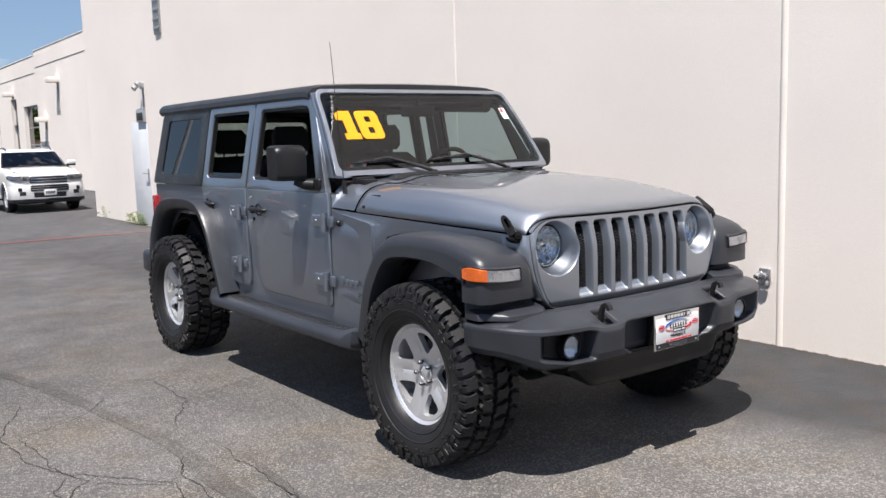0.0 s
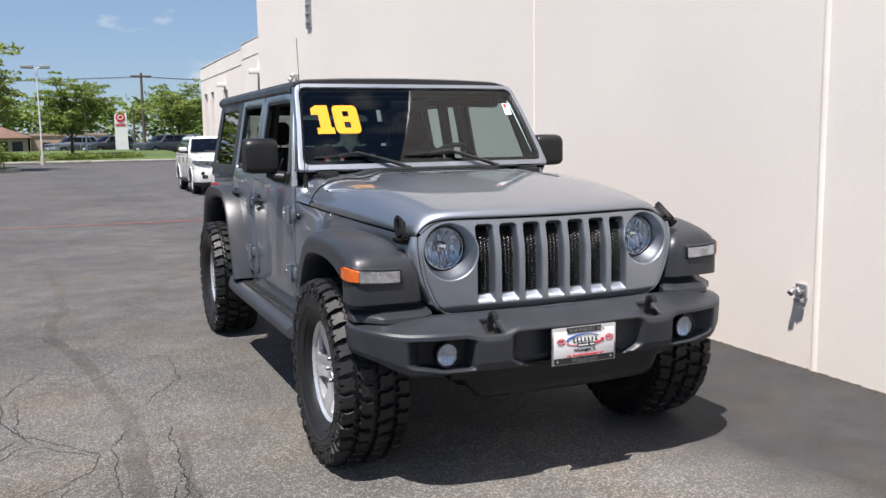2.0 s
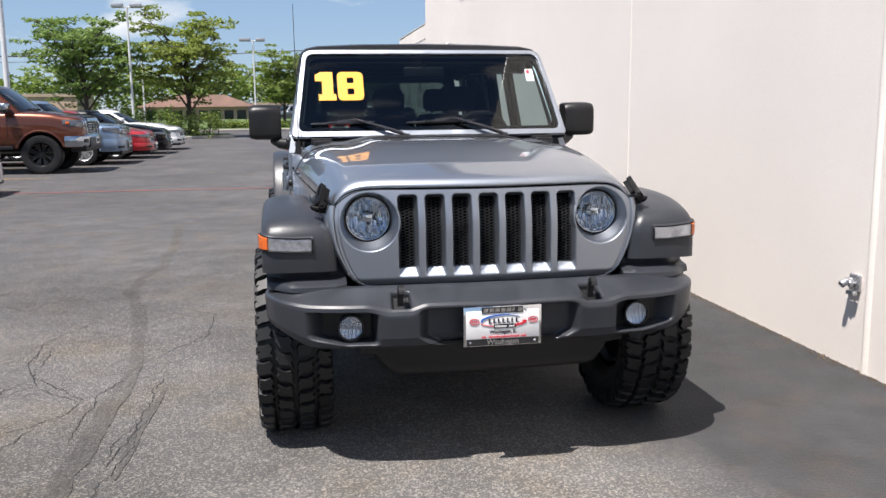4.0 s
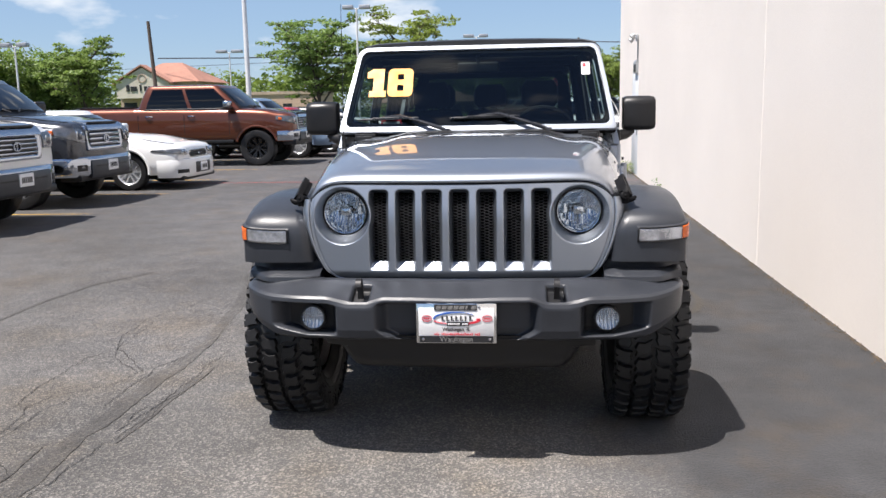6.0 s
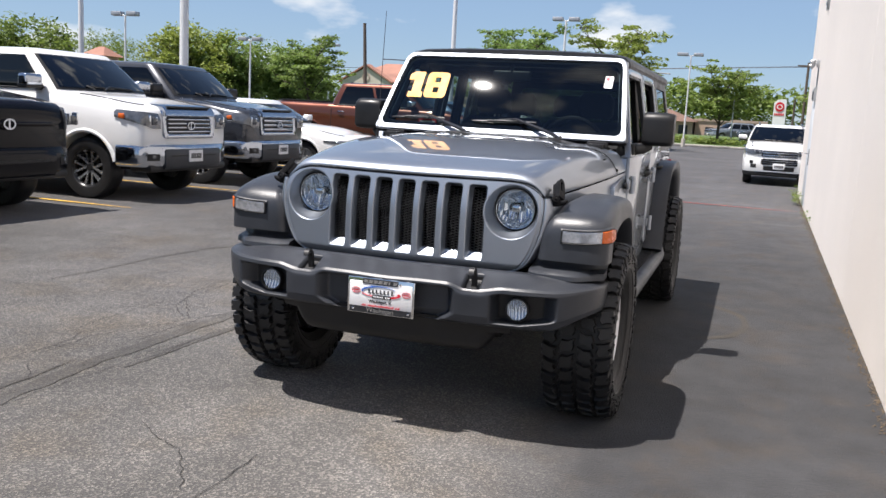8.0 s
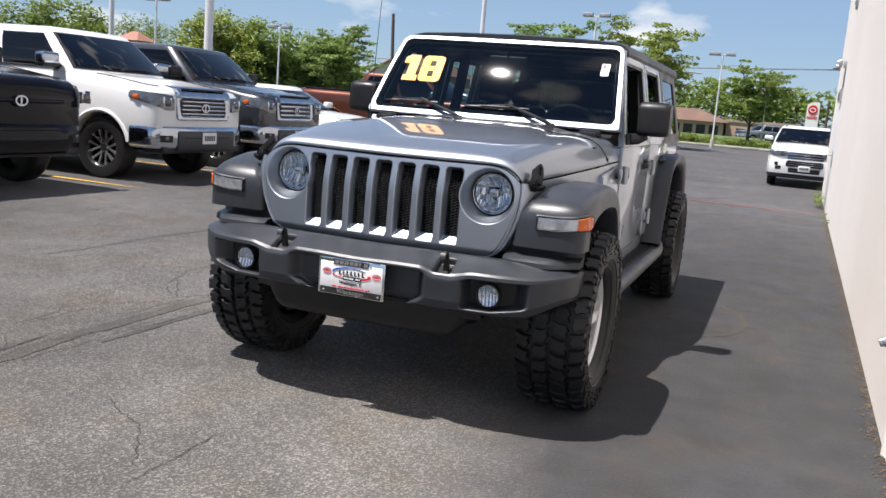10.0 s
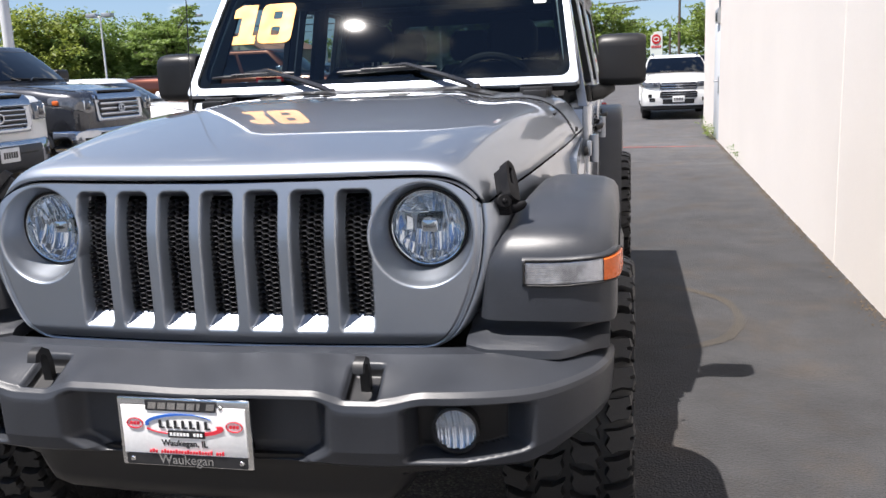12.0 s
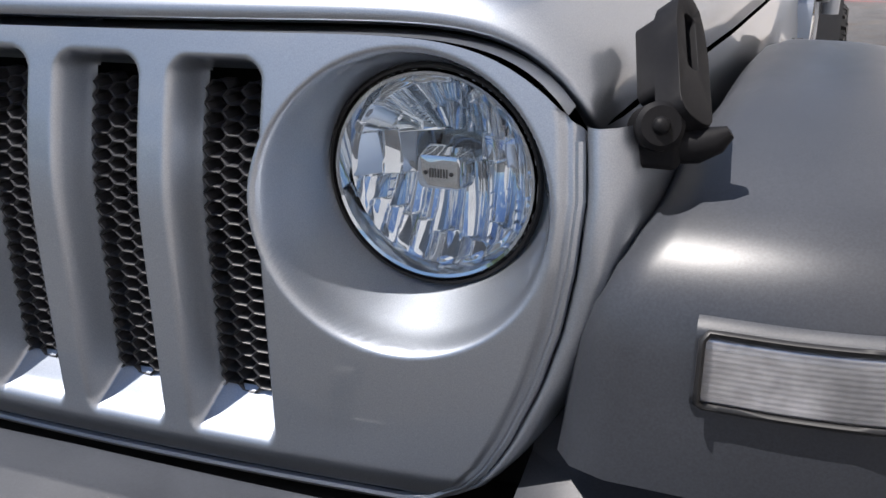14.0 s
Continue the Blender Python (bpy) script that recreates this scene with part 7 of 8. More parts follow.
    if not plain:
      b = bmesh.new()
      box(b, 0.105, 0.134, -0.155, 0.155, (bz0 + bz1) / 2 - 0.085, (bz0 + bz1) / 2 + 0.075, 0.005)
      pl = part("plate", b, M_WHITE, car, "white plate")
      b = bmesh.new()
      for k in range(6):
          box(b, 0.132, 0.1365, -0.115 + k * 0.04, -0.087 + k * 0.04, (bz0 + bz1) / 2 - 0.04, (bz0 + bz1) / 2 + 0.03)
      part("plate_bars", b, M_BLACKINK, pl)
    b = bmesh.new()
    box(b, -0.3, 0.04, -hw * 0.86, hw * 0.86, zb - 0.10, bz0 + 0.03, 0.03)
    part("air_dam", b, M_BLACK, car)
    if d["kind"] == "pickup" and not plain:
        b = bmesh.new()
        loft(b, [[(0.045, y, g1 + 0.02), (0.035, y, g1 + 0.075), (-0.02, y, nose + 0.012), (-0.20, y, nose + 0.045), (-0.20, y, nose - 0.1), (-0.02, y, g1)] for y in span(-gw * 1.12, gw * 1.12, 6)])
        cap = part("hood_cap", b, d.get("bar_mat", M_CARCHROME), car, "bright hood front trim")
        b = bmesh.new()
        box(b, -0.06, 0.02, -gw * 0.92, gw * 0.92, nose - 0.015, nose + 0.012, 0.008, 2, Matrix.Translation((0.0, 0, 0.012)))
        part("hood_scoop", b, M_BLACK, cap)
    # shut lines, handles
    for s in (1, -1):
        for f in d["doors"]:
            b = bmesh.new()
            box(b, f - 0.006, f + 0.006, min(s * hw * 0.96, s * (hw + 0.002)), max(s * hw * 0.96, s * (hw + 0.002)), zb + 0.2, zl - 0.13)
            part("shut_line", b, M_BLACK, body)
        for f in d["handles"]:
            b = bmesh.new()
            tube(b, [(f + 0.09, s * hw * 0.985, zl - 0.17), (f + 0.05, s * (hw + 0.03), zl - 0.165), (f - 0.05, s * (hw + 0.03), zl - 0.165), (f - 0.09, s * hw * 0.985, zl - 0.17)], 0.018, 6)
            part("door_handle", b, d.get("bar_mat", M_CARCHROME), body)
        b = bmesh.new()
        box(b, xb + r * 1.3, xf - r * 1.3, min(s * (hw - 0.12), s * (hw + 0.03)), max(s * (hw - 0.12), s * (hw + 0.03)), zb - 0.03, zb + 0.06, 0.02)
        part("sill_step", b, d.get("sill_mat", M_BLACK), car)
    if d["kind"] == "pickup":
        b = bmesh.new()
        box(b, -L + 0.12, xe - 0.12, -hw * 0.8, hw * 0.8, ze + 0.015, ze + 0.05, 0.01)
        part("bed_cover", b, M_BLACK, car)
    # wheels
    ty, rm, spokes = road_wheel(r, d["tyre_w"], d["rim"], d["spokes"], d["rim_mat"])
    for x in (xf, xb):
        for s in (1, -1):
            w = new("wheel", rm)
            w.parent = car
            w.matrix_local = pose(x, s * (hw - d["tyre_w"] / 2 - 0.02 + d.get("poke", 0)), r, 0, 0, 180 if s > 0 else 0)
            t = new("tyre", ty)
            t.parent = w
            for k in range(d["spokes"] if s < 0 or d["kind"] == "suv" else 0):
                for me in spokes:
                    o = new("spoke", me)
                    o.parent = w
                    o.matrix_local = Matrix.Rotation(2 * math.pi * k / d["spokes"], 4, "Y")
    return car


PICKUP = dict(kind="pickup", L=5.82, hw=1.0, zb=0.50, nose=1.25, cowl=(-1.20, 1.37), belt=1.41, roof=(-1.86, -3.80, 1.98), tail=(-4.12, 1.43), glass_end=-4.08, tumble=0.79,
              axles=(-0.90, -4.62), tyre=0.41, tyre_w=0.29, rim=0.25, spokes=6, rim_mat=M_ALLOY_DARK, grille=(0.50, 0.90, 1.13), bars=4, bar_h=0.012, bumper=(0.47, 0.76), bumper_mat=M_CARCHROME,
              panes=((0.0, 0.46), (0.50, 0.97)), doors=(-1.62, -2.78, -3.98), handles=(-2.60, -3.70), mirror_mat=M_CARCHROME, lamp_drop=0.17, surround=0.075, lamp_in=0.64, lamp_h=0.105)
SUV = dict(kind="suv", L=4.89, hw=0.955, zb=0.36, nose=1.02, cowl=(-1.25, 1.12), belt=1.16, roof=(-1.95, -4.25, 1.73), tail=(-4.1, 1.14), glass_end=-4.72, tumble=0.72,
           axles=(-0.93, -3.72), tyre=0.37, tyre_w=0.24, rim=0.24, spokes=5, rim_mat=M_ALLOY, grille=(0.48, 0.80, 0.96), bars=2, bar_h=0.03, bumper=(0.36, 0.72),
           panes=((0.0, 0.36), (0.39, 0.70), (0.73, 0.97)), doors=(-1.45, -2.5, -3.5), handles=(-2.35, -3.3), lamp_drop=0.12, surround=0.03)
SEDAN = dict(kind="sedan", L=4.87, hw=0.925, zb=0.27, nose=0.80, cowl=(-1.35, 0.98), belt=1.0, roof=(-2.15, -3.35, 1.46), tail=(-4.2, 1.02), glass_end=-4.3, tumble=0.68,
             axles=(-0.95, -3.69), tyre=0.335, tyre_w=0.225, rim=0.225, spokes=5, rim_mat=M_ALLOY, grille=(0.36, 0.42, 0.60), bars=1, bar_h=0.012, bumper=(0.25, 0.50),
             panes=((0.0, 0.47), (0.51, 0.95)), doors=(-1.5, -2.6, -3.5), handles=(-2.45, -3.4), lamp_drop=0.12, surround=0.025, lamp_h=0.055, lamp_in=0.58, lamp_back=0.5)


def variant(base, **kw):
    d = dict(base)
    d.update(kw)
    return d


vehicle("pickup_truck", "white pickup truck with chrome grille and bumper", (-5.95, 6.3, 0), 0, P_WHITE, PICKUP)
vehicle("pickup_truck", "charcoal pickup truck with chrome grille", (-6.25, 9.25, 0), 0, P_GREY, variant(PICKUP, mirror_mat=M_BLACK, bars=3, bar_h=0.02))
vehicle("pickup_truck", "black pickup truck with a plain nose and bright emblem", (-6.12, 3.3, 0), 0, P_BLACK, variant(PICKUP, bumper_mat=P_BLACK, plain=True, mirror_mat=M_BLACK, lamp_in=0.84, lamp_h=0.12))
vehicle("saloon_car", "white saloon car with a split dark grille", (-5.85, 12.1, 0), 0, P_WHITE, variant(SEDAN, bar_mat=M_BLACK, grille=(0.38, 0.60, 0.655), bars=1, bar_h=0.008, bumper=(0.22, 0.56)))
vehicle("pickup_truck", "lifted copper-brown pickup truck with black off-road wheels", (-5.45, 18.6, 0.0), 0, P_COPPER,
        variant(PICKUP, zb=0.60, nose=1.29, cowl=(-1.12, 1.42), belt=1.43, roof=(-1.84, -3.82, 2.05), tail=(-4.10, 1.47), glass_end=-4.05, axles=(-0.93, -4.66), tyre=0.45, tyre_w=0.33, rim_mat=M_BLACKRIM, spokes=8, grille=(0.50, 0.92, 1.17), bumper=(0.62, 0.88), poke=0.04, rim=0.27))
vehicle("estate_car", "pale blue sport utility car in a bay", (-5.2, 21.6, 0), 0, P_BLUE, SUV)
vehicle("saloon_car", "red saloon car in a bay", (-4.9, 24.4, 0), 0, P_RED, SEDAN)
vehicle("saloon_car", "black saloon car in a bay", (-4.8, 27.2, 0), 0, P_BLACK, SEDAN)
vehicle("saloon_car", "white saloon car in a bay", (-4.7, 30.2, 0), 0, P_WHITE, SEDAN)
vehicle("sport_utility_vehicle", "white compact sport utility vehicle with a barred chrome grille", (2.12, 19.45, 0), -90, P_WHITE, variant(SUV, hw=0.955, nose=1.05, cowl=(-1.12, 1.20), belt=1.20, roof=(-1.98, -4.2, 1.73), tumble=0.76, grille=(0.47, 0.80, 0.955), bars=2, bar_h=0.02, bumper=(0.33, 0.77), lamp_in=0.50, lamp_h=0.075, lamp_drop=0.12, surround=0.02, face=True)).scale = (0.89, 0.89, 0.89)
vehicle("sport_utility_vehicle", "dark grey sport utility vehicle", (8.2, 55, 0), -90, P_DARKGREY, SUV)
for x, y, p, dd, lab in ((4.2, 72, P_DARKGREY, SUV, "dark grey sport utility vehicle far off"), (6.4, 73.5, P_BLACK, SEDAN, "black saloon car far off"), (8.6, 74, P_DARKGREY, SEDAN, "dark saloon car far off"), (0.4, 82, P_DARKGREY, SUV, "dark sport utility vehicle far off"), (-2.6, 84, P_SILVER, SUV, "silver sport utility vehicle far off")):
    vehicle("parked_car", lab, (x, y, 0.12), -150, p, dd, "far cars")


# ---- beyond the lot: kerb, grass, trees, poles, buildings ----
M_GRASS = material("lawn_grass", (0.075, 0.115, 0.03), 0.95, 0, 0.3, 0.4, 12, 0.35, bump=0.6, bump_scale=30)
M_BARK = material("grey_brown_bark", (0.075, 0.06, 0.048), 0.9, 0, 0.25, 6, 60, 0.3, bump=0.5, bump_scale=40)
M_LEAF = leaf_material("bright_green_leaves", (0.165, 0.245, 0.062), 0.42)
M_LEAF_DARK = leaf_material("dark_green_leaves", (0.12, 0.19, 0.045), 0.38)
M_POLE = material("white_pole_paint", (0.72, 0.72, 0.71), 0.45, 0, 0.06, 2, 40, 0.05)
M_WOODPOLE = material("weathered_pole_wood", (0.11, 0.085, 0.065), 0.9, 0, 0.2, 3, 40, 0.25)
M_BROWNROOF = material("brown_shingle_roof", (0.16, 0.095, 0.07), 0.9, 0, 0.2, 0.6, 8, 0.2)
M_ORANGEROOF = material("orange_tile_roof", (0.32, 0.16, 0.115), 0.85, 0, 0.15, 0.6, 8, 0.2)
M_TANWALL = material("tan_block_wall", (0.42, 0.32, 0.25), 0.9, 0, 0.12, 0.6, 6, 0.1)
M_PINKWALL = material("pale_brick_wall", (0.48, 0.34, 0.26), 0.9, 0, 0.12, 0.6, 6, 0.1)
M_SIGNWHITE = material("sign_enamel_white", (0.82, 0.82, 0.82), 0.35, 0, 0.03, 2, 30, 0.02)
M_SIGNRED = material("sign_enamel_red", (0.62, 0.02, 0.03), 0.35, 0, 0.05, 2, 30, 0.02)
M_DARKGLASS = material("dark_shop_glass", (0.03, 0.035, 0.04), 0.12, 0, 0.1, 1, 20, 0.1)


def berm_z(x, y):
    return 0.14 + 0.42 * smooth01(57, 66, y) - 0.25 * smooth01(80, 110, y)


b = bmesh.new()
grid(b, lambda u, v: (u, v, berm_z(u, v) + 0.03 * noise.noise((u * 0.7, v * 0.7, 0))), span(-60, 6, 66), [57.35, 58, 59, 60, 61.5, 63, 65, 67, 70, 75, 80])
solo("lawn", b, M_GRASS, "rough green grass bank behind the kerb", "grass", "stuff")
b = bmesh.new()
grid(b, lambda u, v: (u, v, 0.02), span(-400, 400, 8), [80.5, 140, 400, 1500])
solo("far_field", b, M_FARLAND, "far grass and ground", "ground", "structure")
b = bmesh.new()
for x in span(-60, 6, 22)[:-1]:
    box(b, x, x + 2.98, 57.1, 57.36, 0, 0.15, 0.03)
solo("kerb", b, M_CONCRETE, "pale concrete kerb along the grass", "kerb", "structure")
# planted island nearer by
isle = soften([(-30, 41.3), (-6.2, 41.2), (-3.6, 43.0), (-3.6, 45.2), (-6.0, 46.6), (-30, 46.6)], 0.9, 5)
b = bmesh.new()
prism(b, isle, lambda u, v, w: (u, v, w), 0.0, 0.15, bev=0.03)
solo("kerb_island", b, M_CONCRETE, "raised kerbed planting island", "kerb", "structure")
b = bmesh.new()
prism(b, [(x * 0.985 - 0.25, 43.9 + (y - 43.9) * 0.88) for x, y in isle], lambda u, v, w: (u, v, w), 0.1, 0.18)
solo("island_lawn", b, M_GRASS, "grass on the planting island", "grass", "structure")


def leaf_clump(verts, faces, rnd, c, rad, count, size, flat=0.6):
    for _ in range(count):
        d = Vector((rnd.gauss(0, 1), rnd.gauss(0, 1), rnd.gauss(0, 1) * flat))
        d = d.normalized() * rad * rnd.random() ** 0.45
        p = Vector(c) + Vector((d.x, d.y, d.z * flat))
        a = Vector((rnd.uniform(-1, 1), rnd.uniform(-1, 1), rnd.uniform(-0.5, 0.5))).normalized()
        n_ = Vector((rnd.uniform(-1, 1), rnd.uniform(-1, 1), rnd.uniform(0.2, 1.4))).normalized()
        e = a.cross(n_).normalized()
        s = size * rnd.uniform(0.6, 1.3)
        k = len(verts)
        verts += [p - a * s, p - e * s * 0.45, p + a * s, p + e * s * 0.45]
        faces.append((k, k + 1, k + 2, k + 3))


def mesh_of(name, verts, faces, mat):
    me = bpy.data.meshes.new(name)
    me.from_pydata([tuple(v) for v in verts], [], faces)
    me.materials.append(mat)
    return me


def tree(at, h, spread, seed, mat, label, airy=True, fork=0.3, leaf=0.11, dense=1.0, z0=0.1):
    rnd = random.Random(seed)
    t = thing("tree", label, "tree", (*at, z0), 0, "trees")
    limbs, tips = bmesh.new(), []
    top = h * (0.62 if airy else 0.5)
    trunk = [Vector((rnd.uniform(-0.04, 0.04) * k, rnd.uniform(-0.04, 0.04) * k, top * k / 5)) for k in range(6)]
    r0 = h * 0.017
    tube(limbs, trunk, [r0 * (1.15 - 0.13 * k) for k in range(6)], 8)
    n_ = 15 if airy else 13
    for k in range(n_):
        f = fork + (1 - fork) * k / (n_ - 1)
        base = trunk[min(4, int(f * 5))].lerp(trunk[min(5, int(f * 5) + 1)], (f * 5) % 1)
        a = k * 2.4 + rnd.uniform(-0.4, 0.4)
        reach = spread * (1.0 - 0.55 * abs(f - 0.45) * 1.3) * rnd.uniform(0.75, 1.1)
        rise = (h - base.z) * rnd.uniform(0.35, 0.75) * (0.55 + 0.6 * f)
        p, pts = base, [base]
        for j in range(1, 5):
            q = j / 4
            pts.append(base + Vector((math.cos(a) * reach * q, math.sin(a) * reach * q, rise * q ** (0.8 if airy else 0.7))) + Vector((rnd.uniform(-1, 1), rnd.uniform(-1, 1), rnd.uniform(-1, 1))) * 0.05 * reach * q)
        tube(limbs, pts, [r0 * 0.5 * (1 - 0.2 * j) for j in range(5)], 5)
        for j in range(1, 5):
            for _ in range(3 if airy else 4):
                off = Vector((rnd.gauss(0, 1), rnd.gauss(0, 1), rnd.gauss(0, 0.45))) * spread * 0.16
                tip = pts[j] + off
                tips.append((tip, j))
                tube(limbs, [pts[j], pts[j].lerp(tip, 0.6) + Vector((0, 0, 0.04)), tip], [r0 * 0.18, r0 * 0.12, r0 * 0.06], 4, False)
    verts, faces = [], []
    for tip, j in tips:
        leaf_clump(verts, faces, rnd, tip, spread * (0.17 if airy else 0.22) * rnd.uniform(0.8, 1.3), int((56 if airy else 46) * dense), leaf, 0.42 if airy else 0.75)
    if not airy:
        for _ in range(40):
            a, q = rnd.uniform(0, 6.28), rnd.random() ** 0.6
            z = h * rnd.uniform(0.35, 0.97)
            w = spread * math.sqrt(max(0.05, 1 - ((z / h - 0.58) / 0.45) ** 2))
            leaf_clump(verts, faces, rnd, (math.cos(a) * w * q, math.sin(a) * w * q, z), spread * 0.24, int(40 * dense), leaf, 0.75)
    part("trunk", limbs, M_BARK, t)
    crown = new("crown", mesh_of("crown", verts, faces, mat))
    crown.parent = t
    return t


TREES = [((-5.8, 44.0), 7.1, 3.0, 1, True), ((-10.7, 42.9), 7.2, 3.1, 2, True), ((-0.95, 62), 5.9, 2.9, 3, True), 
         ((-27, 49.2), 6.5, 2.5, 5, True), ((8.0, 76), 6.2, 3.2, 6, True),
         ((-36.5, 54.5), 6.4, 3.2, 7, False), ((-38.6, 52.5), 7.2, 3.3, 8, False), ((-47.5, 46), 6.4, 3.8, 9, False), ((-53, 42), 6.2, 4.0, 10, False), ((-33, 57.5), 5.6, 2.6, 11, False),
         ((-66, 93), 9.6, 5.4, 14, False), ((-80, 92), 9.6, 5.6, 15, False), ((-55, 96), 9.0, 5.0, 16, False)]
for at, h, sp, sd, airy in TREES:
    tree(at, h, sp, sd, M_LEAF if airy or sd in (7, 8, 11) else M_LEAF_DARK, "young honey locust with layered light green leaves" if airy else "dense round-headed dark green tree", airy, 0.28 if airy else 0.2, 0.12 if airy else 0.17, z0=berm_z(*at) if 57 < at[1] < 80 else 0.0)


def hedge(x0, x1, y0, y1, h, seed, name="hedge"):
    rnd = random.Random(seed)
    t = thing(name, "dense clipped green shrub hedge on the island", "hedge", ((x0 + x1) / 2, (y0 + y1) / 2, 0.12), 0, "hedges")
    verts, faces = [], []
    w, dd = (x1 - x0) / 2, (y1 - y0) / 2
    for _ in range(int(22 * (x1 - x0) * max(1, h))):
        p = (rnd.uniform(-w, w), rnd.uniform(-dd, dd), rnd.uniform(0.1, h * rnd.uniform(0.75, 0.95)))
        leaf_clump(verts, faces, rnd, p, 0.32, 34, 0.08, 0.9)
    o = new("foliage", mesh_of("foliage", verts, faces, M_LEAF_DARK if seed % 2 else M_LEAF))
    o.parent = t
    stems = bmesh.new()
    for k in range(int(6 * w)):
        x = rnd.uniform(-w, w)
        tube(stems, [(x, 0, 0), (x + rnd.uniform(-0.2, 0.2), rnd.uniform(-0.2, 0.2), h * 0.8)], [0.03, 0.01], 5)
    part("stems", stems, M_BARK, t)


hedge(-9.2, -6.6, 41.8, 43.2, 1.55, 21)
hedge(-6.7, -4.2, 41.9, 43.4, 1.30, 22)
hedge(-14.5, -9.4, 42, 43.4, 1.2, 24)
hedge(-22, -15, 42.2, 43.6, 1.35, 26)
hedge(-30, -22.2, 42.2, 43.6, 1.4, 28)
for x0, x1, y, h, sd in ((-5.6, -3.0, 58.6, 0.5, 31), (-2.6, 0.5, 58.8, 0.45, 32), (0.8, 3.4, 59.5, 0.35, 33)):
    hedge(x0, x1, y, y + 1.2, h, sd, "low_shrubs")
# far woods along the horizon
rnd = random.Random(77)
verts, faces = [], []
for k in range(900):
    x = rnd.uniform(-75, 40)
    y = 112 + 0.12 * x + rnd.uniform(-6, 6)
    hh = 5.6 + 1.6 * noise.noise((x * 0.16, 2.2, 0)) + 0.8 * noise.noise((x * 0.6, 4.2, 0))
    leaf_clump(verts, faces, rnd, (x, y, rnd.uniform(0.3, 1) * hh), 1.5, 26, 0.42, 0.8)
for k in range(520):
    y = rnd.uniform(-45, 16)
    leaf_clump(verts, faces, rnd, (-33 + rnd.uniform(-3, 3) - 0.1 * y, y, rnd.uniform(0.15, 1) * (6.4 + 1.4 * noise.noise((y * 0.2, 7.2, 0)))), 1.3, 26, 0.36, 0.8)
woods = new("far_woods", mesh_of("far_woods", verts, faces, M_LEAF_DARK))
tagged(woods, "line of dense dark green woods on the horizon", "trees", kind="stuff")


# lamp standards, utility poles and wires
def lamp_pole(x, y, z0, h, r, heads, label, turn=0, base=True):
    t = thing("street_lamp", label, "street lamp", (x, y, z0), turn, "lot lamps")
    b = bmesh.new()
    tube(b, [(0, 0, 0), (0, 0, h * 0.5), (0, 0, h)], [r, r * 0.9, r * 0.75], 12)
    part("pole", b, M_POLE, t)
    if base:
        b = bmesh.new()
        lathe(b, [(0, 0.45), (r * 1.9, 0.45), (r * 2.2, 0.4), (r * 2.2, -0.1)], None, 16)
        part("footing", b, M_CONCRETE, t)
    for k in heads:
        b = bmesh.new()
        s = 1 if k > 0 else -1
        tube(b, [(0, 0, h - 0.05), (s * 0.18, 0, h + 0.02)], 0.03, 6)
        part("arm", b, M_POLE, t)
        b = bmesh.new()
        box(b, min(s * 0.16, k), max(s * 0.16, k), -0.18, 0.18, h - 0.04, h + 0.16, 0.03)
        part("lamp_head", b, M_GALV, t, "grey box lamp head")
    return t


lamp_pole(-2.75, 54.4, 0.1, 5.65, 0.055, (-0.85, 0.75), "tall white lot lamp with two box heads")
lamp_pole(-8.25, 41.8, 0.1, 6.3, 0.065, (-0.7, 0.7), "tall white lot lamp with two box heads")
lamp_pole(-0.05, 61.5, 0.3, 3.4, 0.05, (), "short white post beside the lot")
lamp_pole(-12.0, 14.6, 0.0, 9.0, 0.115, (-0.8, 0.8), "thick white lamp pole among the cars")
lamp_pole(-12.0, 35.0, 0.0, 9.5, 0.115, (-0.8, 0.8), "thick white lamp pole among the cars")
lamp_pole(-24.0, 24.6, 0.0, 9.0, 0.11, (-0.8, 0.8), "thick white lamp pole among the cars")
lamp_pole(-27.0, 30.9, 0.0, 5.1, 0.055, (-0.7, 0.7), "slim grey lot lamp with two heads")
lamp_pole(-24.9, 38.5, 0.0, 4.7, 0.055, (-0.7, 0.7), "slim grey lot lamp with two heads")
lamp_pole(-9.75, 55.3, 0.1, 5.4, 0.055, (-1.3, 1.2), "slim grey lot lamp with two heads")
lamp_pole(-19.5, 55.0, 0.1, 5.1, 0.05, (-0.9, 0.9), "slim grey lot lamp with two heads")
lamp_pole(-31.0, 60.0, 0.3, 5.8, 0.05, (-0.9, 0.9), "slim grey lot lamp with two heads")


def utility_pole(x, y, h, r, lean=(0, 0), arm=0.9):
    t = thing("utility_pole", "weathered wooden utility pole", "pole", (x, y, 0), 0, "utility poles")
    b = bmesh.new()
    tube(b, [(0, 0, 0), (lean[0] * 0.5, lean[1] * 0.5, h * 0.5), (*lean, h)], [r, r * 0.85, r * 0.7], 10)
    part("pole", b, M_WOODPOLE, t)
    if arm:
        b = bmesh.new()
        box(b, lean[0] - arm, lean[0] + arm, -0.05, 0.05, h - 0.35, h - 0.22)
        part("crossarm", b, M_WOODPOLE, t)
    return t


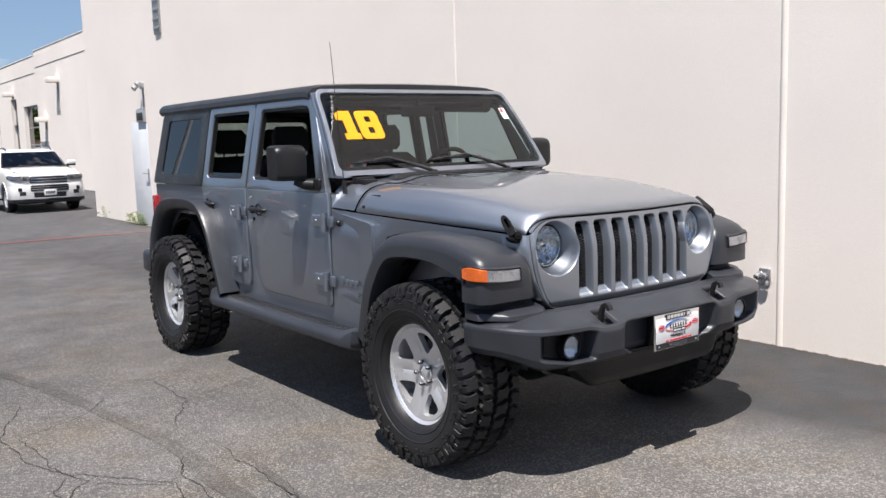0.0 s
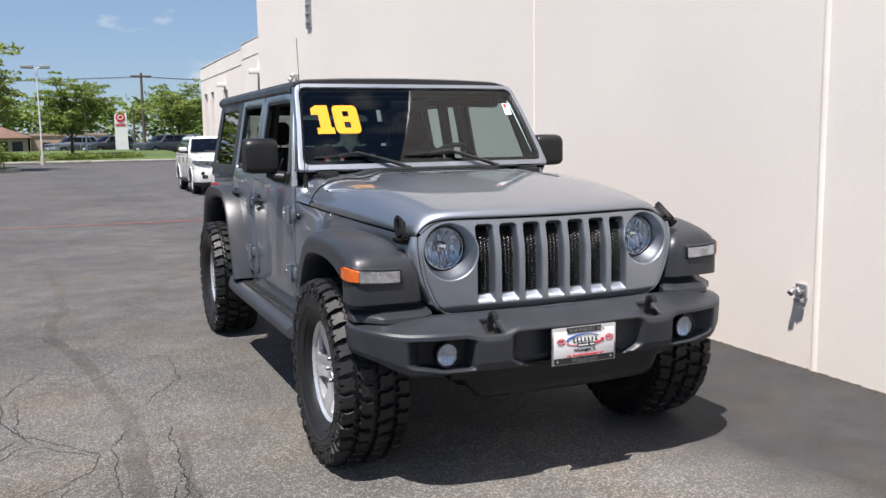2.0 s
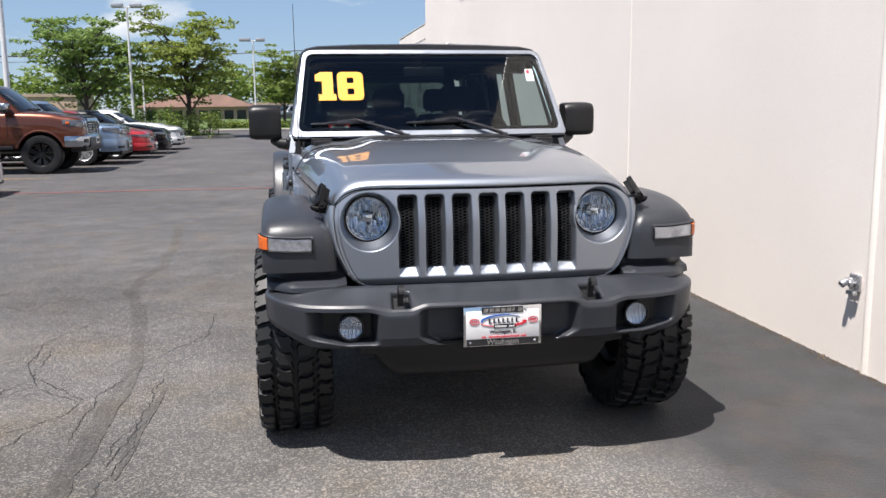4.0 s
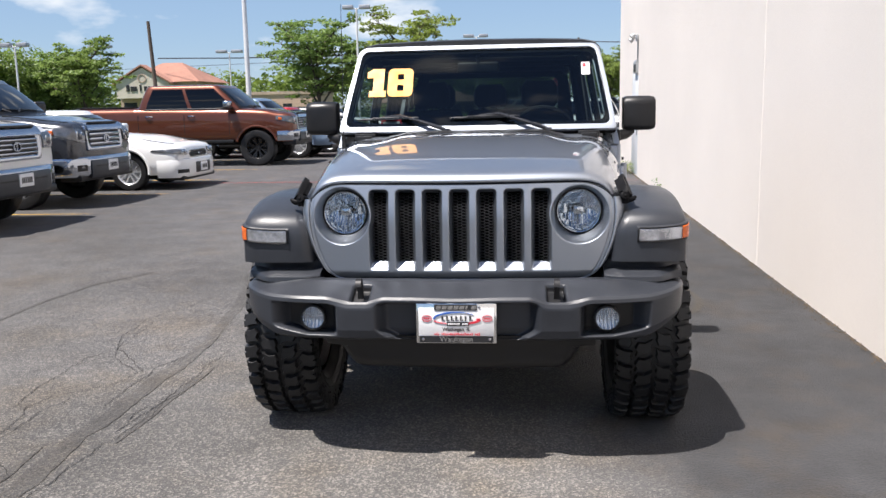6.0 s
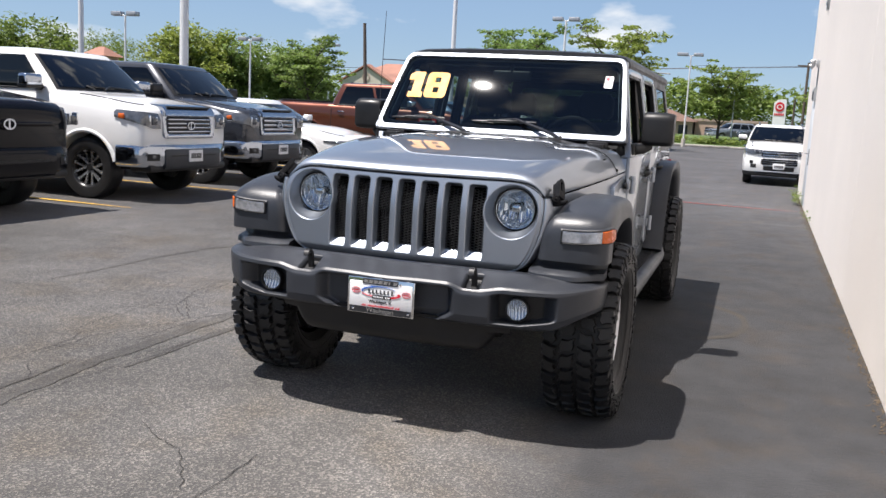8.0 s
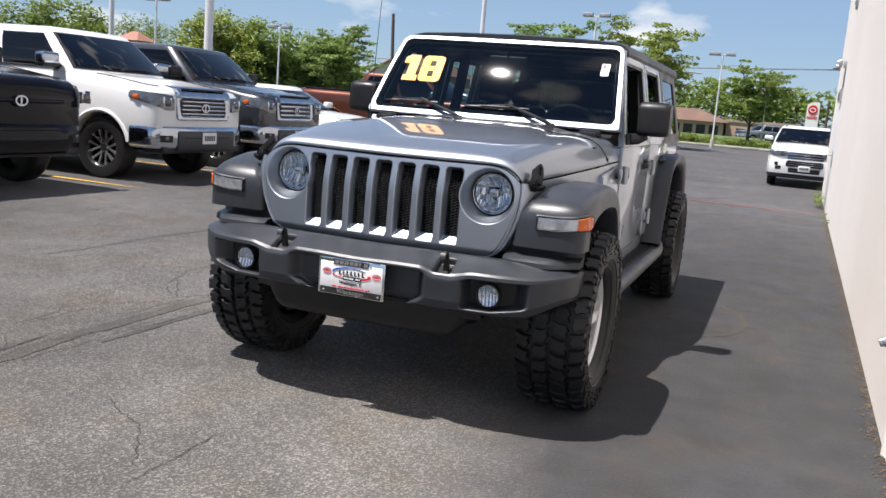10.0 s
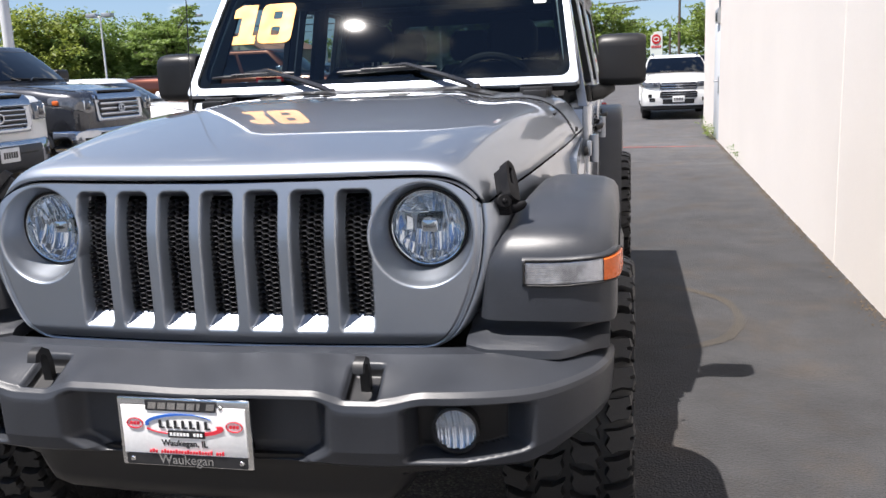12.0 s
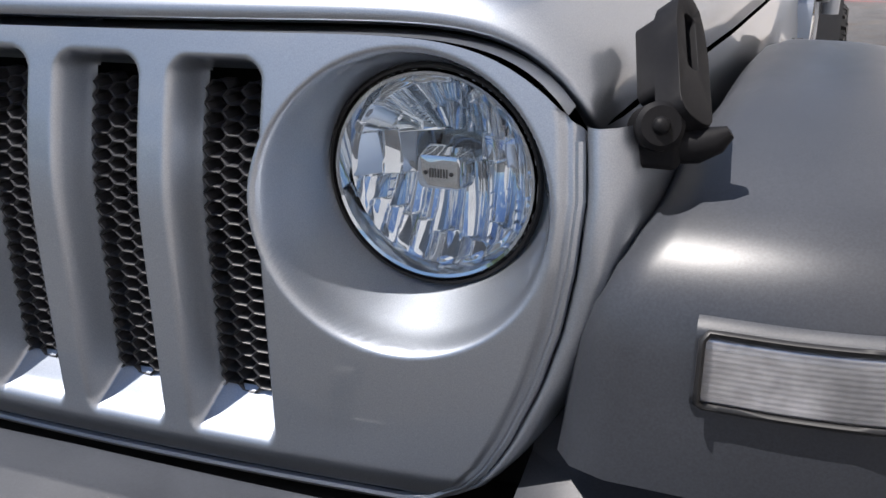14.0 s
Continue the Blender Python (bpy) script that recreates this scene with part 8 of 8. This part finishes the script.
utility_pole(5.45, 80.9, 7.4, 0.15)
utility_pole(4.7, 82, 4.2, 0.12, arm=0)
utility_pole(4.0, 83, 4.2, 0.12, arm=0)
utility_pole(-15.3, 32.9, 5.15, 0.10, (-0.25, 0), 0)
for dx in (-0.8, 0.8):
    b = bmesh.new()
    tube(b, [(-70, 88, 6.05), (-45, 86, 5.65), (-20, 84, 6.05), (5.45 + dx, 80.9, 7.05), (25, 79, 6.15), (45, 77, 6.85)], 0.022, 5)
    solo("overhead_wire", b, M_BLACK, "dark overhead wire slung between the poles", "wire", sharp=30, group="overhead wires")
b = bmesh.new()
tube(b, [(-35.0, 80, 6.4), (-25, 74, 5.9), (-15, 68, 5.55), (-5, 66, 5.2)], 0.05, 5)
solo("overhead_cable", b, M_BLACK, "thick dark cable slung past the restaurant", "cable", sharp=30)

# pylon sign: the maker's mark is drawn as plain shapes
sign = thing("pylon_sign", "white curved-top pylon sign with red mark", "sign", (3.45, 80.3, 0.2))
b = bmesh.new()
prism(b, [(-0.42, 0), (0.42, 0), (0.40, 2.9), (0.36, 3.05), (0.1, 3.06), (-0.2, 3.0), (-0.40, 2.85)], lambda u, v, w: (u, w, v), -0.18, 0.18, bev=0.03)
part("pylon", b, M_SIGNWHITE, sign)
b = bmesh.new()
ring = [(-0.02 + 0.30 * math.cos(a), 2.52 + 0.33 * math.sin(a)) for a in span(0, 2 * math.pi, 28)[:-1]]
prism(b, ring, lambda u, v, w: (u, w, v), -0.17, -0.21)
part("round_mark", b, M_SIGNRED, sign)
b = bmesh.new()
inner = [(-0.02 + 0.20 * math.cos(a), 2.52 + 0.17 * math.sin(a)) for a in span(0, 2 * math.pi, 24)[:-1]]
prism(b, inner, lambda u, v, w: (u, w, v), -0.20, -0.222, [[(-0.02 + 0.14 * math.cos(a), 2.52 + 0.11 * math.sin(a)) for a in span(0, 2 * math.pi, 24)[:-1]]])
part("mark_ring", b, M_SIGNWHITE, sign)
b = bmesh.new()
for k in range(6):
    prism(b, rounded(-0.34 + k * 0.11, -0.26 + k * 0.11, 1.92, 2.08, 0.01, 2), lambda u, v, w: (u, w, v), -0.17, -0.20)
part("word_bars", b, M_SIGNRED, sign)
sign.scale = (1.28, 1.28, 1.28)


# far buildings
def house(name, label, x0, x1, y0, y1, eave, ridge, wall_mat, roof_mat, windows, gable=False, over=0.5):
    t = thing(name, label, "building", ((x0 + x1) / 2, (y0 + y1) / 2, 0), 0, "far buildings")
    w, dd = (x1 - x0) / 2, (y1 - y0) / 2
    b = bmesh.new()
    box(b, -w, w, -dd, dd, -0.3, eave)
    wl_ = part("wall", b, wall_mat, t)
    b = bmesh.new()
    if ridge > eave + 0.1:
        k = w if gable else w - dd * 0.7
        base = [b.verts.new(p) for p in ((-w - over, -dd - over, eave), (w + over, -dd - over, eave), (w + over, dd + over, eave), (-w - over, dd + over, eave))]
        r0, r1 = b.verts.new((-k, 0, ridge)), b.verts.new((k, 0, ridge))
        for f in ((base[0], base[1], r1, r0), (base[2], base[3], r0, r1), (base[1], base[2], r1), (base[3], base[0], r0), tuple(base[::-1])):
            b.faces.new(f)
    else:
        box(b, -w - 0.1, w + 0.1, -dd - 0.1, dd + 0.1, eave, eave + 0.25)
    part("roof", b, roof_mat, t, smooth=False)
    for a, c, z0, z1 in windows:
        b = bmesh.new()
        box(b, a, c, -dd - 0.03, -dd + 0.05, z0, z1)
        part("window", b, M_DARKGLASS, wl_, "dark shop window")
    return t


house("low_building", "long low brown-roofed building with dark shopfront", -15, -4.4, 88, 96, 1.75, 3.0, M_TANWALL, M_BROWNROOF, [(-4.8 + 1.25 * k, -3.9 + 1.25 * k, 0.3, 1.4) for k in range(8)])
house("low_building", "plain pale brick flat-roofed building", -4.2, 2.6, 89, 97, 1.9, 1.9, M_PINKWALL, M_TANWALL, [(-2.4, -1.6, 0.3, 1.3)])
house("low_building", "low pale brick building behind the trees", -26, -17.5, 72, 78, 2.6, 2.6, M_PINKWALL, M_TANWALL, [(-3.4 + 1.5 * k, -2.6 + 1.5 * k, 0.6, 1.8) for k in range(4)])
rest = house("restaurant", "cream building with an orange tiled hip roof", -38.6, -31.0, 79, 87, 4.1, 6.1, M_TANWALL, M_ORANGEROOF, [(-3.5, -2.2, 0.8, 2.2), (-1.0, 0.4, 0.8, 2.2), (1.6, 3.0, 0.8, 2.2)])
b = bmesh.new()
prism(b, [(-3.6, 2.6), (1.6, 2.6), (1.6, 4.0), (-1.0, 5.45), (-3.6, 4.0)], lambda u, v, w: (u, w, v), -5.2, -4.0)
part("gable_front", b, material("cream_gable_render", (0.55, 0.5, 0.42), 0.9, 0, 0.1, 1, 10, 0.1), rest)
b = bmesh.new()
for u0, u1 in (((-3.9, 3.9), (-1.0, 5.6)), ((-1.0, 5.6), (1.9, 3.9))):
    secs = []
    for u, v in (u0, u1):
        secs.append([(u, -5.4, v), (u, -4.0, v), (u, -4.0, v + 0.14), (u, -5.4, v + 0.14)])
    q = bmesh.new()
    loft(q, secs)
    merge(b, q)
part("gable_roof", b, M_ORANGEROOF, rest)
b = bmesh.new()
lathe(b, [(0.32, 0), (0.42, 0), (0.42, 0.05), (0.32, 0.05)], pose(-1.0, -5.2, 4.45, 90, 0, 0), 24)
part("gable_vent", b, M_TANWALL, rest)
for k, w in enumerate((0.30, 0.42, 0.16, 0.16, 0.3, 0.12, 0.24)):
    b = bmesh.new()
    x = -2.6 + k * 0.44
    box(b, x, x + w, -5.26, -5.2, 3.25, 3.25 + (0.62 if k in (0, 3) else 0.45))
    part("sign_bar", b, M_BLACKINK, rest, "dark sign bar")
house("tower_roof", "small tower with an orange pyramid roof", -72.6, -70.0, 80, 82.6, 5.7, 6.8, M_TANWALL, M_ORANGEROOF, [])
house("low_building", "orange-roofed low building behind the trees", -62, -52, 76, 82, 2.6, 3.9, M_TANWALL, M_ORANGEROOF, [(-3 + 1.6 * k, -2.2 + 1.6 * k, 0.6, 1.8) for k in range(4)])

# dirt and grit along the foot of the wall
rnd = random.Random(19)
verts, faces = [], []
for _ in range(2600):
    y = rnd.uniform(-2.5, 16.5)
    d = abs(rnd.gauss(0, 0.035)) * (0.5 + 0.9 * (noise.noise((y * 1.3, 3.1, 0)) + 0.5))
    x, r, a = wall_x(y) - 0.004 - max(0.0, d), rnd.uniform(0.003, 0.011), rnd.uniform(0, 6.28)
    k = len(verts)
    verts += [(x + r * math.cos(a + q) * rnd.uniform(0.6, 1.0), y + r * math.sin(a + q) * rnd.uniform(0.6, 1.0), 0.004) for q in (0, 1.6, 3.1, 4.7)] + [(x, y, 0.004 + r * 0.7)]
    faces += [(k, k + 1, k + 4), (k + 1, k + 2, k + 4), (k + 2, k + 3, k + 4), (k + 3, k, k + 4)]
tagged(new("wall_grit", mesh_of("wall_grit", verts, faces, material("brown_grit", (0.10, 0.075, 0.05), 0.95, 0, 0.4, 9, 60, 0.3))), "brown dirt and grit along the foot of the wall", "dirt", kind="stuff")

# weeds at the foot of the wall
rnd = random.Random(9)
for y, n_ in ((13.75, 26), (14.1, 18), (16.2, 8), (9.5, 6)):
    verts, faces = [], []
    for _ in range(n_):
        bx, by = wall_x(y) - rnd.uniform(0.01, 0.10), y + rnd.uniform(-0.2, 0.2)
        hgt = rnd.uniform(0.06, 0.28)
        dx, dy = rnd.uniform(-0.12, 0.02), rnd.uniform(-0.1, 0.1)
        k = len(verts)
        verts += [(bx, by - 0.008, 0), (bx, by + 0.008, 0), (bx + dx * 0.5, by + dy * 0.5 + 0.006, hgt * 0.6), (bx + dx * 0.5, by + dy * 0.5 - 0.006, hgt * 0.6), (bx + dx, by + dy, hgt)]
        faces += [(k, k + 1, k + 2, k + 3), (k + 3, k + 2, k + 4)]
        leaf_clump(verts, faces, rnd, (bx + dx, by + dy, hgt * 0.9), 0.05, 6, 0.02)
    tagged(new("weeds", mesh_of("weeds", verts, faces, M_LEAF)), "dry green weeds at the foot of the wall", "weed", kind="stuff")
